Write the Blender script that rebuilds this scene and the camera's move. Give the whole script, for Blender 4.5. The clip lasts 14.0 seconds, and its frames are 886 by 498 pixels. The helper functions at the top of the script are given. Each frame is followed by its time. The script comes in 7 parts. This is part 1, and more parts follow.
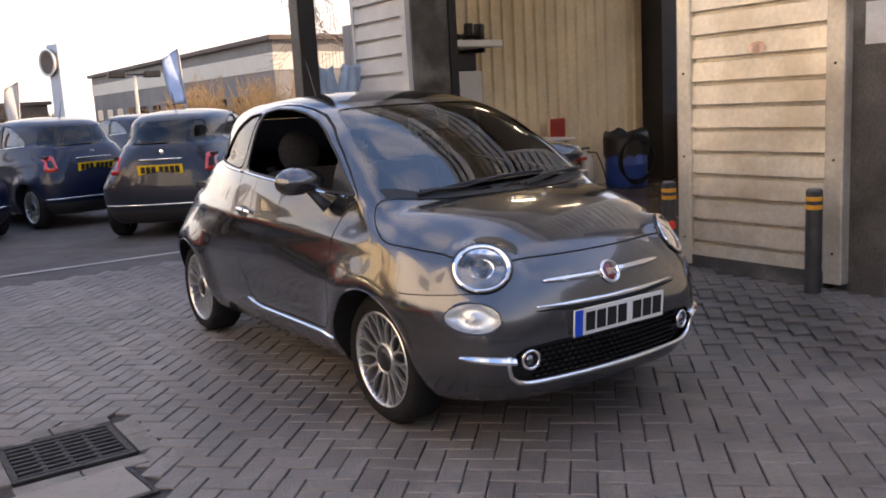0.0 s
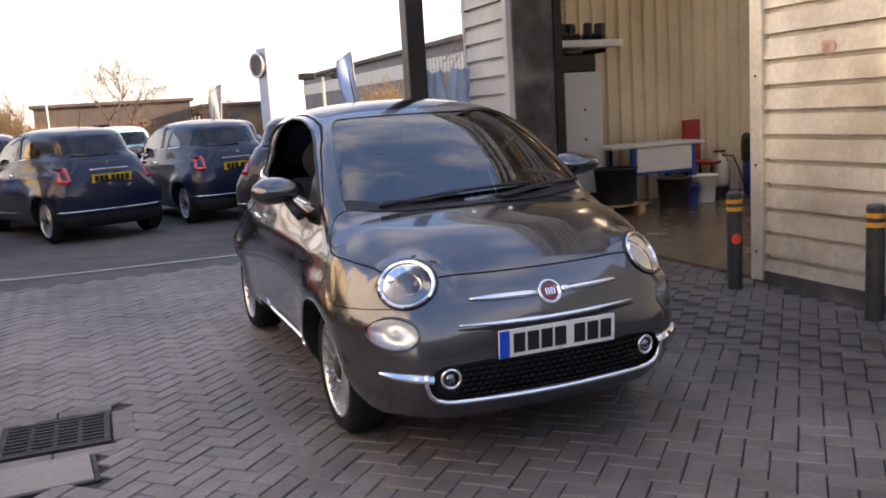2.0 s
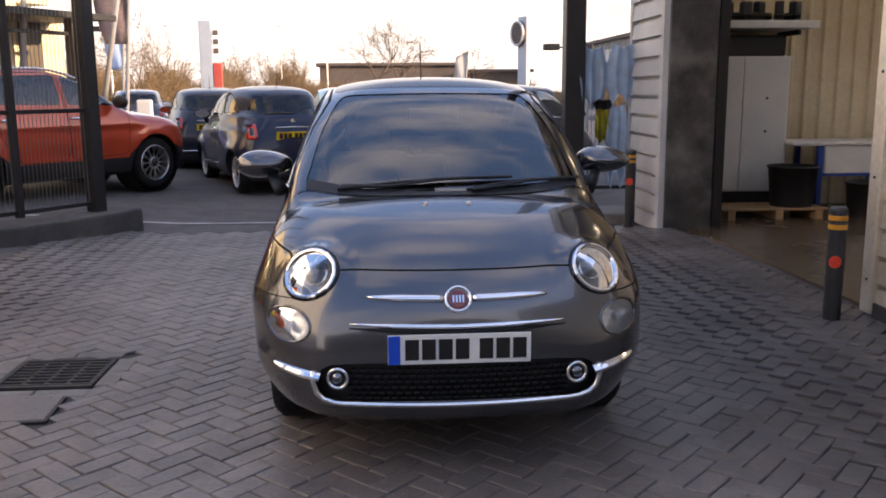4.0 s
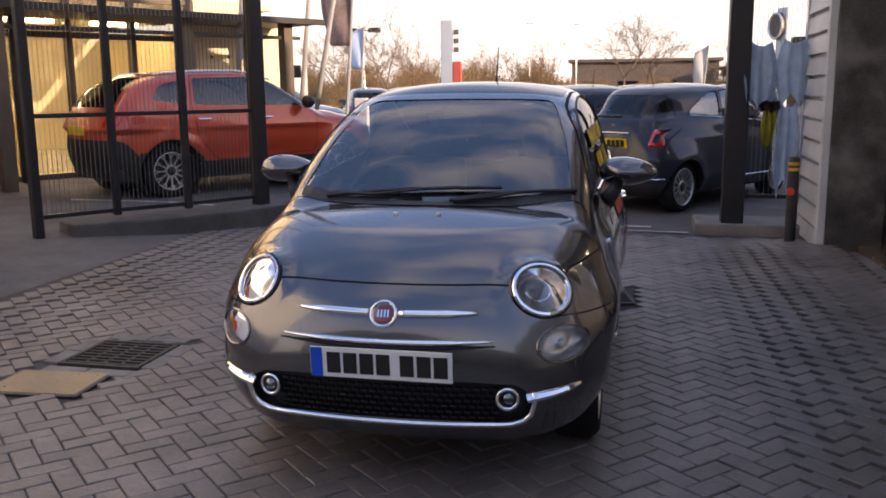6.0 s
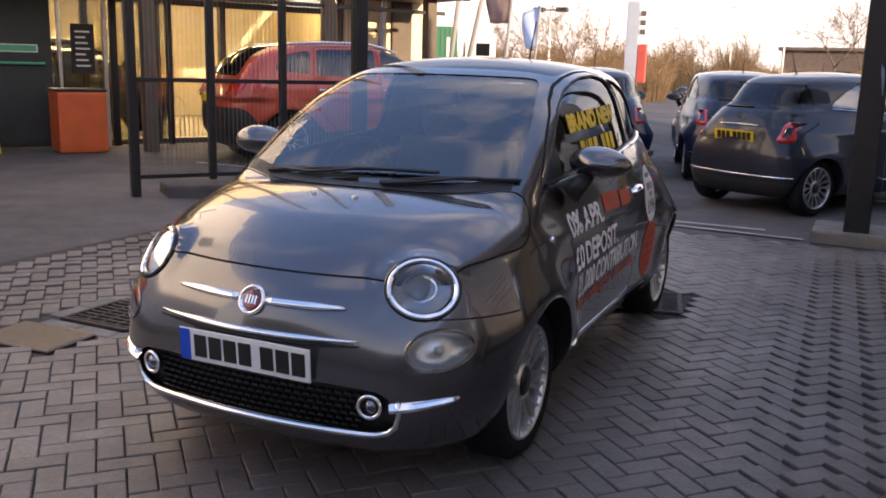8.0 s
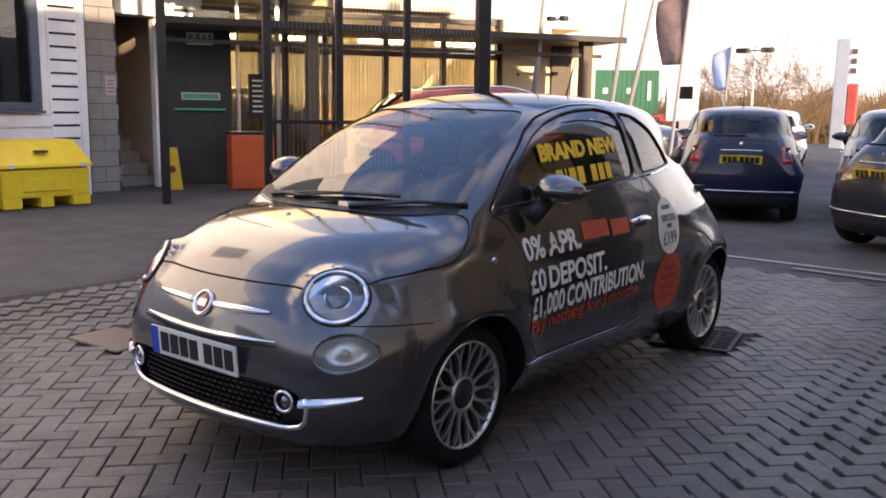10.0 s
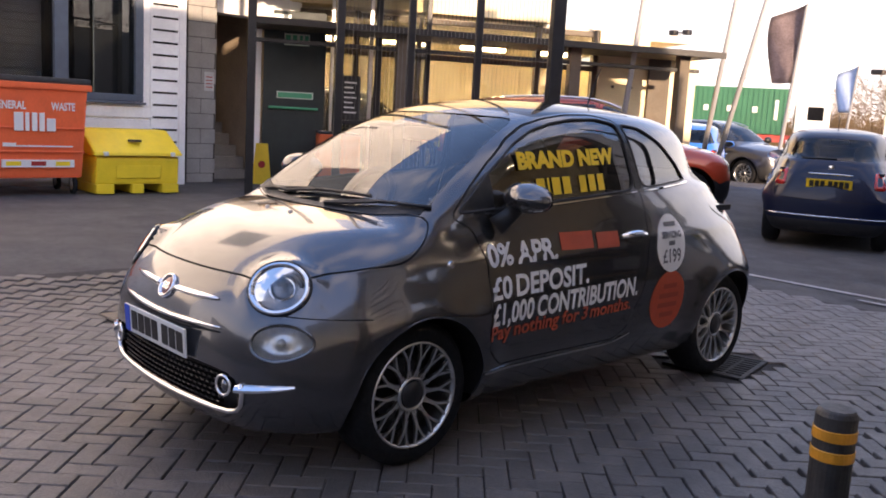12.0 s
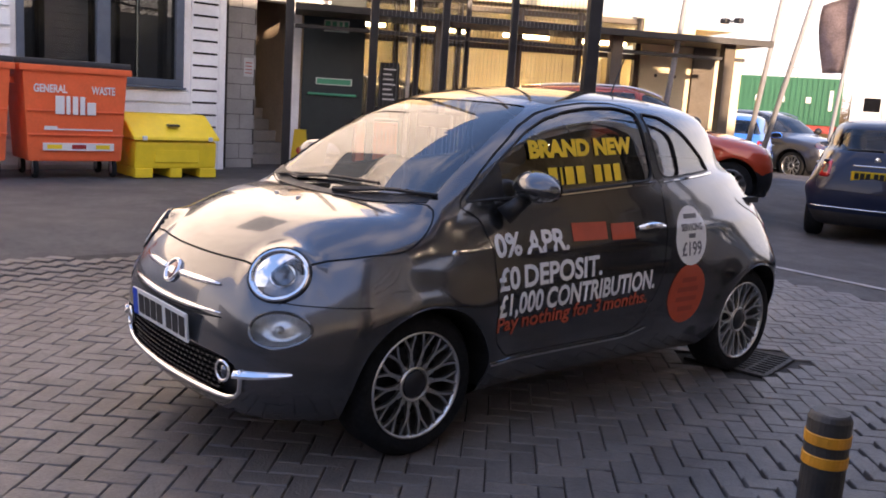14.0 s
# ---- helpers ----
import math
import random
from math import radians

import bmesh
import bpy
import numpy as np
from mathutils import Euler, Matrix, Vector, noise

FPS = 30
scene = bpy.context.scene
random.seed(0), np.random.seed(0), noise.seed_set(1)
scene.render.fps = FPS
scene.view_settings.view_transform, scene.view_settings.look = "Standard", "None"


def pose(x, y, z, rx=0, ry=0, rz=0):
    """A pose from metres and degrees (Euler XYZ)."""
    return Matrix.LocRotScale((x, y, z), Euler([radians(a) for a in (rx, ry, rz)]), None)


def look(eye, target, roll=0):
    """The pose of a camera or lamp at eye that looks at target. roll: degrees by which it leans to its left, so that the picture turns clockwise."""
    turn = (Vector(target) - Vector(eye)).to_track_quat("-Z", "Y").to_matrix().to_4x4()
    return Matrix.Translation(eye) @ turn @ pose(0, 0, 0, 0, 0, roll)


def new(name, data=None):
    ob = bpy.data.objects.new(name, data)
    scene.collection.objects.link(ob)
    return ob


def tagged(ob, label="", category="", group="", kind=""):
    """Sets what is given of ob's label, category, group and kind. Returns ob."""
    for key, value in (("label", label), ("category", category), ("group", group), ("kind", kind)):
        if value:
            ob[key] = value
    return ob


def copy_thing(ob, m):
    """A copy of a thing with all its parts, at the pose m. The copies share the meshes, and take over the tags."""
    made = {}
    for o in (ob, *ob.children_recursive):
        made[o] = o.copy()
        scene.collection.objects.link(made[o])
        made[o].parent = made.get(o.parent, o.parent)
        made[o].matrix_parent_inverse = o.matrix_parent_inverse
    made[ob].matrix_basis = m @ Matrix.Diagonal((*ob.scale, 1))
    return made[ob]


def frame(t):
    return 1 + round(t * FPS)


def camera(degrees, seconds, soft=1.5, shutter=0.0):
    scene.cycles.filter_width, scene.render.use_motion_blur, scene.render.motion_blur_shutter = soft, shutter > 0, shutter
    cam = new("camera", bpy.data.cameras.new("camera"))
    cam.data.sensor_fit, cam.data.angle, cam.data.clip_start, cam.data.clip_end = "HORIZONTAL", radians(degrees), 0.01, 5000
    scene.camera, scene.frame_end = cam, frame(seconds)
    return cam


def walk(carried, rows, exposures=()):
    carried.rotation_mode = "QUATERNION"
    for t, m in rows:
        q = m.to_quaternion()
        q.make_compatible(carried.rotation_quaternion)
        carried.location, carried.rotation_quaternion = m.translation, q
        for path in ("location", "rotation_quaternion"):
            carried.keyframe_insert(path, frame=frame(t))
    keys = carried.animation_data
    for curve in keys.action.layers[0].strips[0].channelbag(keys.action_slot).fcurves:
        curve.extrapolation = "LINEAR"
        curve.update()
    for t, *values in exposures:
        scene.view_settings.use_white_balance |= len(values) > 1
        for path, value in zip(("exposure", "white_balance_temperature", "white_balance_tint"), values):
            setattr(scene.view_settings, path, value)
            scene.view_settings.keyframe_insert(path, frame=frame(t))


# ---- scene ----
cam = camera(53.3, 14.0, soft=1.8)
PATH = [
    (0, (-2.595, -3.292, 1.404), (-1.488, -1.659, 1.073), -3.2),
    (0.5, (-2.413, -3.486, 1.4), (-1.375, -1.81, 1.067), -3.3),
    (1, (-2.181, -3.538, 1.385), (-1.224, -1.813, 1.058), -3.1),
    (1.5, (-1.899, -3.545, 1.413), (-1.031, -1.776, 1.068), -2.6),
    (2, (-1.618, -3.768, 1.409), (-0.911, -1.923, 1.097), -3.6),
    (2.5, (-1.333, -3.779, 1.389), (-0.761, -1.893, 1.049), -3.0),
    (2.7, (-1.191, -3.744, 1.387), (-0.675, -1.845, 1.033), -1.5),
    (4.8, (0.276, -3.84, 1.459), (0.165, -1.873, 1.114), -1.6),
    (5, (0.397, -3.832, 1.467), (0.228, -1.868, 1.127), -1.3),
    (5.5, (0.642, -3.677, 1.44), (0.355, -1.733, 1.072), -0.1),
    (6, (0.894, -3.61, 1.453), (0.458, -1.691, 1.094), -0.6),
    (6.5, (1.224, -3.602, 1.465), (0.648, -1.728, 1.072), -0.4),
    (7, (1.416, -3.392, 1.43), (0.748, -1.55, 1.029), -0.2),
    (7.2, (1.486, -3.294, 1.448), (0.78, -1.471, 1.026), 0.7),
    (9.3, (2.423, -2.691, 1.393), (1.33, -1.047, 1.07), 0.4),
    (9.5, (2.555, -2.694, 1.397), (1.407, -1.091, 1.06), 0.8),
    (10, (2.757, -2.636, 1.397), (1.511, -1.104, 1.083), 0.8),
    (10.5, (2.865, -2.489, 1.404), (1.605, -0.969, 1.084), 2.7),
    (11, (3.082, -2.424, 1.393), (1.733, -0.984, 1.067), 2.4),
    (11.5, (3.251, -2.367, 1.403), (1.827, -1.0, 1.081), 2.7),
    (12, (3.237, -2.233, 1.399), (1.796, -0.881, 1.094), 3.3),
    (12.5, (3.238, -2.155, 1.398), (1.771, -0.842, 1.045), 3.4),
    (13, (3.292, -2.105, 1.402), (1.786, -0.838, 1.044), 4.6),
    (13.5, (3.306, -2.082, 1.406), (1.793, -0.818, 1.069), 4.2),
    (14, (3.305, -2.079, 1.404), (1.799, -0.806, 1.066), 3.8),
]
walk(cam, [(t, look(eye, target, roll)) for t, eye, target, roll in PATH], exposures=[(0.0, 1.53, 7750, 21), (2.6, 1.53, 7700, 21), (5.0, 1.12, 7500, 23), (6.0, 1.10, 7550, 24), (6.5, 1.04, 7550, 24), (7.0, 1.30, 7600, 24), (9.5, 1.36, 7400, 23), (14.0, 1.44, 7250, 26)])

# ---- world, sun ----
SUN_AZ, SUN_EL = 108.0, 13.0          # degrees clockwise from +y, and above the horizon
world = bpy.data.worlds.new("sky")
scene.world = world
world.use_nodes = True
wn = world.node_tree
sky = wn.nodes.new("ShaderNodeTexSky")
sky.sky_type = "NISHITA"
sky.sun_disc = False
sky.sun_elevation, sky.sun_rotation = radians(SUN_EL), radians(SUN_AZ)
sky.air_density, sky.dust_density, sky.ozone_density = 1.0, 1.8, 1.5
back = wn.nodes["Background"]
back.inputs["Strength"].default_value = 0.15
# thin bright haze near the horizon and broken high cloud
coord, sep = wn.nodes.new("ShaderNodeTexCoord"), wn.nodes.new("ShaderNodeSeparateXYZ")
wn.links.new(coord.outputs["Generated"], sep.inputs[0])
haze = wn.nodes.new("ShaderNodeMapRange")
haze.interpolation_type = "SMOOTHSTEP"
haze.inputs[1].default_value, haze.inputs[2].default_value, haze.inputs[3].default_value, haze.inputs[4].default_value = 0.02, 0.40, 0.75, 0.45
wn.links.new(sep.outputs[2], haze.inputs[0])
squash = wn.nodes.new("ShaderNodeMapping")
squash.inputs["Scale"].default_value = (1.0, 1.0, 2.6)
wn.links.new(coord.outputs["Generated"], squash.inputs[0])
puff = wn.nodes.new("ShaderNodeTexNoise")
puff.inputs["Scale"].default_value, puff.inputs["Detail"].default_value = 2.3, 6.0
wn.links.new(squash.outputs[0], puff.inputs["Vector"])
puff_r = wn.nodes.new("ShaderNodeMapRange")
puff_r.inputs[1].default_value, puff_r.inputs[2].default_value, puff_r.inputs[3].default_value, puff_r.inputs[4].default_value = 0.50, 0.66, 0.0, 0.55
wn.links.new(puff.outputs[0], puff_r.inputs[0])
tone = wn.nodes.new("ShaderNodeMapRange")
tone.interpolation_type = "SMOOTHSTEP"
tone.inputs[1].default_value, tone.inputs[2].default_value, tone.inputs[3].default_value, tone.inputs[4].default_value = 0.10, 0.55, 0.0, 1.0
wn.links.new(sep.outputs[2], tone.inputs[0])


def sky_mix(fac, a, b):
    x = wn.nodes.new("ShaderNodeMix")
    x.data_type = "RGBA"
    wn.links.new(fac, x.inputs[0])
    for sock, v in ((x.inputs[6], a), (x.inputs[7], b)):
        if hasattr(v, "is_output"):
            wn.links.new(v, sock)
        else:
            sock.default_value = v
    return x.outputs[2]


air = sky_mix(tone.outputs[0], (5.1, 5.0, 4.95, 1.0), (0.95, 2.05, 4.6, 1.0))
hazy = sky_mix(haze.outputs[0], sky.outputs[0], air)
wn.links.new(sky_mix(puff_r.outputs[0], hazy, (4.9, 4.9, 5.0, 1.0)), back.inputs[0])
sun_data = bpy.data.lights.new("sun", "SUN")
sun_data.energy, sun_data.angle, sun_data.color = 3.5, radians(0.6), (1.0, 0.83, 0.6)
sun = new("sun", sun_data)
sun.matrix_world = look((math.sin(radians(SUN_AZ)) * 50, math.cos(radians(SUN_AZ)) * 50, 50 * math.tan(radians(SUN_EL))), (0, 0, 0))


# ---- materials ----
def mat(name, color, rough=0.6, metal=0.0, vary=0.15, scale=6.0, bump=0.0, bump_scale=40.0, coat=0.0, dirt=None, dirt_amount=0.4,
        dirt_scale=1.5, random_tint=0.0, spec=0.5, world=False):
    m = bpy.data.materials.new(name)
    m.use_nodes = True
    nt = m.node_tree
    b = nt.nodes["Principled BSDF"]
    b.inputs["Roughness"].default_value, b.inputs["Metallic"].default_value = rough, metal
    b.inputs["Coat Weight"].default_value, b.inputs["Coat Roughness"].default_value = coat, 0.03
    b.inputs["Specular IOR Level"].default_value = spec
    place = nt.nodes.new("ShaderNodeNewGeometry").outputs["Position"] if world else nt.nodes.new("ShaderNodeTexCoord").outputs["Object"]

    def noise_tex(s, detail=6.0):
        n = nt.nodes.new("ShaderNodeTexNoise")
        n.inputs["Scale"].default_value, n.inputs["Detail"].default_value = s, detail
        nt.links.new(place, n.inputs["Vector"])
        return n

    def mix(kind, fac, a, c):
        x = nt.nodes.new("ShaderNodeMix")
        x.data_type, x.blend_type = "RGBA", kind
        for sock, v in ((x.inputs[0], fac), (x.inputs[6], a), (x.inputs[7], c)):
            if hasattr(v, "is_output"):
                nt.links.new(v, sock)
            else:
                sock.default_value = v
        return x.outputs[2]

    def ramp(src, lo, hi, a=0.0, c=1.0):
        r = nt.nodes.new("ShaderNodeMapRange")
        r.inputs[1].default_value, r.inputs[2].default_value, r.inputs[3].default_value, r.inputs[4].default_value = lo, hi, a, c
        nt.links.new(src, r.inputs[0])
        return r.outputs[0]

    col = (*color, 1.0)
    if vary:
        v = ramp(noise_tex(scale).outputs[0], 0.3, 0.7, 1 - vary, 1 + vary)
        fine = ramp(noise_tex(scale * 14, 3.0).outputs[0], 0.3, 0.7, 1 - vary * 0.6, 1 + vary * 0.6)
        both = nt.nodes.new("ShaderNodeMath")
        both.operation = "MULTIPLY"
        nt.links.new(v, both.inputs[0]), nt.links.new(fine, both.inputs[1])
        grey = nt.nodes.new("ShaderNodeCombineColor")
        for i in range(3):
            nt.links.new(both.outputs[0], grey.inputs[i])
        col = mix("MULTIPLY", 1.0, col, grey.outputs[0])
    if random_tint:
        info = nt.nodes.new("ShaderNodeObjectInfo")
        isl = nt.nodes.new("ShaderNodeNewGeometry")
        add = nt.nodes.new("ShaderNodeMath")
        add.operation = "ADD"
        nt.links.new(info.outputs["Random"], add.inputs[0]), nt.links.new(isl.outputs["Random Per Island"], add.inputs[1])
        fr = nt.nodes.new("ShaderNodeMath")
        fr.operation = "FRACT"
        nt.links.new(add.outputs[0], fr.inputs[0])
        grey = nt.nodes.new("ShaderNodeCombineColor")
        t = ramp(fr.outputs[0], 0, 1, 1 - random_tint, 1 + random_tint)
        for i in range(3):
            nt.links.new(t, grey.inputs[i])
        col = mix("MULTIPLY", 1.0, col, grey.outputs[0])
    if dirt:
        d = ramp(noise_tex(dirt_scale, 8.0).outputs[0], 0.48, 0.68, 0.0, dirt_amount)
        col = mix("MIX", d, col, (*dirt, 1.0))
    if hasattr(col, "is_output"):
        nt.links.new(col, b.inputs["Base Color"])
    else:
        b.inputs["Base Color"].default_value = col
    if rough > 0.12 and vary and not coat:
        nt.links.new(ramp(noise_tex(scale * 3).outputs[0], 0.3, 0.7, rough * 0.85, min(1.0, rough * 1.15)), b.inputs["Roughness"])
    if bump:
        bp = nt.nodes.new("ShaderNodeBump")
        bp.inputs["Strength"].default_value, bp.inputs["Distance"].default_value = bump, 0.01
        nt.links.new(noise_tex(bump_scale).outputs[0], bp.inputs["Height"])
        nt.links.new(bp.outputs[0], b.inputs["Normal"])
    return m


def glass(name, tint=(0.75, 0.82, 0.8), rough=0.0, ior=1.6):
    m = bpy.data.materials.new(name)
    m.use_nodes = True
    nt = m.node_tree
    nt.nodes.remove(nt.nodes["Principled BSDF"])
    tr, gl, mx, fr = (nt.nodes.new("ShaderNode" + k) for k in ("BsdfTransparent", "BsdfGlossy", "MixShader", "Fresnel"))
    tr.inputs[0].default_value = (*tint, 1)
    gl.inputs["Roughness"].default_value = rough
    fr.inputs[0].default_value = ior
    nt.links.new(fr.outputs[0], mx.inputs[0]), nt.links.new(tr.outputs[0], mx.inputs[1]), nt.links.new(gl.outputs[0], mx.inputs[2])
    nt.links.new(mx.outputs[0], nt.nodes["Material Output"].inputs[0])
    return m


def glow(name, color, strength):
    m = bpy.data.materials.new(name)
    m.use_nodes = True
    b = m.node_tree.nodes["Principled BSDF"]
    b.inputs["Base Color"].default_value = (*color, 1)
    b.inputs["Emission Color"].default_value, b.inputs["Emission Strength"].default_value = (*color, 1), strength
    return m


M = {}
M["paint_grey"] = mat("grey_metallic_paint", (0.112, 0.112, 0.118), 0.2, 0.85, 0.0, coat=1.0)
M["paint_navy"] = mat("navy_paint", (0.005, 0.010, 0.032), 0.4, 0.0, 0.0, 30, coat=0.65, spec=0.2)
M["paint_slate"] = mat("slate_paint", (0.014, 0.018, 0.030), 0.4, 0.0, 0.0, 30, coat=0.65, spec=0.2)
M["paint_dark"] = mat("charcoal_paint", (0.03, 0.03, 0.038), 0.3, 0.4, 0.0, 30, coat=1.0)
M["paint_mint"] = mat("mint_paint", (0.35, 0.62, 0.58), 0.35, 0.0, 0.03, 30, coat=1.0)
M["paint_white"] = mat("white_paint", (0.75, 0.75, 0.73), 0.35, 0.0, 0.03, 30, coat=1.0)
M["paint_orange"] = mat("orange_red_paint", (0.50, 0.05, 0.013), 0.35, 0.2, 0.0, 30, coat=1.0)
M["paint_blue"] = mat("bright_blue_paint", (0.02, 0.16, 0.6), 0.35, 0.0, 0.03, 30, coat=1.0)
M["chrome"] = mat("chrome", (0.85, 0.85, 0.86), 0.06, 1.0, 0.0)
M["rubber"] = mat("tyre_rubber", (0.012, 0.012, 0.0125), 0.85, 0.0, 0.25, 20, 0.3, 120, spec=0.2)
M["black_plastic"] = mat("black_plastic", (0.012, 0.012, 0.013), 0.5, 0.0, 0.2, 20)
M["gloss_black"] = mat("gloss_black", (0.006, 0.006, 0.007), 0.08, 0.0, 0.0)
# Near-black for panel gaps, also for shade drawn as parts on the car.
M["seam"] = mat("dark_seam_and_shade", (0.004, 0.004, 0.004), 0.8, 0.0, 0.0)
M["alloy"] = mat("alloy", (0.66, 0.65, 0.63), 0.32, 1.0, 0.1, 15)
M["alloy_dark"] = mat("dark_alloy", (0.05, 0.05, 0.055), 0.4, 0.8, 0.1, 15)
M["cabin_dark"] = mat("dark_cabin_cloth", (0.02, 0.02, 0.024), 0.85, 0.0, 0.2, 25)
M["cabin_light"] = mat("ivory_trim", (0.5, 0.48, 0.44), 0.5, 0.0, 0.1, 20)
M["car_glass"] = glass("car_glass", (0.54, 0.58, 0.58), ior=2.9)
M["rear_glass"] = glass("rear_window_glass", (0.45, 0.48, 0.48), ior=1.6)
M["screen_glass"] = glass("windscreen_glass", (0.58, 0.62, 0.62), ior=2.35)
M["privacy"] = glass("dark_glass", (0.05, 0.055, 0.06))
M["light_tint"] = glass("light_tinted_glass", (0.35, 0.38, 0.38), ior=1.9)
M["lens_clear"] = glass("clear_lens", (0.93, 0.95, 0.96))
M["lamp_red"] = mat("red_lens", (0.5, 0.015, 0.012), 0.12, 0.0, 0.1, 30, coat=1.0)
M["lamp_white"] = mat("reversing_lens", (0.8, 0.78, 0.76), 0.15, 0.0, 0.1, 30, coat=1.0)
M["reflector"] = mat("lamp_reflector", (0.24, 0.245, 0.26), 0.22, 1.0, 0.1, 40)
M["side_reflector"] = mat("side_lamp_reflector", (0.8, 0.8, 0.8), 0.32, 0.7, 0.1, 60)
M["plate_white"] = mat("plate_white", (0.75, 0.75, 0.72), 0.35, 0.0, 0.05, 20)
M["plate_yellow"] = mat("plate_yellow", (0.75, 0.5, 0.02), 0.35, 0.0, 0.05, 20)
M["plate_blue"] = mat("plate_blue", (0.0, 0.07, 0.55), 0.35, 0.0, 0.05, 20)
M["ink"] = mat("black_ink", (0.01, 0.01, 0.01), 0.5, 0.0, 0.0)
M["badge_red"] = mat("badge_red", (0.16, 0.012, 0.018), 0.25, 0.3, 0.0, coat=1.0)
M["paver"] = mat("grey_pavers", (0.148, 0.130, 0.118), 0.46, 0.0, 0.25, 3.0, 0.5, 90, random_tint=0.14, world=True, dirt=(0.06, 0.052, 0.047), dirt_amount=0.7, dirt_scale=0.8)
M["joint"] = mat("paver_joint_sand", (0.045, 0.040, 0.037), 0.95, 0.0, 0.3, 20, 0.6, 120)
M["asphalt"] = mat("asphalt", (0.088, 0.082, 0.079), 0.85, 0.0, 0.25, 1.2, 0.5, 150, dirt=(0.12, 0.105, 0.095), dirt_amount=0.5, dirt_scale=0.5)
M["kerb"] = mat("kerb_concrete", (0.17, 0.16, 0.145), 0.85, 0.0, 0.2, 4, 0.4, 60, dirt=(0.08, 0.075, 0.07))
# Darker kerb copy: the shadow along the railings is put into its colour.
M["kerb_dark"] = mat("shaded_kerb", (0.075, 0.07, 0.065), 0.85, 0.0, 0.25, 4, 0.4, 60, dirt=(0.04, 0.038, 0.036))
M["line"] = mat("worn_white_line", (0.42, 0.4, 0.38), 0.8, 0.0, 0.2, 8, dirt=(0.12, 0.11, 0.1), dirt_amount=0.7, dirt_scale=4)
M["iron"] = mat("cast_iron", (0.03, 0.028, 0.026), 0.6, 0.5, 0.3, 12, 0.4, 60)
M["galv"] = mat("ribbed_galvanised_cladding", (0.60, 0.55, 0.46), 0.36, 0.55, 0.16, 2.2, 0.22, 5.0, dirt=(0.33, 0.27, 0.19), dirt_amount=0.6, dirt_scale=2.6)
M["galv_grey"] = mat("grey_louvre", (0.52, 0.53, 0.53), 0.5, 0.1, 0.1, 3.0, dirt=(0.2, 0.2, 0.2))
M["pier"] = mat("scuffed_grey_steel", (0.06, 0.057, 0.055), 0.5, 0.2, 0.45, 4.0, 0.2, 30, dirt=(0.20, 0.19, 0.18), dirt_amount=0.75, dirt_scale=2.0)
M["dark_steel"] = mat("dark_painted_steel", (0.018, 0.017, 0.018), 0.45, 0.2, 0.2, 6)
M["bar_grey"] = mat("thin_bar_steel", (0.17, 0.165, 0.16), 0.5, 0.3, 0.1, 6)
M["tan"] = mat("tan_profiled_wall", (0.62, 0.53, 0.37), 0.55, 0.0, 0.12, 1.5, dirt=(0.40, 0.30, 0.17), dirt_amount=0.5, dirt_scale=0.9)
M["white_clad"] = mat("white_ribbed_cladding", (0.88, 0.88, 0.86), 0.4, 0.0, 0.06, 2.0, dirt=(0.5, 0.49, 0.47), dirt_amount=0.4)
M["cream"] = mat("cream_upper_cladding", (0.72, 0.62, 0.46), 0.5, 0.0, 0.06, 2.0)
M["block"] = mat("painted_blockwork", (0.3, 0.29, 0.275), 0.85, 0.0, 0.12, 3, 0.3, 50)
M["bay_floor"] = mat("wet_bay_floor", (0.10, 0.07, 0.045), 0.25, 0.0, 0.3, 1.5, 0.3, 30)


def darken_near_bay(m, x0, x1, keep):
    """Darkens the ground's base colour towards +x before the bay, with a ragged edge."""
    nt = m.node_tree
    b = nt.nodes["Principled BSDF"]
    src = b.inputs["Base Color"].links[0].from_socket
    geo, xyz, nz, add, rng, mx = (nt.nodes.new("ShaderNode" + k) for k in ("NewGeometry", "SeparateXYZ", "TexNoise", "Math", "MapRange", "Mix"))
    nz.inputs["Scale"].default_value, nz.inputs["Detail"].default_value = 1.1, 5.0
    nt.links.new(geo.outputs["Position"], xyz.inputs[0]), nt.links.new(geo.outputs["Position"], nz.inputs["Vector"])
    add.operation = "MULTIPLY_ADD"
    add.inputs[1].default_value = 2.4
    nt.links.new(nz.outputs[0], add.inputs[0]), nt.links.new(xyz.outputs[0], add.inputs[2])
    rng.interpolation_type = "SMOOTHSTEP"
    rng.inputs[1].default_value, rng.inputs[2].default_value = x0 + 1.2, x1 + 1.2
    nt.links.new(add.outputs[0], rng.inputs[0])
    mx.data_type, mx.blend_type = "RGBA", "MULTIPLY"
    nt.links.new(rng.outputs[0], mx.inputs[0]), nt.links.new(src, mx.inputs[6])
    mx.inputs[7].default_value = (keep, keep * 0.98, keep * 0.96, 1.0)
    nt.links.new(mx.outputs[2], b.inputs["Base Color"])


darken_near_bay(M["paver"], 0.9, 2.0, 0.74)
M["white_board"] = mat("white_board", (0.62, 0.62, 0.6), 0.5, 0.0, 0.06, 3)


# ---- mesh helpers ----
def mesh_of(bm, name, smooth=False):
    me = bpy.data.meshes.new(name)
    bm.normal_update()
    bm.to_mesh(me)
    bm.free()
    if smooth:
        me.shade_smooth()
    return me


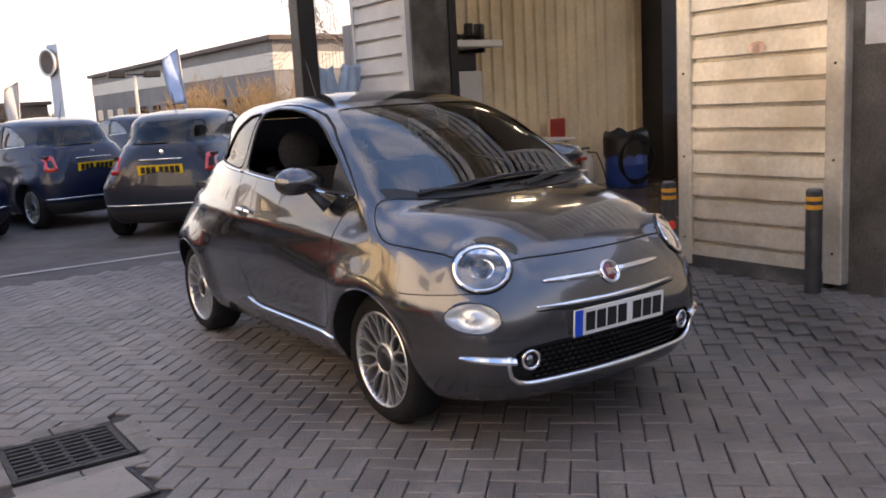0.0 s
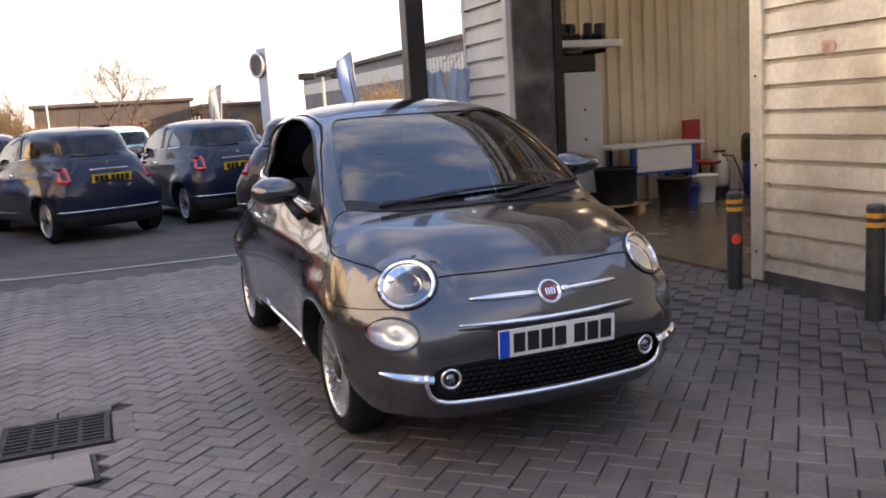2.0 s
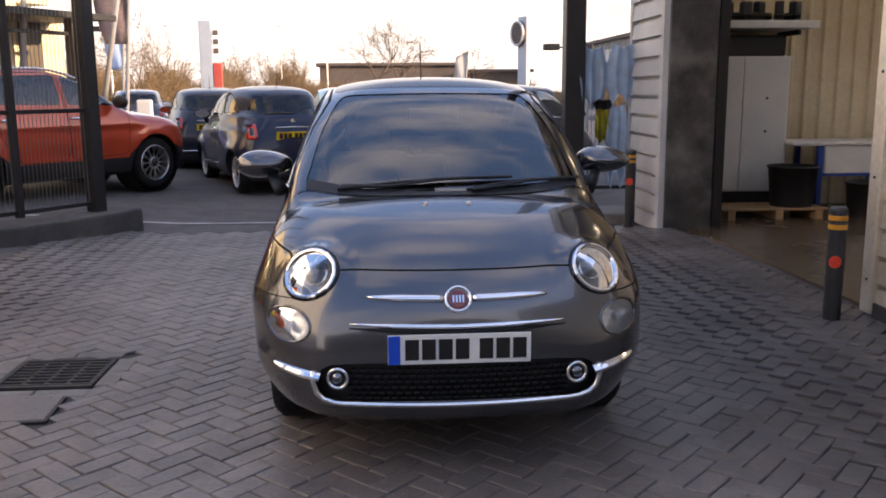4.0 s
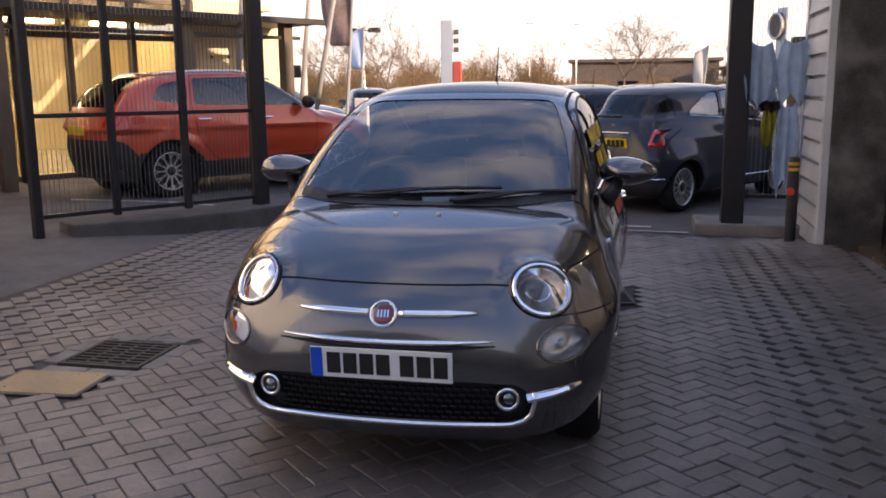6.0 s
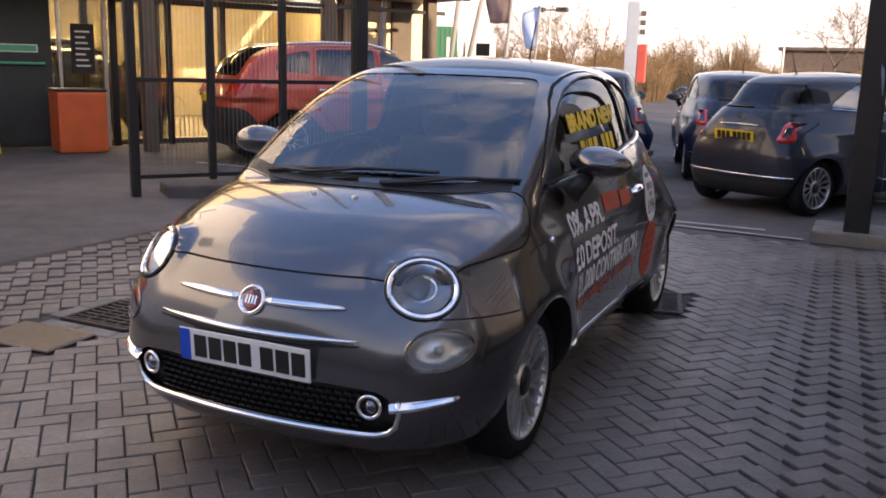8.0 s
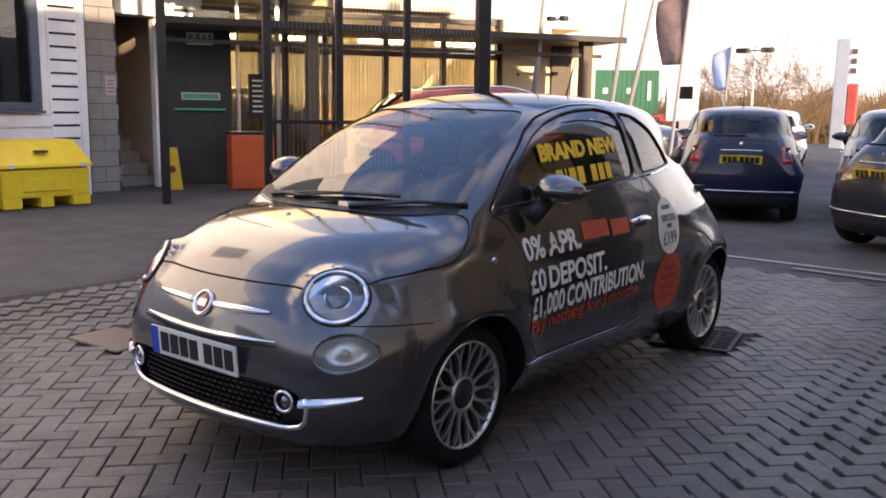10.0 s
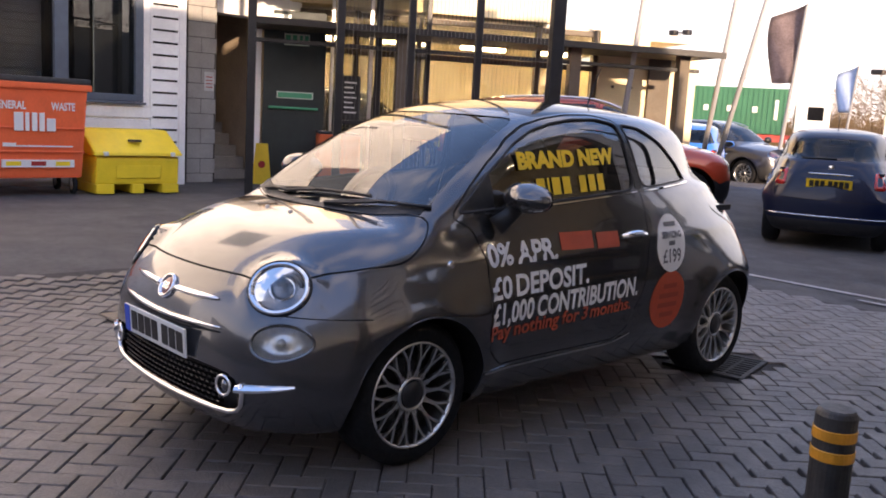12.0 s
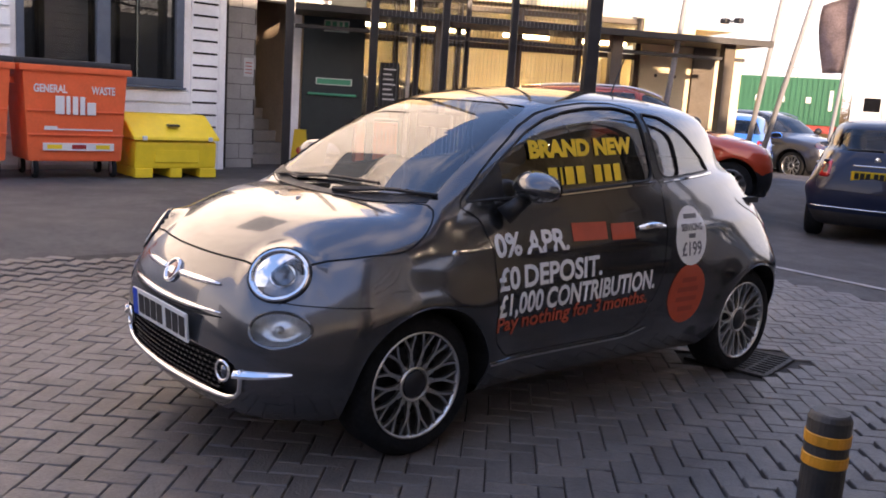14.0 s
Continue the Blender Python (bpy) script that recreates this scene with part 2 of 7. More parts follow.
def part(name, bm, material, parent=None, label="", smooth=False, m=None):
    me = bm if isinstance(bm, bpy.types.Mesh) else mesh_of(bm, name, smooth)
    if material is not None and not me.materials:
        me.materials.append(M[material] if isinstance(material, str) else material)
    ob = new(name, me)
    if parent is not None:
        ob.parent = parent
    if m is not None:
        ob.matrix_basis = m
    if label:
        ob["label"] = label
    return ob


def add_box(bm, lo, hi, bevel=0.0, seg=1):
    lo, hi = Vector(lo), Vector(hi)
    r = bmesh.ops.create_cube(bm, size=1.0)
    vs = r["verts"]
    for v in vs:
        v.co = Vector((lo[i] + (v.co[i] + 0.5) * (hi[i] - lo[i]) for i in range(3)))
    if bevel:
        es = list({e for v in vs for e in v.link_edges})
        bmesh.ops.bevel(bm, geom=es, offset=bevel, segments=seg, affect="EDGES", profile=0.7)
    return bm


def box(lo, hi, bevel=0.0, seg=1):
    return add_box(bmesh.new(), lo, hi, bevel, seg)


def add_tube(bm, pts, r, n=8, closed=False, flat=1.0):
    """A tube along points; r a number or a list."""
    pts = [Vector(p) for p in pts]
    rings = []
    k = len(pts)
    side = None
    for i, p in enumerate(pts):
        a = pts[i - 1] if (i > 0 or closed) else p
        c = pts[(i + 1) % k] if (i < k - 1 or closed) else p
        d = (c - a).normalized() if (c - a).length > 1e-9 else Vector((0, 0, 1))
        if side is None:
            side = d.orthogonal().normalized()
        side = (side - d * side.dot(d)).normalized()
        up = d.cross(side)
        rr = r[i] if isinstance(r, (list, tuple)) else r
        rings.append([bm.verts.new(p + side * (math.cos(2 * math.pi * j / n) * rr) + up * (math.sin(2 * math.pi * j / n) * rr * flat)) for j in range(n)])
    for i in range(k if closed else k - 1):
        a, c = rings[i], rings[(i + 1) % k]
        for j in range(n):
            bm.faces.new((a[j], a[(j + 1) % n], c[(j + 1) % n], c[j]))
    if not closed:
        bm.faces.new(rings[0][::-1])
        bm.faces.new(rings[-1])
    return bm


def tube(pts, r, n=8, closed=False, flat=1.0):
    return add_tube(bmesh.new(), pts, r, n, closed, flat)


def add_lathe(bm, prof, n=32, axis="z", at=(0, 0, 0), caps=True):
    """Turns (radius, height) pairs about an axis."""
    at = Vector(at)
    rings = []
    for r, h in prof:
        ring = []
        for j in range(n):
            c, s = math.cos(2 * math.pi * j / n) * r, math.sin(2 * math.pi * j / n) * r
            v = {"z": (c, s, h), "x": (h, c, s), "y": (s, h, c)}[axis]
            ring.append(bm.verts.new(at + Vector(v)))
        rings.append(ring)
    for a, c in zip(rings, rings[1:]):
        for j in range(n):
            bm.faces.new((a[j], a[(j + 1) % n], c[(j + 1) % n], c[j]))
    for ring, rev in ((rings[0], True), (rings[-1], False)):
        if caps and (ring[0].co - ring[n // 2].co).length > 1e-4:
            bm.faces.new(ring[::-1] if rev else ring)
    return bm


def lathe(prof, n=32, axis="z", at=(0, 0, 0), caps=True):
    return add_lathe(bmesh.new(), prof, n, axis, at, caps)


def empty(name, m=None, **tags):
    ob = new(name)
    if m is not None:
        ob.matrix_basis = m
    return tagged(ob, **tags)


def text_mesh(words, size, material, name="lettering", width=None, bold=0.0, depth=0.001, align="LEFT"):
    """Letters as a mesh in the xy plane, scaled to a width."""
    cu = bpy.data.curves.new(name, "FONT")
    cu.body, cu.size, cu.extrude, cu.offset, cu.align_x, cu.resolution_u = words, size, depth, bold, align, 3
    ob = bpy.data.objects.new(name, cu)
    scene.collection.objects.link(ob)
    bpy.context.view_layer.update()
    dg = bpy.context.evaluated_depsgraph_get()
    me = bpy.data.meshes.new_from_object(ob.evaluated_get(dg))
    bpy.data.objects.remove(ob)
    bpy.data.curves.remove(cu)
    xs = [v.co.x for v in me.vertices]
    if width and xs:
        k, x0 = width / (max(xs) - min(xs)), min(xs)
        for v in me.vertices:
            v.co.x = (v.co.x - x0) * k
    me.materials.clear()
    me.materials.append(M[material])
    return me


def ground_z(x, y=0.0):
    """The yard is level round the car and rises to the buildings on both sides."""
    t = min(1.0, max(0.0, (-x - 2.2) / 2.6))
    r = min(1.0, max(0.0, (x - 1.35) / 1.0)) * min(1.0, max(0.0, (5.2 - y) / 0.8))
    return 0.15 * t * t * (3 - 2 * t) + 0.08 * r * r * (3 - 2 * r)


# ---- the small hatchback: one smooth hull, cut into panels ----
def curve(*pts):
    """A smooth curve through (x, y) pairs, as a function of arrays."""
    px, py = np.array([p[0] for p in pts], float), np.array([p[1] for p in pts], float)
    h, d = np.diff(px), np.diff(py) / np.diff(px)
    s = np.empty_like(py)
    s[0], s[-1] = d[0], d[-1]
    s[1:-1] = (h[1:] * d[:-1] + h[:-1] * d[1:]) / (h[1:] + h[:-1])

    def at(x):
        x = np.asarray(x, float)
        i = np.clip(np.searchsorted(px, x) - 1, 0, len(h) - 1)
        xc = np.clip(x, px[0], px[-1])
        t = (xc - px[i]) / h[i]
        y = ((1 + 2 * t) * (1 - t) ** 2 * py[i] + t * (1 - t) ** 2 * h[i] * s[i] + t * t * (3 - 2 * t) * py[i + 1] + t * t * (t - 1) * h[i] * s[i + 1])
        return y + np.where(x < px[0], (x - px[0]) * s[0], 0) + np.where(x > px[-1], (x - px[-1]) * s[-1], 0)
    return at


def smax(a, b, k):
    h = np.maximum(k - np.abs(a - b), 0) / k
    return np.maximum(a, b) + h * h * k * 0.25


def smin(a, b, k):
    return -smax(-a, -b, k)


LAMP, LAMP_N = (0.534, -0.503, 0.731), Vector((0.54, -0.78, 0.30)).normalized()
LAMP_U = LAMP_N.cross(Vector((0, 0, 1))).normalized()
LAMP_V = LAMP_U.cross(LAMP_N)
LAMP_RU, LAMP_RV = 0.117, 0.099


def lamp_radial(x, y, z):
    """The oval distance from the headlamp's axis, in units of its upright radius."""
    q = (x - LAMP[0], y - LAMP[1], z - LAMP[2])
    u = q[0] * LAMP_U[0] + q[1] * LAMP_U[1] + q[2] * LAMP_U[2]
    v = q[0] * LAMP_V[0] + q[1] * LAMP_V[1] + q[2] * LAMP_V[2]
    return np.sqrt((u * LAMP_RV / LAMP_RU) ** 2 + v ** 2 + 1e-9)


def hatch_shape():
    """The hull of the two-door hatchback, negative inside; y runs back from the front axle."""
    side_z = curve((0.15, 0.66), (0.25, 0.735), (0.335, 0.782), (0.5, 0.803), (0.62, 0.813), (0.74, 0.808), (0.84, 0.792), (0.93, 0.765), (1.02, 0.735), (1.12, 0.70))
    side_y = curve((-0.75, -0.10), (-0.5, -0.055), (-0.25, -0.02), (0.0, -0.006), (0.5, -0.016), (1.2, -0.016), (1.8, -0.012), (2.25, -0.018), (2.55, -0.05), (2.85, -0.11))
    nose = curve((0.12, -0.56), (0.2, -0.665), (0.28, -0.705), (0.38, -0.722), (0.48, -0.724), (0.58, -0.708), (0.66, -0.683), (0.73, -0.645), (0.8, -0.585), (0.9, -0.45))
    nose_c = curve((0.2, 0.2), (0.45, 0.21), (0.6, 0.28), (0.74, 0.40), (0.9, 0.5))
    bonnet = curve((-0.75, 0.655), (-0.66, 0.748), (-0.55, 0.824), (-0.4, 0.89), (-0.2, 0.947), (0.0, 0.98), (0.2, 0.992), (0.5, 1.0), (0.9, 1.03), (1.5, 1.085), (2.0, 1.12), (2.5, 1.11), (2.9, 1.05))
    bonnet_c = curve((-0.7, 0.03), (-0.5, 0.05), (-0.3, 0.085), (0.0, 0.12), (0.25, 0.18), (0.5, 0.1), (1.0, 0.05), (2.9, 0.05))
    tail = curve((0.15, 2.70), (0.25, 2.775), (0.4, 2.81), (0.55, 2.82), (0.7, 2.80), (0.9, 2.735), (1.05, 2.65), (1.2, 2.55))
    screen = curve((0.85, -0.16), (0.95, -0.03), (1.025, 0.065), (1.168, 0.255), (1.28, 0.44), (1.386, 0.66), (1.43, 0.77), (1.5, 1.0))
    screen_c = curve((0.95, 0.17), (1.2, 0.16), (1.4, 0.16), (1.5, 0.16))
    roof = curve((0.4, 1.30), (0.55, 1.368), (0.7, 1.413), (0.9, 1.456), (1.1, 1.48), (1.3, 1.487), (1.55, 1.482), (1.9, 1.457), (2.2, 1.418), (2.5, 1.35), (2.8, 1.24))
    back = curve((0.9, 2.71), (1.05, 2.61), (1.2, 2.475), (1.32, 2.37), (1.4, 2.29), (1.5, 2.12))
    glass_w = curve((0.85, 0.762), (1.0, 0.733), (1.15, 0.690), (1.3, 0.641), (1.4, 0.605), (1.5, 0.55))
    glass_y = curve((0.0, -0.06), (0.5, -0.036), (0.9, -0.012), (1.3, -0.004), (1.7, -0.04), (2.0, -0.112), (2.3, -0.22), (2.7, -0.38))

    def f(x, y, z):
        x = np.abs(x)
        w = side_z(z) + side_y(y)
        # flared arches
        for c in (0.0, 2.30):
            d = np.sqrt((y - c) ** 2 + (z - 0.29) ** 2)
            w = w + 0.016 * np.exp(-((d - 0.36) / 0.085) ** 2)
        # the shoulders draw in towards the tail
        tuck = np.clip((y - 1.5) / 1.1, 0, 1.2) ** 1.5 * np.clip((z - 0.62) / 0.4, 0, 1)
        w = w - 0.21 * tuck + 0.03 * np.clip((y - 1.9) / 0.5, 0, 1) * np.clip((0.62 - z) / 0.3, 0, 1) - 0.070 * np.clip((0.9 - y) / 0.9, 0, 1) * np.clip((z - 0.6) / 0.3, 0, 1)
        # waist crease
        w = w + 0.006 * np.exp(-((z - (0.80 + 0.03 * y)) / 0.035) ** 2) * (1 / (1 + np.exp(-(y + 0.05) / 0.08)))
        low = smax(x - w, nose(z) + nose_c(z) * x ** 2 + 0.10 * x ** 6 - y, 0.26)
        low = smax(low, y - (tail(z) - 0.20 * x ** 2 - 0.25 * x ** 6), 0.21)
        low = smax(low, z - (bonnet(y) - bonnet_c(y) * x ** 2), 0.10)
        low = smax(low, 0.175 - z, 0.05)
        cab = smax(x - glass_w(z) - glass_y(y), screen(z) + screen_c(z) * x ** 2 - y, 0.16)
        cab = smax(cab, y - (back(z) - 0.25 * x ** 2), 0.22)
        cab = smax(cab, z - (roof(y) - 0.12 * x ** 2 - 0.28 * x ** 4), 0.11)
        cab = smax(cab, 0.80 - z, 0.05)
        # raised headlamp pods
        q = [x - LAMP[0], y - LAMP[1], z - LAMP[2]]
        along = q[0] * LAMP_N[0] + q[1] * LAMP_N[1] + q[2] * LAMP_N[2]
        pod = smax(smax(lamp_radial(x, y, z) - 0.112, along - 0.002, 0.04), -0.30 - along, 0.05)
        return smin(smin(low, pod, 0.06), cab, 0.05)
    return f


def suv_shape():
    """A taller five-door crossover in the same family."""
    side_z = curve((0.2, 0.80), (0.35, 0.86), (0.55, 0.89), (0.75, 0.895), (0.95, 0.87), (1.05, 0.845), (1.2, 0.80))
    side_y = curve((-0.85, -0.12), (-0.5, -0.05), (0.0, 0.0), (0.8, -0.02), (1.8, -0.02), (2.57, 0.0), (3.0, -0.04), (3.4, -0.12))
    nose = curve((0.15, -0.68), (0.3, -0.78), (0.5, -0.81), (0.7, -0.78), (0.85, -0.72), (1.0, -0.55))
    bonnet = curve((-0.85, 0.80), (-0.6, 0.93), (-0.3, 1.01), (0.1, 1.07), (0.6, 1.10), (1.2, 1.12), (2.5, 1.17), (3.4, 1.15))
    tail = curve((0.2, 3.2), (0.4, 3.36), (0.6, 3.40), (0.9, 3.36), (1.2, 3.22))
    screen = curve((0.95, 0.02), (1.1, 0.30), (1.3, 0.62), (1.5, 1.02), (1.6, 1.4))
    roof = curve((0.4, 1.34), (0.8, 1.5), (1.2, 1.585), (1.7, 1.6), (2.3, 1.58), (2.8, 1.52), (3.2, 1.42))
    back = curve((1.0, 3.34), (1.2, 3.22), (1.4, 3.02), (1.55, 2.8))
    glass_w = curve((0.95, 0.87), (1.1, 0.83), (1.3, 0.76), (1.5, 0.67), (1.6, 0.6))

    def f(x, y, z):
        x = np.abs(x)
        w = side_z(z) + side_y(y)
        for c in (0.0, 2.57):
            d = np.sqrt((y - c) ** 2 + (z - 0.34) ** 2)
            w = w + 0.02 * np.exp(-((d - 0.43) / 0.09) ** 2)
        w = w - 0.015 * np.exp(-((z - 0.52) / 0.06) ** 2) * np.exp(-((y - 1.3) / 0.6) ** 4)
        low = smax(x - w, nose(z) + 0.24 * x ** 2 + 0.1 * x ** 6 - y, 0.26)
        low = smax(low, y - (tail(z) - 0.18 * x ** 2 - 0.2 * x ** 6), 0.26)
        low = smax(low, z - (bonnet(y) - 0.14 * x ** 2), 0.10)
        low = smax(low, 0.23 - z, 0.05)
        cab = smax(x - glass_w(z), screen(z) + 0.26 * x ** 2 - y, 0.15)
        cab = smax(cab, y - (back(z) - 0.16 * x ** 2), 0.2)
        cab = smax(cab, z - (roof(y) - 0.10 * x ** 2 - 0.12 * x ** 4), 0.1)
        cab = smax(cab, 0.85 - z, 0.05)
        return smin(low, cab, 0.05)
    return f


def hull_grid(f, y0, y1, zc0, zc1, n_mid, n_cap, n_ring):
    """Half a hull (x >= 0) as points and quads: rays from a line inside it out to its skin."""
    stations = [(y0, zc0, -90 + 90 * i / n_cap) for i in range(n_cap)]
    stations += [(y0 + (y1 - y0) * i / n_mid, zc0 + (zc1 - zc0) * i / n_mid, 0.0) for i in range(n_mid + 1)]
    stations += [(y1, zc1, 90 * i / n_cap) for i in range(1, n_cap + 1)]
    ys, zs, tilt = (np.array(c)[:, None] for c in zip(*stations))
    ang = np.radians(np.linspace(-90, 90, n_ring + 1))[None, :]
    tilt = np.radians(tilt)
    dx, dy, dz = np.cos(ang) * np.cos(tilt), np.sin(tilt) + 0 * ang, np.sin(ang) * np.cos(tilt)
    lo, hi = np.zeros_like(dx), np.full_like(dx, 2.6)
    for _ in range(40):
        mid = (lo + hi) / 2
        inside = f(dx * mid, ys + dy * mid, zs + dz * mid) < 0
        lo, hi = np.where(inside, mid, lo), np.where(inside, hi, mid)
    p = np.stack([dx * lo, ys + dy * lo, zs + dz * lo], -1)
    p[:, 0, 0] = p[:, -1, 0] = 0
    p[0], p[-1] = p[0].mean(0), p[-1].mean(0)
    p[0, :, 0] = p[-1, :, 0] = 0
    verts, index = [], {}
    a, b = p.shape[:2]
    ids = np.zeros((a, b), int)
    for i in range(a):
        for j in range(b):
            key = (i, 0) if i in (0, a - 1) else (i, j)
            if key not in index:
                index[key] = len(verts)
                verts.append(tuple(p[i, j]))
            ids[i, j] = index[key]
    faces = []
    for i in range(a - 1):
        for j in range(b - 1):
            q = [ids[i, j], ids[i, j + 1], ids[i + 1, j + 1], ids[i + 1, j]]
            q = [v for n, v in enumerate(q) if v != q[n - 1]]
            if len(q) > 2:
                faces.append(q)
    return verts, faces


def split(verts, faces, g):
    """Cuts faces along g(x, y, z) = 0. Gives those with g < 0 and those with g > 0; verts grows by the cut points."""
    xyz = np.array(verts)
    val = [float(v) for v in g(xyz[:, 0], xyz[:, 1], xyz[:, 2])]
    neg_all = np.array(val) < 0
    pairs = sorted({(min(a, b), max(a, b)) for q in faces for a, b in zip(q, q[1:] + q[:1]) if neg_all[a] != neg_all[b]})
    cut = {}
    if pairs:
        ia, ib = np.array(pairs).T
        pa, pb, sa = xyz[ia], xyz[ib], neg_all[ia]
        lo, hi = np.zeros(len(ia)), np.ones(len(ia))
        for _ in range(12):
            mid = (lo + hi) / 2
            q = pa + (pb - pa) * mid[:, None]
            same = (g(q[:, 0], q[:, 1], q[:, 2]) < 0) == sa
            lo, hi = np.where(same, mid, lo), np.where(same, hi, mid)
        for n, key in enumerate(pairs):
            cut[key] = len(verts)
            verts.append(tuple(pa[n] + (pb[n] - pa[n]) * lo[n]))

    def crossing(a, b):
        return cut[(min(a, b), max(a, b))]
    inner, outer = [], []
    for f in faces:
        neg = [val[v] < 0 for v in f]
        if all(neg):
            inner.append(f)
        elif not any(neg):
            outer.append(f)
        else:
            fi, fo = [], []
            for n, v in enumerate(f):
                w = f[(n + 1) % len(f)]
                (fi if neg[n] else fo).append(v)
                if neg[n] != neg[(n + 1) % len(f)]:
                    c = crossing(v, w)
                    fi.append(c), fo.append(c)
            if len(fi) > 2:
                inner.append(fi)
            if len(fo) > 2:
                outer.append(fo)
    return inner, outer


def polygon(pts, rnd=0.0):
    """The signed distance to a closed polygon in a plane, as g(u, v); rnd rounds its corners."""
    p = np.array(pts, float)

    def g(u, v):
        q = np.stack([u, v], -1)
        best, odd = np.full(len(q), 1e9), np.zeros(len(q), bool)
        for a, b in zip(p, np.roll(p, -1, 0)):
            e = b - a
            w = q - a
            t = np.clip((w @ e) / (e @ e), 0, 1)
            best = np.minimum(best, ((w - t[:, None] * e) ** 2).sum(1))
            cond = (a[1] > q[:, 1]) != (b[1] > q[:, 1])
            with np.errstate(divide="ignore", invalid="ignore"):
                xcross = a[0] + (q[:, 1] - a[1]) * e[0] / (e[1] if e[1] else 1e-9)
            odd ^= cond & (q[:, 0] < xcross)
        d = np.sqrt(best)
        return np.where(odd, -d, d) - rnd
    return g


def only(g, mask):
    return lambda x, y, z: np.where(mask(x, y, z), g(x, y, z), 1.0)


def seam(verts, faces, g, w):
    """Cuts a strip of half width w along the edge of g. Gives the strip, what lies within, what lies without."""
    inside, outer = split(verts, faces, lambda x, y, z: g(x, y, z) - w)
    core, strip = split(verts, inside, lambda x, y, z: g(x, y, z) + w)
    return strip, core, outer


def hull_mesh(name, verts, faces, f, both=True, push=0.0, right=True):
    """A mesh from half hull faces, mirrored, with the hull's own normals."""
    used = sorted({v for q in faces for v in q})
    pos = {v: n for n, v in enumerate(used)}
    p = np.array([verts[v] for v in used])
    e = 0.003
    n = np.stack([f(p[:, 0] + e, p[:, 1], p[:, 2]) - f(p[:, 0] - e, p[:, 1], p[:, 2]),
                  f(p[:, 0], p[:, 1] + e, p[:, 2]) - f(p[:, 0], p[:, 1] - e, p[:, 2]),
                  f(p[:, 0], p[:, 1], p[:, 2] + e) - f(p[:, 0], p[:, 1], p[:, 2] - e)], -1)
    n /= np.linalg.norm(n, axis=1)[:, None] + 1e-9
    p = p + n * push
    qs = [[pos[v] for v in q] for q in faces]
    if both:
        mid = np.abs(p[:, 0]) < 1e-5
        where = np.where(mid, np.arange(len(p)), 0)
        others = np.nonzero(~mid)[0]
        where[others] = len(p) + np.arange(len(others))
        qs = qs + [[int(where[v]) for v in q[::-1]] for q in qs]
        p = np.concatenate([p, p[others] * (-1, 1, 1)])
        n = np.concatenate([n, n[others] * (-1, 1, 1)])
    elif not right:
        p, n, qs = p * (-1, 1, 1), n * (-1, 1, 1), [q[::-1] for q in qs]
    me = bpy.data.meshes.new(name)
    me.from_pydata([tuple(v) for v in p], [], [q[::-1] for q in qs])
    me.validate()
    me.shade_smooth()
    if len(me.vertices) == len(n):
        me.normals_split_custom_set_from_vertices([tuple(v) for v in n])
    return me


def root(f, p, d, far=1.6):
    """Where a ray from outside first meets a hull: marches, then halves."""
    p, d = np.array(p, float), np.array(d, float)
    lo, hi = 0.0, far
    for n in (48, 32, 32):
        t = np.linspace(lo, hi, n)
        v = f(p[0] + d[0] * t, p[1] + d[1] * t, p[2] + d[2] * t)
        i = max(int(np.argmax(v < 0)), 1)
        lo, hi = t[i - 1], t[i]
    if v[i - 1] - v[i] > 1e-9:
        lo += (hi - lo) * v[i - 1] / (v[i - 1] - v[i])
    return Vector(p + d * lo)


def front_at(f, x, z, off=0.0):
    p = root(f, (x, -1.3, z), (0, 1, 0), 2.5)
    return p + Vector((0, -off, 0))


def rear_at(f, x, z, off=0.0):
    p = root(f, (x, 4.2, z), (0, -1, 0), 3.5)
    return p + Vector((0, off, 0))


def side_at(f, y, z, off=0.0, s=1):
    p = root(f, (1.4 * s, y, z), (-s, 0, 0), 1.4)
    return p + Vector((off * s, 0, 0))


def top_at(f, x, y, off=0.0):
    return root(f, (x, y, 2.2), (0, 0, -1), 2.0) + Vector((0, 0, off))


def normal_at(f, p, e=0.004):
    q = np.array([[p.x, p.y, p.z]])
    g = [f(*(q + e * np.eye(3)[i]).T)[0] - f(*(q - e * np.eye(3)[i]).T)[0] for i in range(3)]
    return Vector(g).normalized()


def wrapped(me, put):
    """Lays a flat mesh (u, v) on a hull: put(u, v) gives the place."""
    for v in me.vertices:
        v.co = put(v.co.x, v.co.y)
    me.update()
    return me


def flat_patch(put, us, vs, outline=None):
    """A sheet over a grid of (u, v) places, kept where outline(u, v) < 0."""
    bm = bmesh.new()
    grid = [[bm.verts.new(put(u, v)) for v in vs] for u in us]
    for i in range(len(us) - 1):
        for j in range(len(vs) - 1):
            bm.faces.new((grid[i][j], grid[i + 1][j], grid[i + 1][j + 1], grid[i][j + 1]))
    return bm


def disc_patch(put, cu, cv, ru, rv, n=32, rings=4):
    bm = bmesh.new()
    mid = bm.verts.new(put(cu, cv))
    last = None
    for k in range(1, rings + 1):
        ring = [bm.verts.new(put(cu + ru * k / rings * math.cos(2 * math.pi * j / n), cv + rv * k / rings * math.sin(2 * math.pi * j / n))) for j in range(n)]
        for j in range(n):
            if last:
                bm.faces.new((last[j], ring[j], ring[(j + 1) % n], last[(j + 1) % n]))
            else:
                bm.faces.new((mid, ring[j], ring[(j + 1) % n]))
        last = ring
    return bm


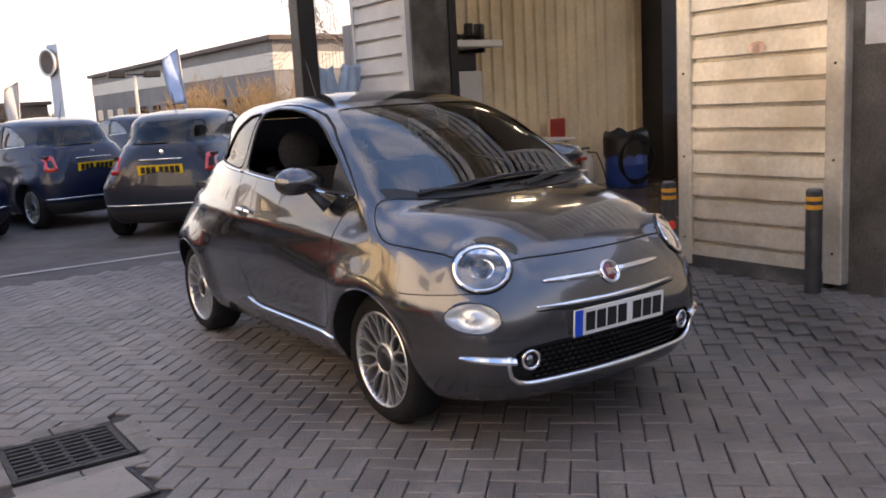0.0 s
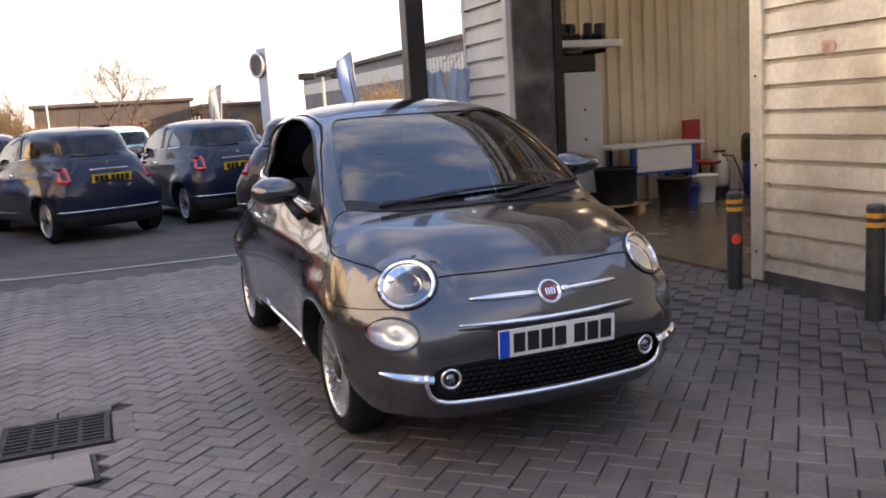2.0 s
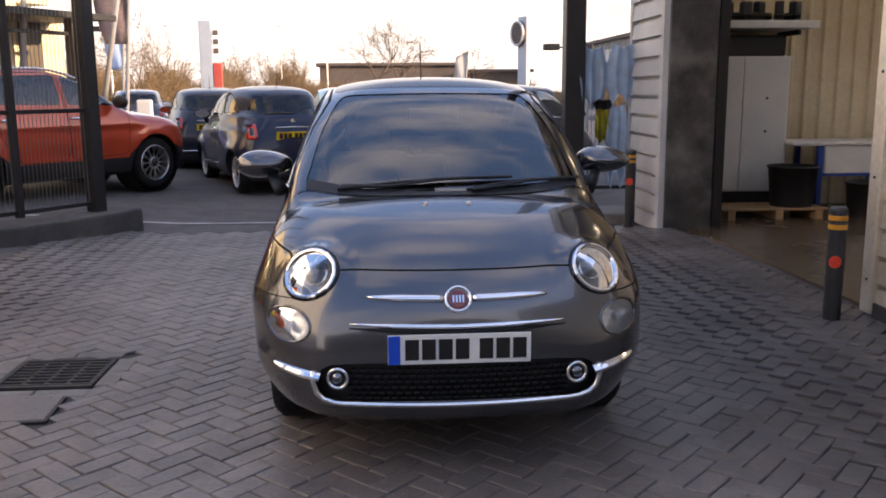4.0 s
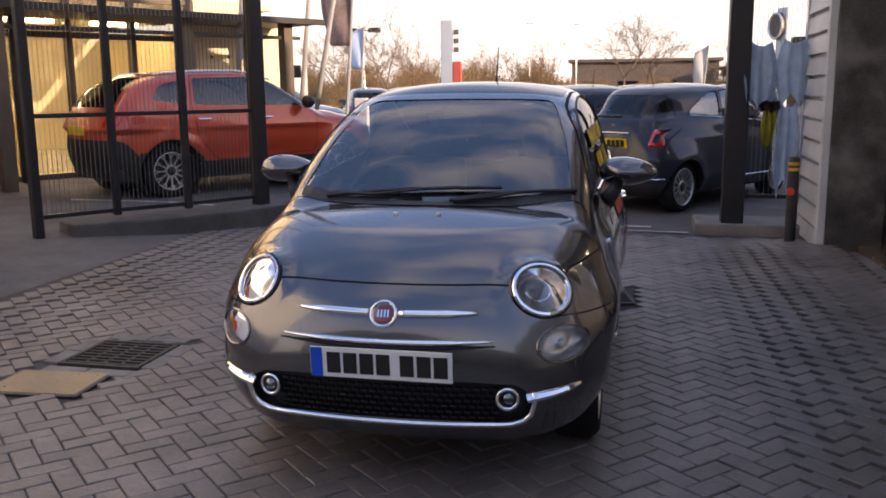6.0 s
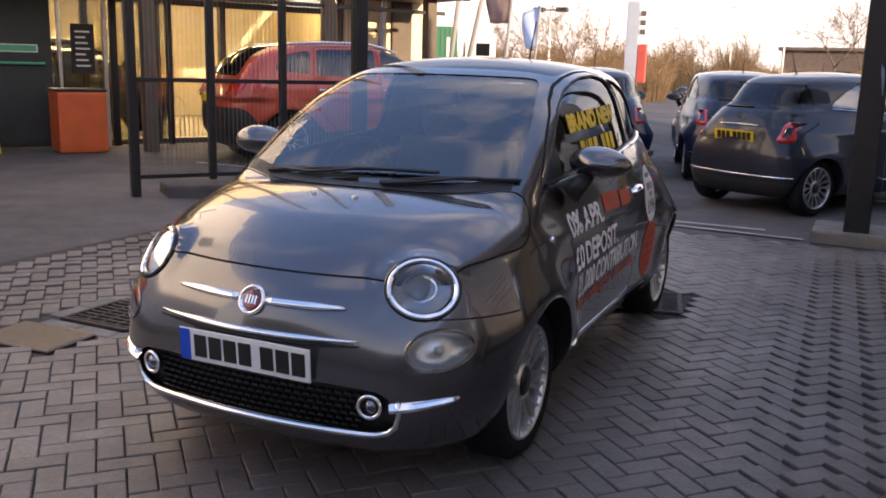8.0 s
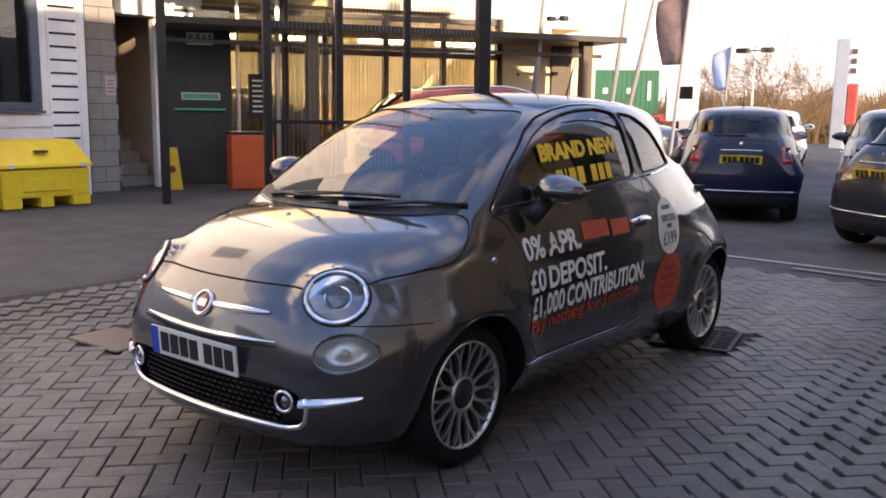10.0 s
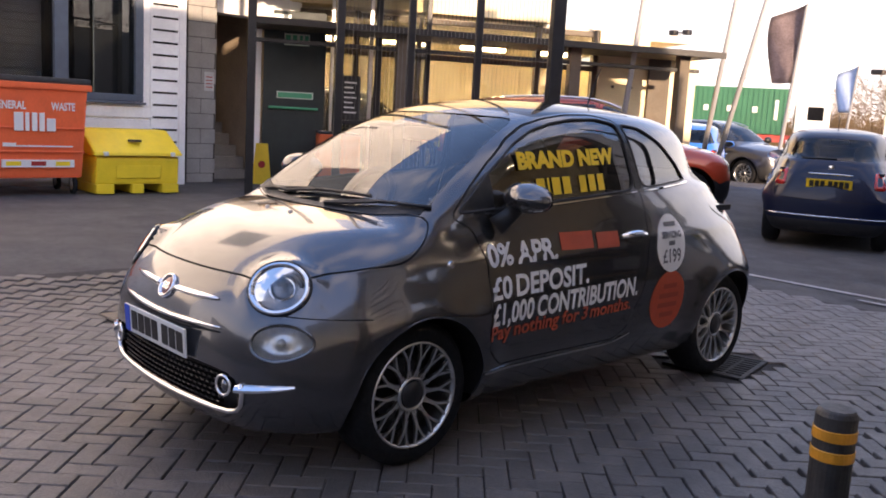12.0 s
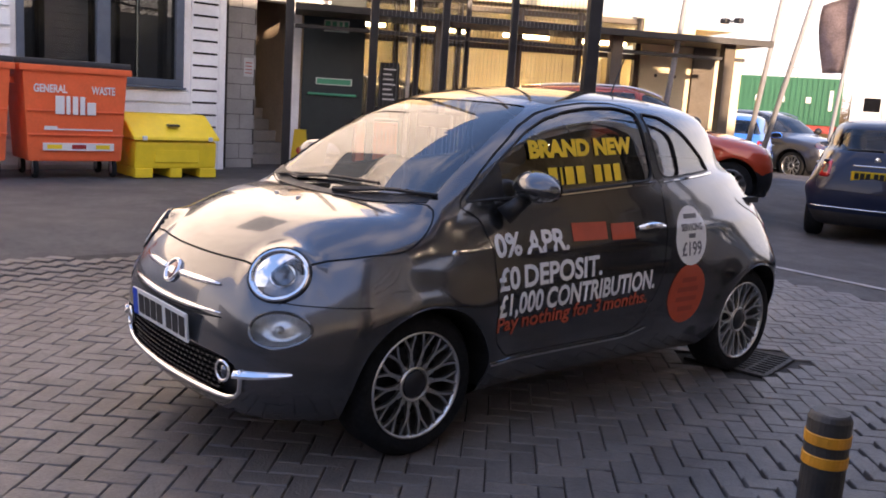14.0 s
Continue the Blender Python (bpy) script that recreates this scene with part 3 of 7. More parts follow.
def wheel(parent, x, y, r_tyre, r_rim, style):
    """A wheel on the car's side x, with tyre, rim and spokes."""
    s = 1 if x > 0 else -1
    hub_z = r_tyre
    w = empty("wheel", pose(x, y, hub_z))
    w.parent = parent
    wt = 0.19
    prof = [(r_rim - 0.012, -wt), (r_rim + 0.012, -wt + 0.004), (r_rim + 0.045, -wt - 0.004), (r_tyre - 0.02, -wt + 0.006), (r_tyre, -wt + 0.03),
            (r_tyre, -0.03), (r_tyre - 0.02, -0.006), (r_rim + 0.045, 0.006), (r_rim + 0.012, -0.002), (r_rim - 0.004, -0.006)]
    part("tyre", lathe([(r, h * s) for r, h in prof], 48, "x", caps=False), "rubber", w, smooth=True)
    rim = lathe([(r, h * s) for r, h in [(r_rim + 0.004, -0.006), (r_rim, 0.002), (r_rim - 0.006, 0.0), (r_rim - 0.011, -0.02), (r_rim - 0.018, -0.15)]], 48, "x", caps=False)
    part("rim", rim, "alloy", w, smooth=True)
    part("brake_disc", lathe([(0.13, -0.11 * s), (0.13, -0.10 * s), (0.02, -0.10 * s)], 32, "x"), "alloy_dark", w)
    # Black disc behind the spokes: the shade inside the wheel as a part.
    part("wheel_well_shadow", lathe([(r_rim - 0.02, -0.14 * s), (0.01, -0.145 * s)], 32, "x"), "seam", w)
    count, spread, dark = style
    bm = bmesh.new()
    r0, ri, ro, r1 = 0.056, r_rim * 0.50, r_rim * 0.62, r_rim - 0.008
    fan = math.pi / count * 0.72
    # each spoke: two roots that meet, a stem, and a fork out to the rim
    for ra, aa, rb, ab in ((r0, -fan, ri, 0.0), (r0, fan, ri, 0.0), (ri, 0.0, ro, 0.0), (ro, 0.0, r1, -spread), (ro, 0.0, r1, spread)):
        prev = None
        for t in (0.0, 0.5, 1.0):
            r, an = ra + (rb - ra) * t, aa + (ab - aa) * t
            c = Vector((s * (-0.026 + 0.020 * (r - r0) / (r1 - r0)), math.cos(an) * r, math.sin(an) * r))
            tang = Vector((0, -math.sin(an), math.cos(an)))
            hw = 0.0092 if aa == ab else 0.0068
            ring = [bm.verts.new(c + tang * hw + Vector((-s * 0.014, 0, 0))), bm.verts.new(c + tang * hw * 0.75), bm.verts.new(c - tang * hw * 0.75),
                    bm.verts.new(c - tang * hw + Vector((-s * 0.014, 0, 0)))]
            if prev:
                for j in range(4):
                    bm.faces.new((prev[j], prev[(j + 1) % 4], ring[(j + 1) % 4], ring[j]))
            prev = ring
    bmesh.ops.recalc_face_normals(bm, faces=bm.faces)
    me = mesh_of(bm, "spoke")
    me.materials.append(M["alloy"])
    for k in range(count):
        part("spoke", me, None, w, m=pose(0, 0, 0, 360 * k / count))
    part("hub", lathe([(0.060, -0.05 * s), (0.057, -0.024 * s), (0.05, -0.012 * s), (0.002, -0.010 * s)], 32, "x"), "alloy_dark" if dark else "alloy", w, smooth=True)
    part("hub_ring", lathe([(0.060, -0.03 * s), (0.061, -0.016 * s), (0.069, -0.016 * s), (0.072, -0.034 * s)], 32, "x", caps=False), "alloy", w, smooth=True)
    for o in w.children:
        if len(o.data.polygons) and not o.name.startswith("spoke"):
            bmx = bmesh.new()
            bmx.from_mesh(o.data)
            bmesh.ops.recalc_face_normals(bmx, faces=bmx.faces)
            bmx.to_mesh(o.data)
            bmx.free()
    return w


def seat(parent, x, y):
    st = empty("seat", pose(x, y, 0.0))
    st.parent = parent
    bm = bmesh.new()
    add_box(bm, (-0.24, -0.28, 0.36), (0.24, 0.26, 0.54), 0.06, 3)
    part("cushion", bm, "cabin_dark", st, smooth=True)
    bm = bmesh.new()
    add_box(bm, (-0.23, -0.06, 0.0), (0.23, 0.07, 0.58), 0.055, 3)
    part("backrest", bm, "cabin_dark", st, smooth=True, m=pose(0, 0.30, 0.50, -17))
    bm = bmesh.new()
    r = bmesh.ops.create_uvsphere(bm, u_segments=20, v_segments=12, radius=0.13)
    for v in bm.verts:
        v.co.y *= 0.4
    part("headrest", bm, "cabin_dark", st, smooth=True, m=pose(0, 0.50, 1.15, -12))
    return st


def seal_points(g_pts, put, closed=True, step=0.03):
    pts = []
    n = len(g_pts)
    for i in range(n if closed else n - 1):
        a, b = Vector((*g_pts[i], 0)), Vector((*g_pts[(i + 1) % n], 0))
        k = max(1, int((b - a).length / step))
        pts += [put(*(a + (b - a) * t / k).xy) for t in range(k)]
    if not closed:
        pts.append(put(*g_pts[-1]))
    return pts


def rounded(pts, k=0.25, n=4):
    """Cuts the corners of a closed outline into short arcs."""
    out = []
    m = len(pts)
    for i in range(m):
        a, b, c = (Vector((*pts[j % m], 0)) for j in (i - 1, i, i + 1))
        d = min((a - b).length, (c - b).length) * k
        p, q = b + (a - b).normalized() * d, b + (c - b).normalized() * d
        for t in range(n + 1):
            t /= n
            out.append(tuple(((p * (1 - t) + b * t) * (1 - t) + (b * (1 - t) + q * t) * t).xy))
    return out


def hatchback(name, **tags):
    """The two-door city hatchback, nose towards -y, front axle at y = 0."""
    f = hatch_shape()
    car = empty(name, **tags)
    verts, faces = hull_grid(f, -0.2, 2.2, 0.66, 0.62, 110, 34, 84)
    left = lambda x, y, z: x > 0.42
    # wheel openings
    for cy in (0.0, 2.30):
        _, faces = split(verts, faces, only(lambda x, y, z, c=cy: np.hypot(y - c, z - 0.285) - 0.335, left))
    # windows
    front_win = rounded([(0.225, 1.0), (0.47, 1.014), (1.41, 1.082), (1.365, 1.39), (1.235, 1.408), (1.05, 1.40), (0.90, 1.378), (0.76, 1.342), (0.62, 1.28), (0.455, 1.174), (0.345, 1.09)], 0.22)
    quarter = rounded([(1.475, 1.086), (2.02, 1.114), (1.96, 1.181), (1.766, 1.30), (1.571, 1.376), (1.405, 1.390)], 0.22)
    panes = {}
    for key, pts in (("front", front_win), ("quarter", quarter)):
        g = polygon(pts)
        panes[key], faces = split(verts, faces, only(lambda x, y, z, g=g: g(y, z), left))
    top_z = lambda x: 1.40 - 0.04 * x ** 2
    low_z = lambda x: 0.981 + 0.06 * x ** 2
    half = curve((0.95, 0.63), (1.03, 0.60), (1.10, 0.58), (1.21, 0.55), (1.33, 0.495), (1.40, 0.455))
    ws = lambda x, y, z: smax(smax(np.abs(x) - half(z), z - top_z(x), 0.05), low_z(x) - z, 0.03)
    screen, faces = split(verts, faces, only(ws, lambda x, y, z: (y < 1.06) & (z > 0.9) & (y > -0.15)))
    rw = lambda x, y, z: smax(smax(np.abs(x) - (0.56 - (z - 1.1) * 0.38), z - 1.345, 0.08), 1.085 - z, 0.08)
    rear_pane, faces = split(verts, faces, only(rw, lambda x, y, z: y > 2.2))
    roof_g = lambda x, y, z: smax(smax(np.abs(x) - 0.50, y - 1.62, 0.06), (0.81 + 0.16 * x ** 2) - y, 0.06)
    roof_pane, faces = split(verts, faces, only(roof_g, lambda x, y, z: z > 1.33))
    # lamp, grille and light openings
    SL = (0.629, 0.557, 0.088, 0.064)
    lamp_hole = lambda x, y, z: lamp_radial(x, y, z) - LAMP_RV
    _, faces = split(verts, faces, only(lamp_hole, lambda x, y, z: (y < -0.3) & (x > 0.2)))
    for cx, cz, rx, rz in (SL,):
        _, faces = split(verts, faces, only(lambda x, y, z, a=cx, b=cz, c=rx, d=rz: (np.hypot((x - a) / c, (z - b) / d) - 1) * c, lambda x, y, z: y < 0))
    grille = rounded([(-0.50, 0.285), (0.50, 0.285), (0.535, 0.345), (0.50, 0.425), (0.33, 0.437), (-0.33, 0.437), (-0.50, 0.425), (-0.535, 0.345)], 0.4)
    gg = polygon(grille)
    mouth, faces = split(verts, faces, only(lambda x, y, z: gg(x, z), lambda x, y, z: y < -0.2))
    # shut lines
    shut = curve((-0.7, 0.757), (-0.52, 0.762), (-0.40, 0.787), (-0.25, 0.81), (-0.04, 0.848), (0.06, 0.915), (0.12, 0.984), (0.2, 1.06))
    bon = lambda x, y, z: smax(smax(shut(y) - z, y - (-0.075 + 0.45 * x ** 2), 0.04), np.abs(x) - 0.80, 0.02)
    bon = only(bon, lambda x, y, z: (y < 0.33) & (z < low_z(x) + 0.02))
    seam_all, bonnet, faces = seam(verts, faces, bon, 0.003)
    door_pts = rounded([(0.19, 0.985), (0.30, 0.93), (0.335, 0.80), (0.345, 0.43), (0.42, 0.365), (1.22, 0.365), (1.32, 0.41), (1.43, 0.60), (1.452, 0.82), (1.45, 1.08), (1.393, 1.405), (1.235, 1.427), (1.05, 1.42), (0.89, 1.397), (0.75, 1.362), (0.61, 1.30), (0.44, 1.19), (0.325, 1.105)], 0.25)
    dg = polygon(door_pts)
    dfun = only(lambda x, y, z: dg(y, z), left)
    sm, door, faces = seam(verts, faces, dfun, 0.0032)
    hatch_g = only(lambda x, y, z: smax(smax(np.abs(x) - (0.60 - 0.05 * np.cos(z * 4)), 0.60 - z, 0.1), z - 1.40, 0.05), lambda x, y, z: y > 2.25)
    sm2, gate, faces = seam(verts, faces, hatch_g, 0.003)
    bump_g = only(lambda x, y, z: z - (0.655 - 0.05 * np.clip(np.abs(x) - 0.5, 0, 1)) + 0 * y, lambda x, y, z: (y < -0.25) & (np.abs(x) > 0.60))
    sm3, low_part, faces = seam(verts, faces, bump_g, 0.002)
    faces = faces + low_part

    valance, faces = split(verts, faces, only(lambda x, y, z: z - 0.345, lambda x, y, z: y > 2.50))
    part("rear_valance", hull_mesh("rear_valance", verts, valance, f), "black_plastic", car, "black rear valance")
    part("body", hull_mesh("body", verts, faces, f), "paint_grey", car)
    part("bonnet", hull_mesh("bonnet", verts, bonnet, f), "paint_grey", car)
    part("tailgate", hull_mesh("tailgate", verts, gate, f), "paint_grey", car)
    part("bonnet_gap", hull_mesh("bonnet_gap", verts, seam_all, f, push=-0.004), "seam", car)
    part("tailgate_gap", hull_mesh("tailgate_gap", verts, sm2, f, push=-0.004), "seam", car)
    for s in (True, False):
        part("door_gap", hull_mesh("door_gap", verts, sm, f, both=False, push=-0.004, right=s), "seam", car)
        part("bumper_gap", hull_mesh("bumper_gap", verts, sm3, f, both=False, push=-0.004, right=s), "seam", car)
    part("windscreen", hull_mesh("windscreen", verts, screen, f, push=-0.004), "screen_glass", car, "tinted windscreen reflecting sky")
    part("rear_window", hull_mesh("rear_window", verts, rear_pane, f, push=-0.004), "rear_glass", car)
    part("glass_roof", hull_mesh("glass_roof", verts, roof_pane, f, push=-0.001), "gloss_black", car, "black glass roof panel")
    for s in (1, -1):
        d = part("door", hull_mesh("door", verts, door, f, both=False, right=s > 0), "paint_grey", car)
        part("door_window", hull_mesh("door_window", verts, panes["front"], f, both=False, push=-0.005, right=s > 0), "car_glass", d)
        part("quarter_window", hull_mesh("quarter_window", verts, panes["quarter"], f, both=False, push=-0.005, right=s > 0), "car_glass", car)
        put = lambda y, z, s=s: side_at(f, y, z, 0.0, s)
        part("window_seal", tube(seal_points(front_win, put), 0.006, 6, True), "black_plastic", d)
        part("quarter_seal", tube(seal_points(quarter, put), 0.006, 6, True), "black_plastic", car)
        belt = [side_at(f, y, float(np.interp(y, (0.22, 0.47, 1.41), (0.988, 1.002, 1.070))), 0.006, s) for y in np.linspace(0.30, 1.41, 24)]
        part("belt_trim", tube(belt, 0.007, 6), "chrome", d, "chrome belt strip")
        belt = [side_at(f, y, 1.073 + 0.054 * (y - 1.49), 0.006, s) for y in np.linspace(1.475, 2.02, 12)]
        part("quarter_trim", tube(belt, 0.007, 6), "chrome", car, "chrome belt strip")
        # pillar between the side windows
        bm = flat_patch(lambda u, v, s=s: side_at(f, 1.414 + 0.072 * u - v * (0.045 + 0.025 * u), 1.084 + 0.305 * v, 0.003, s), np.linspace(0, 1, 4), np.linspace(0, 1, 8))
        part("pillar_trim", bm, "gloss_black", car)
        # door handle
        hp = [side_at(f, y, 0.868 + 0.01 * math.sin((y - 1.225) / 0.2 * 3.14), 0.022 if 1.245 < y < 1.40 else 0.008, s) for y in np.linspace(1.225, 1.425, 9)]
        part("door_handle", tube(hp, [0.008, 0.011, 0.012, 0.012, 0.012, 0.012, 0.012, 0.011, 0.008], 8, flat=1.4), "chrome", d, "chrome door handle")
        part("handle_recess", disc_patch(lambda u, v, s=s: side_at(f, u, v, 0.002, s), 1.325, 0.866, 0.075, 0.03, 24, 3), "black_plastic", d)
        # silver sill strip
        sp = [side_at(f, y, float(np.interp(y, (0.33, 1.16, 1.25, 1.35), (0.338, 0.345, 0.353, 0.378))), 0.004, s) for y in np.linspace(0.33, 1.35, 30)]
        part("sill_trim", tube(sp, 0.008, 6, flat=0.6), "chrome", car, "bright sill strip")
        # arch lips and liners
        for cy in (0.0, 2.30):
            arc = [side_at(f, cy + 0.337 * math.cos(a), 0.285 + 0.337 * math.sin(a), -0.004, s) for a in np.linspace(-0.16, math.pi + 0.16, 40)]
            part("arch_lip", tube(arc, 0.005, 6), "paint_grey", car)
            bm = bmesh.new()
            ring = []
            for a in np.linspace(-0.16, math.pi + 0.16, 24):
                o = side_at(f, cy + 0.337 * math.cos(a), 0.285 + 0.337 * math.sin(a), -0.006, s)
                ring.append((bm.verts.new(o), bm.verts.new((s * 0.45, cy + 0.34 * math.cos(a), 0.285 + 0.34 * math.sin(a)))))
            for (a, b), (c, e) in zip(ring, ring[1:]):
                bm.faces.new((a, b, e, c))
            bm.faces.new([r[1] for r in ring])
            part("arch_liner", bm, "black_plastic", car)
        # headlamp
        hl = empty("headlamp", pose(0, 0, 0))
        hl.parent = car
        n = Vector((LAMP_N.x * s, LAMP_N.y, LAMP_N.z))
        c = Vector((LAMP[0] * s, LAMP[1], LAMP[2]))
        eu = n.cross(Vector((0, 0, 1))).normalized()
        ev = eu.cross(n)
        rimpts = [root(f, c + eu * math.cos(a) * LAMP_RU + ev * math.sin(a) * LAMP_RV + n * 0.2, -n, 0.6) for a in np.linspace(0, 2 * math.pi, 44, endpoint=False)]
        rimc = sum(rimpts, Vector()) / len(rimpts)
        part("surround", tube(rimpts, 0.009, 8, True), "gloss_black", hl)
        part("bezel", tube([rimc + (p - rimc) * 0.93 + n * 0.005 for p in rimpts], 0.009, 8, True), "chrome", hl, "chrome lamp bezel")
        bm = bmesh.new()
        rings = [[bm.verts.new(rimc + (p - rimc) * k - n * d) for p in rimpts] for k, d in zip((0.93, 0.9, 0.62, 0.30), (0.0, 0.035, 0.06, 0.075))]
        for a, b in zip(rings, rings[1:]):
            for j in range(len(a)):
                bm.faces.new((a[j], a[(j + 1) % len(a)], b[(j + 1) % len(a)], b[j]))
        bm.faces.new(rings[-1])
        part("reflector", bm, "reflector", hl, smooth=True)
        shelf_ = bmesh.new()
        arc = [rimc + (p - rimc) * 0.80 - n * 0.012 for p in rimpts]
        lower = [p for p in arc if (p - rimc).dot(ev) < 0.02]
        mid_ = shelf_.verts.new(rimc - n * 0.05 + ev * 0.01)
        edge_ = [shelf_.verts.new(p) for p in sorted(lower, key=lambda p: (p - rimc).dot(eu))]
        for p, q in zip(edge_, edge_[1:]):
            shelf_.faces.new((mid_, p, q))
        part("lamp_shelf", shelf_, "reflector", hl)
        bm = bmesh.new()
        bmesh.ops.create_uvsphere(bm, u_segments=24, v_segments=16, radius=0.034)
        part("projector", bm, "lens_clear", hl, smooth=True, m=Matrix.Translation(rimc - n * 0.03 + eu * 0.012 + ev * 0.012))
        part("projector_ring", tube([rimc + (p - rimc) * 0.42 - n * 0.03 for p in rimpts], 0.006, 6, True), "chrome", hl)
        part("lamp_shroud", tube([rimc + (p - rimc) * 0.62 - n * 0.035 for p in rimpts], 0.008, 6, True), "alloy_dark", hl)
        bm = bmesh.new()
        mid = bm.verts.new(rimc + n * 0.028)
        lr = [[bm.verts.new(rimc + (p - rimc) * k + n * 0.026 * (1 - (k / 0.93) ** 2)) for p in rimpts] for k in (0.31, 0.62, 0.93)]
        for j in range(len(rimpts)):
            bm.faces.new((mid, lr[0][j], lr[0][(j + 1) % len(rimpts)]))
            for a, b in zip(lr, lr[1:]):
                bm.faces.new((a[j], b[j], b[(j + 1) % len(rimpts)], a[(j + 1) % len(rimpts)]))
        part("lens", bm, "lens_clear", hl, smooth=True)
        # lower lamp
        sl = empty("side_lamp", pose(0, 0, 0))
        sl.parent = car
        rp = [front_at(f, s * (SL[0] + SL[2] * math.cos(a)), SL[1] + SL[3] * math.sin(a)) for a in np.linspace(0, 2 * math.pi, 36, endpoint=False)]
        rc = sum(rp, Vector()) / len(rp)
        n2 = normal_at(f, front_at(f, s * SL[0], SL[1]))
        part("bezel", tube([rc + (p - rc) * 0.97 for p in rp], 0.006, 6, True), "paint_grey", sl)
        bm = bmesh.new()
        rings = [[bm.verts.new(rc + (p - rc) * k - n2 * d) for p in rp] for k, d in ((0.97, 0.0), (0.85, 0.03), (0.4, 0.045), (0.1, 0.02))]
        for a, b in zip(rings, rings[1:]):
            for j in range(len(a)):
                bm.faces.new((a[j], a[(j + 1) % len(a)], b[(j + 1) % len(a)], b[j]))
        bm.faces.new(rings[-1])
        part("reflector", bm, "side_reflector", sl, smooth=True)
        bm = bmesh.new()
        bmesh.ops.create_uvsphere(bm, u_segments=16, v_segments=10, radius=0.016)
        part("bulb", bm, "lamp_white", sl, smooth=True, m=Matrix.Translation(rc - n2 * 0.012))
        bm = bmesh.new()
        mid = bm.verts.new(rc + n2 * 0.016)
        lr = [[bm.verts.new(rc + (p - rc) * k + n2 * 0.016 * (1 - (k / 0.97) ** 2)) for p in rp] for k in (0.5, 0.97)]
        for j in range(len(rp)):
            bm.faces.new((mid, lr[0][j], lr[0][(j + 1) % len(rp)]))
            bm.faces.new((lr[0][j], lr[1][j], lr[1][(j + 1) % len(rp)], lr[0][(j + 1) % len(rp)]))
        part("lens", bm, "lens_clear", sl, smooth=True)
        # fog lamp
        fl = empty("fog_lamp", pose(0, 0, 0))
        fl.parent = car
        fc = front_at(f, s * 0.445, 0.375)
        fp = [Vector((fc.x + 0.036 * math.cos(a), front_at(f, fc.x + 0.036 * math.cos(a), 0.375).y, 0.375 + 0.036 * math.sin(a))) for a in np.linspace(0, 2 * math.pi, 28, endpoint=False)]
        part("bezel", tube(fp, 0.007, 8, True), "chrome", fl, "chrome fog lamp ring", smooth=True)
        part("lens", lathe([(0.024, 0.0), (0.022, -0.008), (0.001, -0.014)], 20, "y", (fc.x, fc.y + 0.008, 0.375)), "reflector", fl, smooth=True)
        part("housing", lathe([(0.034, 0.005), (0.03, 0.03), (0.001, 0.03)], 20, "y", (fc.x, fc.y, 0.375)), "black_plastic", fl)
        # chrome blade beside the grille
        bp = [front_at(f, s * x, 0.380 + 0.025 * ((x - 0.51) / 0.18), 0.003) for x in np.linspace(0.51, 0.69, 14)]
        part("chrome_blade", tube(bp, [0.021] * 6 + [0.020, 0.019, 0.018, 0.017, 0.016, 0.014, 0.011, 0.006], 8, flat=0.45), "chrome", car, "chrome bumper blade")
        # door mirror
        mr = empty("door_mirror", pose(0, 0, 0))
        mr.parent = car
        bm = bmesh.new()
        bmesh.ops.create_uvsphere(bm, u_segments=28, v_segments=18, radius=1.0)
        for v in bm.verts:
            x, y, z = v.co
            flat_back = 0.35 if y > 0 else 1.0
            v.co = Vector((x * 0.135, y * 0.10 * flat_back, z * (0.068 - 0.012 * x) * (1 if z > 0 else 0.9)))
        part("shell", bm, "paint_grey", mr, smooth=True, m=pose(s * 0.825, 0.50, 1.068, 0, 0, -s * 12))
        bm = disc_patch(lambda u, v: Vector((u, 0.036, v)), 0, 0, 0.108, 0.056, 28, 2)
        part("mirror_glass", bm, "chrome", mr, m=pose(s * 0.825, 0.50, 1.068, 0, 0, -s * 12))
        bm = tube([(s * 0.735, 0.40, 0.945), (s * 0.765, 0.43, 0.985), (s * 0.79, 0.47, 1.03)], [0.045, 0.035, 0.03], 12, flat=0.6)
        part("arm", bm, "black_plastic", mr, smooth=True)
        tri = flat_patch(lambda u, v, s=s: side_at(f, 0.235 + 0.2 * u, 1.003 + 0.012 * u + 0.138 * u * v, -0.001, s), np.linspace(0, 1, 6), np.linspace(0, 1, 6))
        part("sail_panel", tri, "black_plastic", mr)
        # wheels
        for cy in (0.0, 2.30):
            wheel(car, s * (0.738 if cy < 1 else 0.736), cy, 0.292, 0.214, (14, 0.13, True))
        # tail lamp
        tl = empty("tail_lamp", pose(0, 0, 0))
        tl.parent = car
        sq = rounded([(0.505, 0.760), (0.640, 0.760), (0.590, 0.960), (0.495, 0.960)], 0.3)
        cx, cz = 0.562, 0.858
        outer = [rear_at(f, s * x, z, 0.012) for x, z in sq]
        inner = [rear_at(f, s * (cx + (x - cx) * 0.48), cz + (z - cz) * 0.52, 0.014) for x, z in sq]
        edge = [rear_at(f, s * (cx + (x - cx) * 1.06), cz + (z - cz) * 1.05, -0.004) for x, z in sq]
        bm = bmesh.new()
        vs = [[bm.verts.new(p) for p in ringp] for ringp in (edge, outer, inner)]
        for a, b in zip(vs, vs[1:]):
            for j in range(len(a)):
                bm.faces.new((a[j], a[(j + 1) % len(a)], b[(j + 1) % len(a)], b[j]))
        bmesh.ops.recalc_face_normals(bm, faces=bm.faces)
        part("ring_lens", bm, "lamp_red", tl, "red ring-shaped lens", smooth=True)
        bm = bmesh.new()
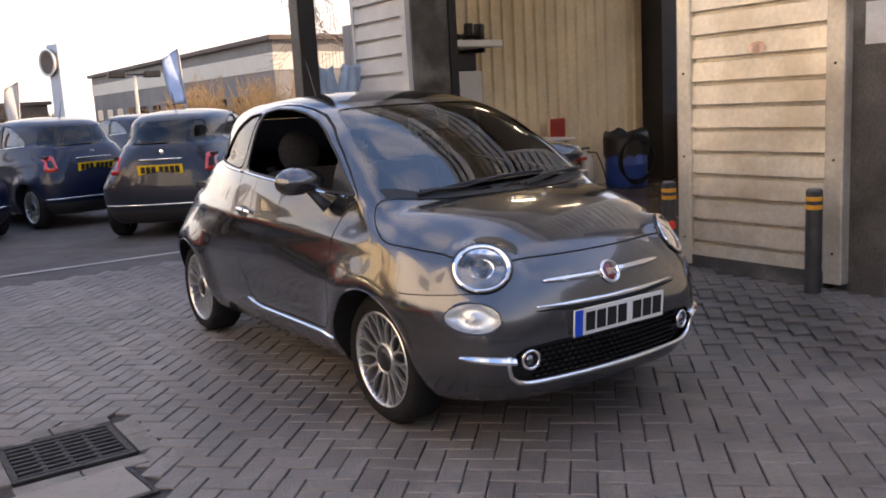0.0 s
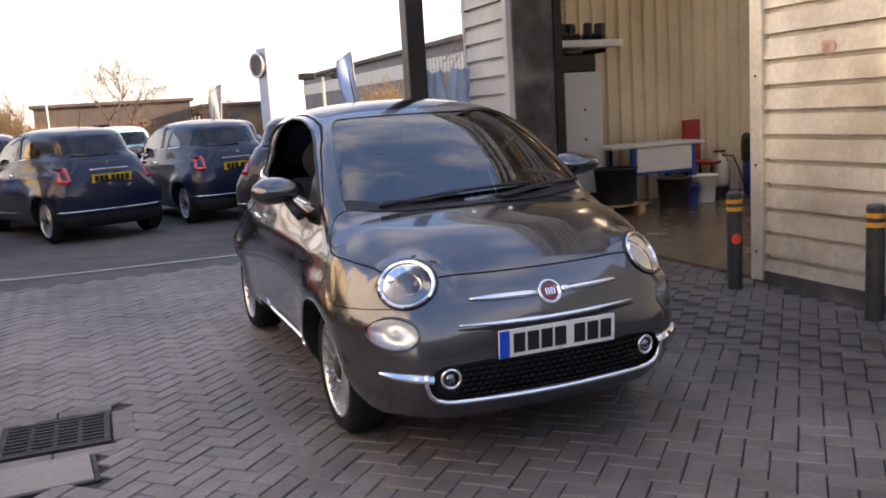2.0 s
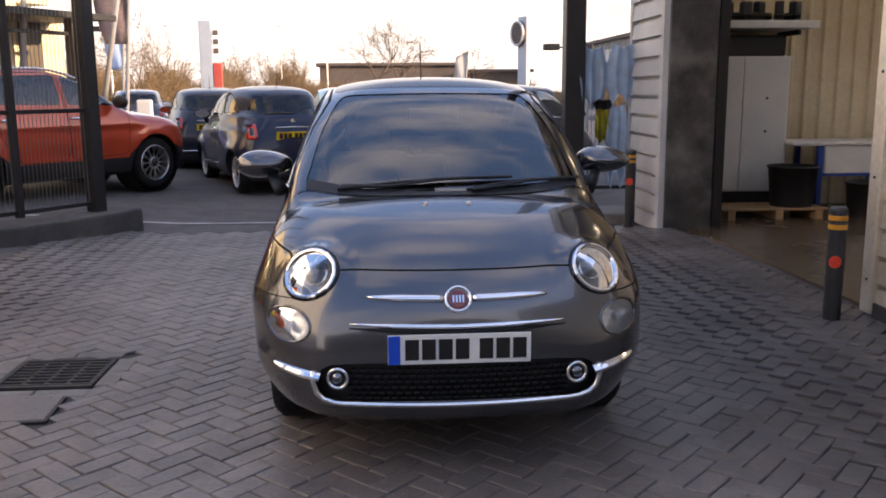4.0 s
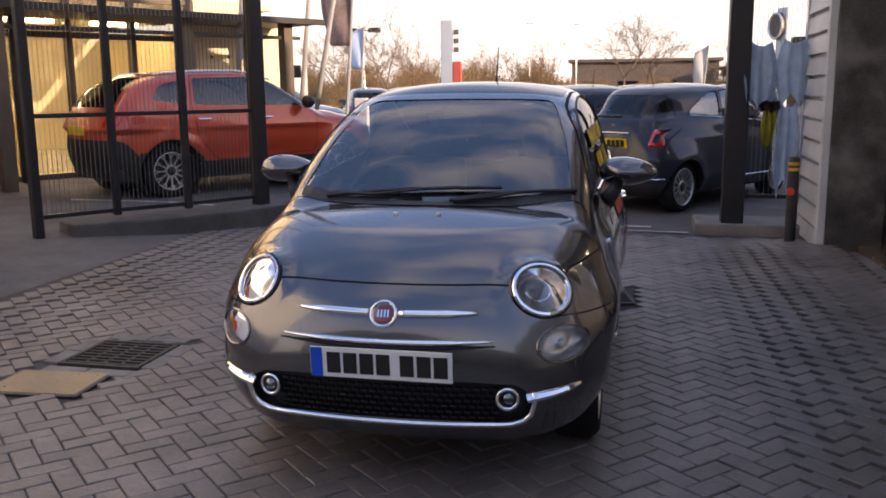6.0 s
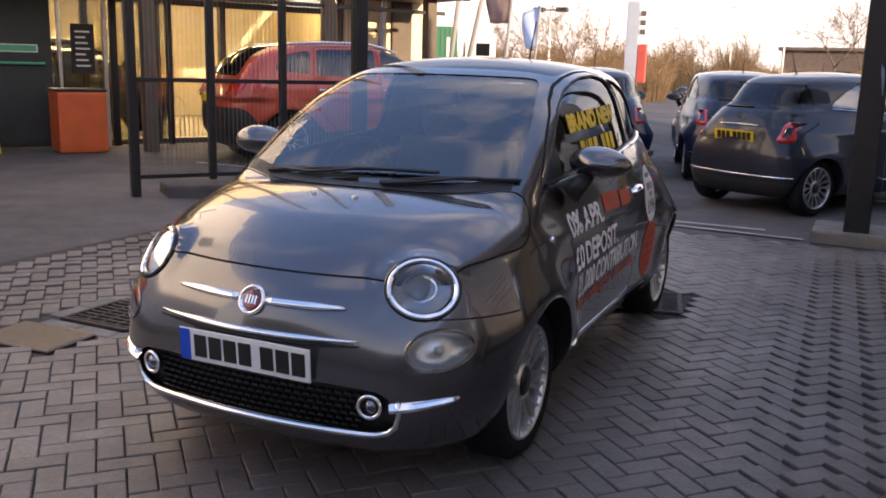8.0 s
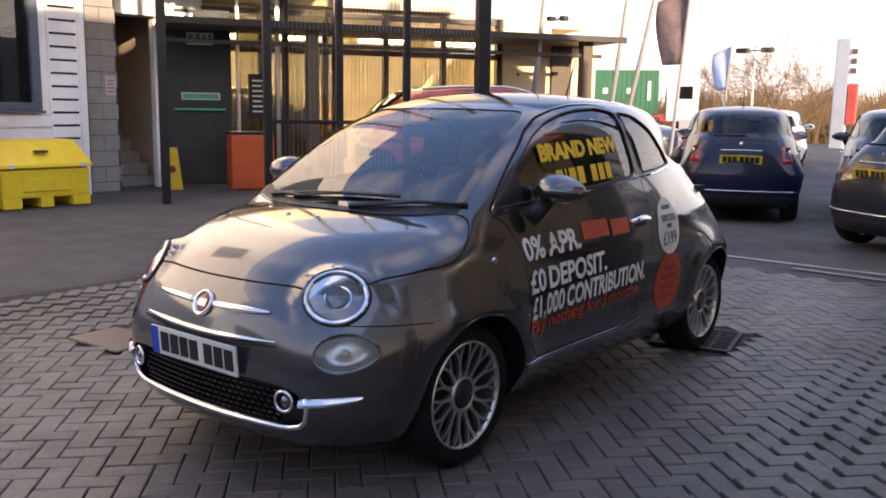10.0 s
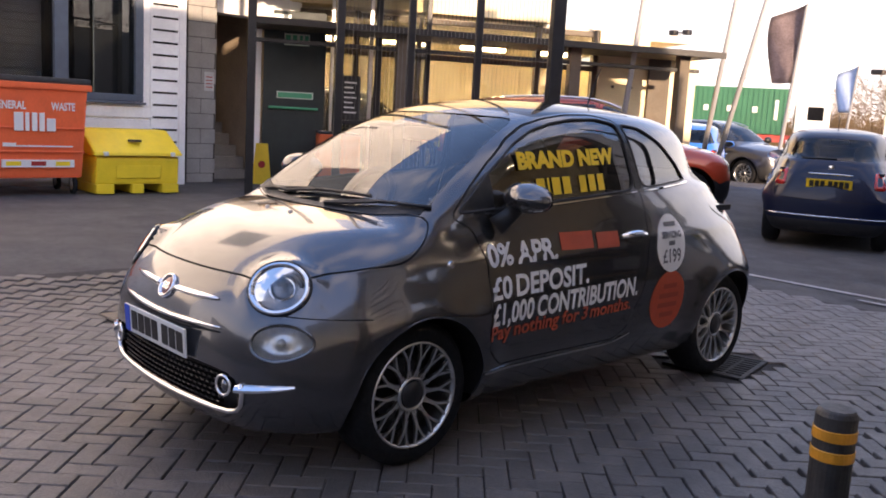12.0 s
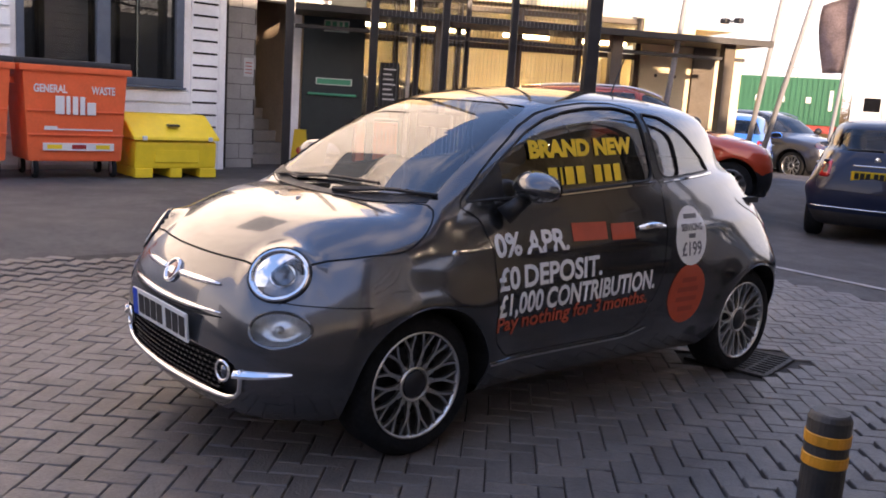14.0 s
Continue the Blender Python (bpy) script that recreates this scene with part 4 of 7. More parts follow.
        bm.faces.new([bm.verts.new(p - Vector((0, 0.004, 0))) for p in inner])
        part("insert", bm, "paint_grey", tl)
        # headrests and seats
        seat(car, s * 0.34, 0.98)
    # grille
    back = []
    bm = bmesh.new()
    for x in np.linspace(-0.53, 0.53, 24):
        back.append([bm.verts.new(front_at(f, x, z) + Vector((0, 0.035, 0))) for z in (0.27, 0.36, 0.45)])
    for a, b in zip(back, back[1:]):
        for j in range(2):
            bm.faces.new((a[j], b[j], b[j + 1], a[j + 1]))
    part("grille_backing", bm, "black_plastic", car)
    bm = bmesh.new()
    for row in range(6):
        z = 0.297 + row * 0.022
        for k in range(25):
            x = -0.40 + 0.8 * (k + 0.5 * (row % 2)) / 24.5
            p = front_at(f, x, z) + Vector((0, 0.012, 0))
            add_box(bm, p + Vector((-0.011, 0, -0.005)), p + Vector((0.011, 0.02, 0.003)))
    part("grille_mesh", bm, "gloss_black", car, "black honeycomb grille")
    lip = [front_at(f, x, z, 0.004) for x, z in [(-0.535, 0.40), (-0.537, 0.36), (-0.525, 0.315), (-0.50, 0.29), (-0.46, 0.278)] + [(x, 0.272 + 0.02 * x * x) for x in np.linspace(-0.42, 0.42, 22)] + [(0.46, 0.278), (0.50, 0.29), (0.525, 0.315), (0.537, 0.36), (0.535, 0.40)]]
    part("grille_chrome", tube(lip, 0.013, 8, flat=0.8), "chrome", car, "chrome lip under the grille", smooth=True)
    for s in (1, -1):
        w1 = [front_at(f, s * x, 0.668 + 0.012 * (x - 0.05), 0.006) for x in np.linspace(0.055, 0.335, 12)]
        part("whisker", tube(w1, [0.014] * 8 + [0.012, 0.010, 0.008, 0.004], 8, flat=0.7), "chrome", car, "chrome moustache bar", smooth=True)
    w2 = [front_at(f, x, 0.570 + 0.05 * x * x, 0.004) for x in np.linspace(-0.395, 0.395, 26)]
    taper = [0.003 + 0.009 * min(1, min(i, 25 - i) / 6) for i in range(26)]
    part("chrome_strip", tube(w2, taper, 8, flat=0.8), "chrome", car, "chrome strip across the nose", smooth=True)
    # Shadow below the chrome strip, modelled as a black tube.
    w3 = [front_at(f, x, 0.553 + 0.05 * x * x, 0.001) for x in np.linspace(-0.40, 0.40, 26)]
    part("strip_shadow", tube(w3, [t * 0.9 for t in taper], 8, flat=0.8), "seam", car)
    # badge
    bd = empty("badge", pose(0, 0, 0))
    bd.parent = car
    pc = front_at(f, 0, 0.662)
    n = normal_at(f, pc)
    bm_m = Matrix.Translation(pc) @ n.to_track_quat("Z", "Y").to_matrix().to_4x4()
    part("ring", lathe([(0.052, -0.01), (0.052, 0.008), (0.047, 0.014), (0.041, 0.012), (0.040, 0.006)], 36, "z"), "chrome", bd, "chrome ring", smooth=True, m=bm_m)
    part("disc", lathe([(0.041, 0.004), (0.03, 0.009), (0.001, 0.010)], 32, "z"), "badge_red", bd, "dark red badge disc", smooth=True, m=bm_m)
    bm = bmesh.new()
    for i, x in enumerate((-0.018, -0.006, 0.006, 0.018)):
        add_box(bm, (x - 0.003, -0.014, 0.009), (x + 0.003, 0.014, 0.0115))
    part("badge_bars", bm, "chrome", bd, m=bm_m)
    # number plates: white in front, yellow behind
    for kind, y, z, tilt in (("front_plate", front_at(f, 0, 0.49).y - 0.012, 0.493, 4), ("rear_plate", rear_at(f, 0, 0.80).y + 0.001, 0.80, -10)):
        pl = empty(kind, pose(0, y, z, tilt))
        pl.parent = car
        s = -1 if kind == "front_plate" else 1
        part("plate", box((-0.26, -0.004, -0.0555), (0.26, 0.004, 0.0555)), "plate_white" if s < 0 else "plate_yellow", pl)
        if s < 0:
            part("plate_band", box((-0.258, -0.0065, -0.054), (-0.216, -0.004, 0.054)), "plate_blue", pl, "blue band")
        w, gap = (0.05, 0.011) if s < 0 else (0.05, 0.012)
        x = -0.198 if s < 0 else -0.225
        for k in range(7):
            part("plate_bar", box((x, 0.004 if s > 0 else -0.0065, -0.039), (x + w, 0.0065 if s > 0 else -0.004, 0.039)), "ink", pl)
            x += w + gap + (0.026 if k == 3 else 0)
    # rear details
    hp = [rear_at(f, x, 0.915 - 0.06 * x * x, 0.003) for x in np.linspace(-0.25, 0.25, 16)]
    part("tailgate_trim", tube(hp, 0.016, 8, flat=0.6), "chrome", car, "chrome tailgate handle", smooth=True)
    rp = [rear_at(f, x, 0.40, 0.006) for x in np.linspace(-0.70, 0.70, 30)]
    part("rear_bumper_trim", tube(rp, 0.012, 8, flat=0.8), "chrome", car, "chrome rear bumper strip", smooth=True)
    part("rear_badge", lathe([(0.035, -0.01), (0.035, 0.006), (0.001, 0.01)], 24, "y", tuple(rear_at(f, 0, 0.99))), "chrome", car)
    wp = [rear_at(f, x, 1.10 + 0.02 * (0.3 - x), 0.008) for x in np.linspace(-0.05, 0.36, 8)]
    part("rear_wiper", tube(wp, 0.009, 6), "black_plastic", car)
    # underside, cabin
    part("underbody", box((-0.57, -0.42, 0.17), (0.57, 2.5, 0.30), 0.02), "black_plastic", car)
    bm = bmesh.new()
    add_box(bm, (-0.60, 0.18, 0.62), (0.60, 0.50, 0.945), 0.05, 3)
    part("dashboard", bm, "cabin_dark", car, smooth=True)
    part("cabin_floor", box((-0.62, 0.5, 0.30), (0.62, 2.5, 0.36)), "cabin_dark", car)
    part("parcel_shelf", box((-0.6, 2.05, 0.93), (0.6, 2.55, 0.96)), "cabin_dark", car)
    bm = bmesh.new()
    add_box(bm, (-0.56, 1.72, 0.40), (0.56, 1.90, 1.0), 0.05, 3)
    part("rear_bench", bm, "cabin_dark", car, smooth=True)
    part("headlining", flat_patch(lambda u, v: top_at(f, u, v) - Vector((0, 0, 0.025)), np.linspace(-0.5, 0.5, 9), np.linspace(0.84, 2.2, 12)), "cabin_dark", car)
    sw = Matrix.Translation((-0.34, 0.56, 0.93)) @ pose(0, 0, 0, 62, 0, 0)
    part("steering_wheel", tube([(0.18 * math.cos(a), 0.18 * math.sin(a), 0) for a in np.linspace(0, 2 * math.pi, 32, endpoint=False)], 0.016, 8, True), "cabin_dark", car, "", smooth=True, m=sw)
    part("steering_hub", lathe([(0.07, 0.0), (0.06, 0.03), (0.001, 0.035)], 20), "cabin_dark", car, m=sw)
    part("interior_mirror", box((-0.12, 0.60, 1.26), (0.12, 0.625, 1.325), 0.01, 2), "cabin_light", car)
    # wipers
    for x0, x1, z0, z1 in ((-0.46, 0.31, 0.995, 1.035), (0.10, 0.62, 0.99, 1.022)):
        line = []
        for t in np.linspace(0, 1, 14):
            x = x0 + (x1 - x0) * t
            line.append(front_at(f, x, z0 + (z1 - z0) * t + 0.012 * math.sin(t * math.pi), 0.02))
        part("wiper", tube(line, 0.008, 6), "black_plastic", car)
        arm = [top_at(f, x0 + 0.02, -0.03 + 0.4 * x0 * x0, 0.012), front_at(f, x0 + (x1 - x0) * 0.3, z0 + 0.012, 0.035), front_at(f, x0 + (x1 - x0) * 0.55, z0 + (z1 - z0) * 0.6 + 0.01, 0.034)]
        part("wiper_arm", tube(arm, [0.012, 0.008, 0.006], 6), "black_plastic", car)
    for x in (-0.09, 0.09):
        q = top_at(f, x, -0.18)
        part("washer_jet", lathe([(0.012, -0.004), (0.011, 0.006), (0.001, 0.009)], 10, "z", tuple(q)), "alloy", car)
    cw = flat_patch(lambda u, v: top_at(f, u, -0.066 + 0.44 * u * u + 0.05 * v, 0.003), np.linspace(-0.6, 0.6, 25), np.linspace(0, 1, 4))
    part("cowl", cw, "black_plastic", car)
    # aerial
    a0 = top_at(f, 0, 1.86)
    part("aerial", tube([a0, a0 + Vector((0, 0.015, 0.01)), a0 + Vector((0, 0.12, 0.24))], [0.012, 0.006, 0.003], 6), "black_plastic", car)
    return car


def repaint(car, material, windows=None):
    """Gives a copy of a car its own paint."""
    for o in car.children_recursive:
        if o.data and o.data.materials and o.data.materials[0] == M["paint_grey"]:
            o.material_slots[0].link = "OBJECT"
            o.material_slots[0].material = M[material]
    return car


def towards(x, y, fx, fy):
    """The pose of a car with its front axle at (x, y), heading along (fx, fy)."""
    return pose(x, y, ground_z(x, y) if y < 14 else 0.0, 0, 0, math.degrees(math.atan2(fx, -fy)))


def block(name, lo, hi, material, label, category="wall", bevel=0.0):
    return tagged(part(name, box(lo, hi, bevel), material), label, category, kind="structure")


# ---- ground ----
def ground_sheet():
    bm = bmesh.new()
    xs = sorted({*np.linspace(-14, 14, 57).tolist(), -400, -150, -60, -30, -20, 20, 30, 60, 150, 400})
    ys = sorted({*np.linspace(-12, 30, 43).tolist(), -400, -100, -30, 45, 70, 120, 400})
    grid = [[bm.verts.new((x, y, (ground_z(x, y) if y < 30 else 0) - 0.012 - (0.03 if -3.4 < x < 2.6 and -5.6 < y < 5.1 else 0))) for y in ys] for x in xs]
    for i in range(len(xs) - 1):
        for j in range(len(ys) - 1):
            bm.faces.new((grid[i][j], grid[i + 1][j], grid[i + 1][j + 1], grid[i][j + 1]))
    return bm


tagged(part("ground", ground_sheet(), "asphalt", smooth=True), "worn grey asphalt yard and car park", "ground", kind="structure")


def strip(name, pts, w, material, label, z=0.004):
    """A painted line on the ground."""
    bm = bmesh.new()
    pairs = []
    for i, (x, y) in enumerate(pts):
        a, b = Vector((*pts[max(i - 1, 0)], 0)), Vector((*pts[min(i + 1, len(pts) - 1)], 0))
        n = Vector((-(b - a).y, (b - a).x, 0)).normalized() * w / 2
        pairs.append([bm.verts.new((x + n.x * s, y + n.y * s, ground_z(x) - 0.012 + z)) for s in (1, -1)])
    for a, b in zip(pairs, pairs[1:]):
        bm.faces.new((a[0], a[1], b[1], b[0]))
    return tagged(part(name, bm, material), label, "road marking", kind="structure")


strip("road_line", [(-6 + 0.5 * i, 5.98 - 0.01 * i) for i in range(15)], 0.09, "line", "worn white painted line on the asphalt")
strip("road_line", [(0.2, 5.62), (0.8, 5.57), (1.36, 5.52)], 0.06, "line", "worn white painted line on the asphalt")

# ---- drains ----
def drain(x, y, w, d, turn, bars):
    g = empty("drain_grate", pose(x, y, ground_z(x), 0, 0, turn), label="dark cast-iron drain grate set in the paving", category="drain")
    part("pit", box((-w / 2, -d / 2, -0.034), (w / 2, d / 2, -0.03)), "seam", g)
    for lo, hi in (((-w / 2 - 0.03, -d / 2 - 0.03, -0.03), (w / 2 + 0.03, -d / 2, 0.004)), ((-w / 2 - 0.03, d / 2, -0.03), (w / 2 + 0.03, d / 2 + 0.03, 0.004)),
                   ((-w / 2 - 0.03, -d / 2, -0.03), (-w / 2, d / 2, 0.004)), ((w / 2, -d / 2, -0.03), (w / 2 + 0.03, d / 2, 0.004))):
        part("rim", box(lo, hi, 0.003), "iron", g)
    for i in range(bars):
        yy = -d / 2 + d * (i + 0.5) / bars
        part("bar", box((-w / 2, yy - 0.011, -0.028), (w / 2, yy + 0.011, 0.001), 0.003), "iron", g)
    for k in (-1, 0, 1):
        part("cross_bar", box((w * 0.25 * k - 0.011, -d / 2, -0.029), (w * 0.25 * k + 0.011, d / 2, -0.002), 0.003), "iron", g)
    return g


drain(-1.945, 0.66, 0.43, 0.40, 0, 8)
drain(0.60, 2.56, 0.42, 0.46, 12, 9)
DRAINS = ((-1.945, 0.66, 0.30, 0.28), (0.60, 2.56, 0.32, 0.34))
for k, (x, y, w, d) in enumerate((( -1.64, 0.66, 0.10, 0.44), (-1.945, 0.34, 0.52, 0.10), (-2.24, 0.66, 0.10, 0.44), (-1.945, 0.97, 0.52, 0.10))):
    n = 2
    for i in range(n):
        lo = (x - w / 2, y - d / 2 + d / n * i + 0.004, -0.03) if d > w else (x - w / 2 + w / n * i + 0.004, y - d / 2, -0.03)
        hi = (x + w / 2, y - d / 2 + d / n * (i + 1) - 0.004, 0.002) if d > w else (x - w / 2 + w / n * (i + 1) - 0.004, y + d / 2, 0.002)
        tagged(part("surround_stone", box(lo, hi, 0.004), "kerb"), "pale concrete surround stone of the drain", "stone", group="stones round the drain", kind="structure")
M["cover_plate"] = mat("smooth_worn_cover", (0.15, 0.12, 0.10), 0.32, 0.3, 0.2, 9, 0.1, 60, dirt=(0.10, 0.085, 0.07), dirt_amount=0.5, dirt_scale=9)
mh = tagged(part("inspection_cover", box((-0.25, -0.17, -0.03), (0.25, 0.17, 0.003), 0.006), "cover_plate", m=pose(-2.03, 0.14, 0, 0, 0, 4)), "smooth worn inspection cover set in the paving", "cover", kind="structure")
for lo, hi in (((-0.27, -0.19, -0.03), (0.27, -0.172, 0.0)), ((-0.27, 0.172, -0.03), (0.27, 0.19, 0.0)), ((-0.27, -0.172, -0.03), (-0.252, 0.172, 0.0)), ((0.252, -0.172, -0.03), (0.27, 0.172, 0.0))):
    part("cover_rim", box(lo, hi), "iron", mh)

# ---- wash bay ----
def shiplap(y0, y1, z0, z1, x, pitch, depth, face=-1):
    """Overlapping horizontal boards in a plane x = const; face gives the side they look to."""
    bm = bmesh.new()
    n = int(round((z1 - z0) / pitch))
    prof = []
    for i in range(n):
        z = z0 + i * pitch
        prof += [(depth, z), (depth * 0.95, z + 0.010), (depth * 0.35, z + pitch * 0.80), (-depth * 1.2, z + pitch * 0.83), (-depth * 1.2, z + pitch * 0.99)]
    a = [bm.verts.new((x + face * d, y0, z)) for d, z in prof]
    b = [bm.verts.new((x + face * d, y1, z)) for d, z in prof]
    for i in range(len(prof) - 1):
        bm.faces.new((a[i], b[i], b[i + 1], a[i + 1]))
    bmesh.ops.recalc_face_normals(bm, faces=bm.faces)
    add_box(bm, (min(x - face * 0.04, x - face * 0.09), y0, z0), (max(x - face * 0.04, x - face * 0.09), y1, z1))
    return bm


def fluted(x0, x1, y, z0, z1, pitch, depth):
    """A wall of upright profiled sheets, looking to -y."""
    bm = bmesh.new()
    prof = []
    n = int((x1 - x0) / pitch)
    for i in range(n):
        x = x0 + i * pitch
        prof += [(x, 0), (x + pitch * 0.62, 0), (x + pitch * 0.72, -depth), (x + pitch * 0.9, -depth)]
    prof.append((x1, 0))
    a = [bm.verts.new((x, y + d, z0)) for x, d in prof]
    b = [bm.verts.new((x, y + d, z1)) for x, d in prof]
    for i in range(len(prof) - 1):
        bm.faces.new((a[i], a[i + 1], b[i + 1], b[i]))
    return bm


block("wall_bay_north", (2.86, 6.15, 0), (8.3, 6.35, 4.6), "block", "blockwork outer wall of the wash bay")
tagged(part("bay_lining", fluted(2.9, 7.9, 6.14, 0.02, 4.55, 0.19, 0.035), "tan"), "tan profiled steel lining of the wash bay", "wall", kind="structure")
block("wall_bay_east", (7.9, -0.4, 0), (8.1, 6.15, 1.0), "tan", "tan end wall of the wash bay")
block("wall_bay_south", (2.82, -0.47, 0), (8.3, -0.42, 4.6), "tan", "tan steel side wall of the wash bay")
block("ceiling_bay", (2.4, -0.47, 4.6), (8.3, 6.35, 4.75), "white_board", "pale flat roof over the wash bay", "ceiling")
block("floor_bay", (2.72, -0.42, -0.03), (7.9, 6.13, 0.075), "bay_floor", "wet stained concrete floor of the wash bay", "floor")
block("pier_north", (2.457, 4.52, 0), (2.928, 5.62, 4.6), "pier", "scuffed dark grey steel pier", bevel=0.01)
block("jamb_north", (2.931, 4.50, 0), (3.02, 4.62, 4.6), "dark_steel", "black steel door jamb of the bay", "jamb")
block("jamb_east", (7.55, 5.7, 0), (7.85, 6.1, 4.6), "dark_steel", "dark steel column inside the bay", "column")
block("pier_south", (2.66, -0.40, 0), (2.81, -0.06, 4.6), "pier", "dark grey steel pier with paper notices", bevel=0.01)
pn = tagged(part("shutter_panel", shiplap(-0.03, 1.04, 0.122, 4.56, 2.62, 0.1645, 0.020), "galv"), "cream-grey lapped steel cladding panel beside the bay", "panel", kind="structure")
part("edge_trim", box((2.575, 1.04, 0.10), (2.70, 1.155, 4.58), 0.006), "galv", pn)
part("edge_trim", box((2.575, -0.156, 0.10), (2.70, -0.03, 4.58), 0.006), "galv", pn)
part("foot_rail", box((2.59, -0.028, 0.04), (2.70, 1.038, 0.168)), "pier", pn)
for z in (0.3, 0.9, 1.5, 2.1, 2.7):
    for y in (1.095, -0.095):
        part("bolt", lathe([(0.010, 0.0), (0.008, -0.008), (0.001, -0.009)], 8, "x", (2.577, y, z)), "alloy_dark", pn)
M["orange_label"] = mat("faded_orange_label", (0.62, 0.40, 0.28), 0.6, 0, 0.45, 16)
part("label", disc_patch(lambda u, v: Vector((2.597, u, v)), 0.487, 1.64, 0.065, 0.042, 20, 2), "orange_label", pn, "faded orange round sticker")
lv = tagged(part("louvre_panel", shiplap(4.62, 5.60, 0.023, 4.52, 2.42, 0.189, 0.025), "galv_grey"), "pale grey horizontal louvre panel on the pier", "panel", kind="structure")
part("edge_trim", box((2.39, 4.525, 0.0), (2.455, 4.62, 4.55), 0.005), "galv_grey", lv)
part("edge_trim", box((2.39, 5.60, 0.0), (2.455, 5.66, 4.55), 0.005), "galv_grey", lv)
tagged(part("bay_lintel", shiplap(-0.42, 4.52, 3.7, 4.6, 2.6, 0.18, 0.03), "galv"), "ribbed steel lintel over the bay opening", "lintel", kind="structure")
# Unseen upper part added over the bay; its height sets the shadow line.
tagged(part("bay_upper_wall", shiplap(-0.47, 6.35, 4.76, 5.42, 2.5, 0.22, 0.04), "galv"), "unseen ribbed upper wall added over the wash bay to block sun", "wall", kind="structure")
block("bay_upper_back", (2.62, -0.47, 4.76), (8.3, 6.35, 5.42), "cream", "unseen pale upper block added over the wash bay to block sun")
M["paper"] = mat("white_paper", (0.5, 0.5, 0.49), 0.7, 0, 0.12, 10)
for y, z, h in ((-0.315, 1.60, 0.25), (-0.30, 1.87, 0.2)):
    nt = tagged(part("paper_notice", box((2.652, y - 0.075, z), (2.657, y + 0.075, z + h)), "paper"), "white paper notice taped to the dark pier", "notice")
    for k in range(5):
        part("text_bar", box((2.6495, y - 0.055, z + 0.03 + k * h * 0.16), (2.6515, y + 0.05 - 0.02 * (k % 2), z + 0.037 + k * h * 0.16)), "galv_grey", nt)

# Fill lights added out of view to brighten the tan bay walls.
M["bay_fill"] = glow("bay_fill_glow", (1.0, 0.88, 0.66), 22.0)
for y in (1.6, 3.2, 4.8):
    bl = empty("batten_light", pose(4.9, y, 4.52), label="added fill light under the wash bay roof, out of view", category="lamp", group="bay lights")
    part("housing", box((-0.30, -0.05, 0.02), (0.30, 0.05, 0.08), 0.006), "white_board", bl)
    part("tube", tube([(-0.26, 0, 0.0), (0.26, 0, 0.0)], 0.018, 10), "bay_fill", bl)

# things in the bay
M["white_plastic"] = mat("white_plastic", (0.68, 0.68, 0.66), 0.4, 0, 0.05, 8)
M["blue_plastic"] = mat("blue_plastic", (0.02, 0.06, 0.28), 0.4, 0, 0.1, 8)
M["red_plastic"] = mat("red_plastic", (0.36, 0.022, 0.016), 0.45, 0, 0.1, 8)
M["green_cloth"] = mat("green_cloth", (0.12, 0.26, 0.10), 0.9, 0, 0.3, 10)
M["blue_cloth"] = mat("blue_cloth", (0.03, 0.16, 0.45), 0.9, 0, 0.3, 10)
M["pale_cloth"] = mat("pale_blue_cloth", (0.46, 0.56, 0.66), 0.9, 0, 0.15, 8, 0.4, 60)
M["olive_cloth"] = mat("olive_cloth", (0.35, 0.32, 0.04), 0.9, 0, 0.3, 8)
M["wood"] = mat("pallet_wood", (0.33, 0.2, 0.1), 0.8, 0, 0.3, 5, 0.4, 60)
cab = empty("cupboard", pose(0, 0, 0), label="tall white cupboard against the bay wall", category="cupboard")
part("body", box((3.05, 5.52, 0.3), (4.10, 6.08, 1.74), 0.006), "white_board", cab)
part("door", box((3.07, 5.50, 0.32), (3.58, 5.518, 1.72), 0.004), "white_board", cab)
part("door", box((3.59, 5.50, 0.32), (4.08, 5.518, 1.72), 0.004), "white_board", cab)
for z in (0.95, 1.3):
    part("knob", lathe([(0.014, 0), (0.01, -0.02), (0.001, -0.022)], 10, "y", (3.85, 5.50, z)), "ink", cab)
part("plinth", box((3.06, 5.56, 0.0), (4.09, 6.06, 0.3)), "black_plastic", cab)
# The dark gap below the shelf, its shade added as a black box.
gap_box = tagged(part("black_crate", box((3.08, 5.55, 1.742), (4.06, 6.05, 1.96), 0.02), "black_plastic"), "black box added as the shaded gap between cupboard and shelf", "box")
shelf = empty("wall_shelf", pose(0, 0, 0), label="thick white shelf above the cupboard", category="shelf")
part("board", box((3.0, 5.36, 2.02), (4.32, 6.10, 2.10), 0.012, 2), "white_plastic", shelf)
for x in (3.1, 4.2):
    part("bracket", box((x, 5.6, 1.965), (x + 0.03, 6.1, 2.02)), "dark_steel", shelf)
M["shoe"] = mat("black_leather", (0.015, 0.014, 0.014), 0.5, 0, 0.3, 20)


def boot(x, y, z, turn):
    b = empty("work_boot", pose(x, y, z, 0, 0, turn), label="black work boot on the white shelf", category="shoe", group="boots on the shelf")
    part("sole", box((-0.05, -0.15, 0), (0.05, 0.13, 0.025), 0.012, 2), "black_plastic", b)
    bm = bmesh.new()
    add_box(bm, (-0.047, -0.14, 0.025), (0.047, 0.12, 0.10), 0.04, 3)
    add_box(bm, (-0.045, 0.0, 0.06), (0.045, 0.12, 0.21), 0.03, 3)
    part("upper", bm, "shoe", b, smooth=True)
    return b


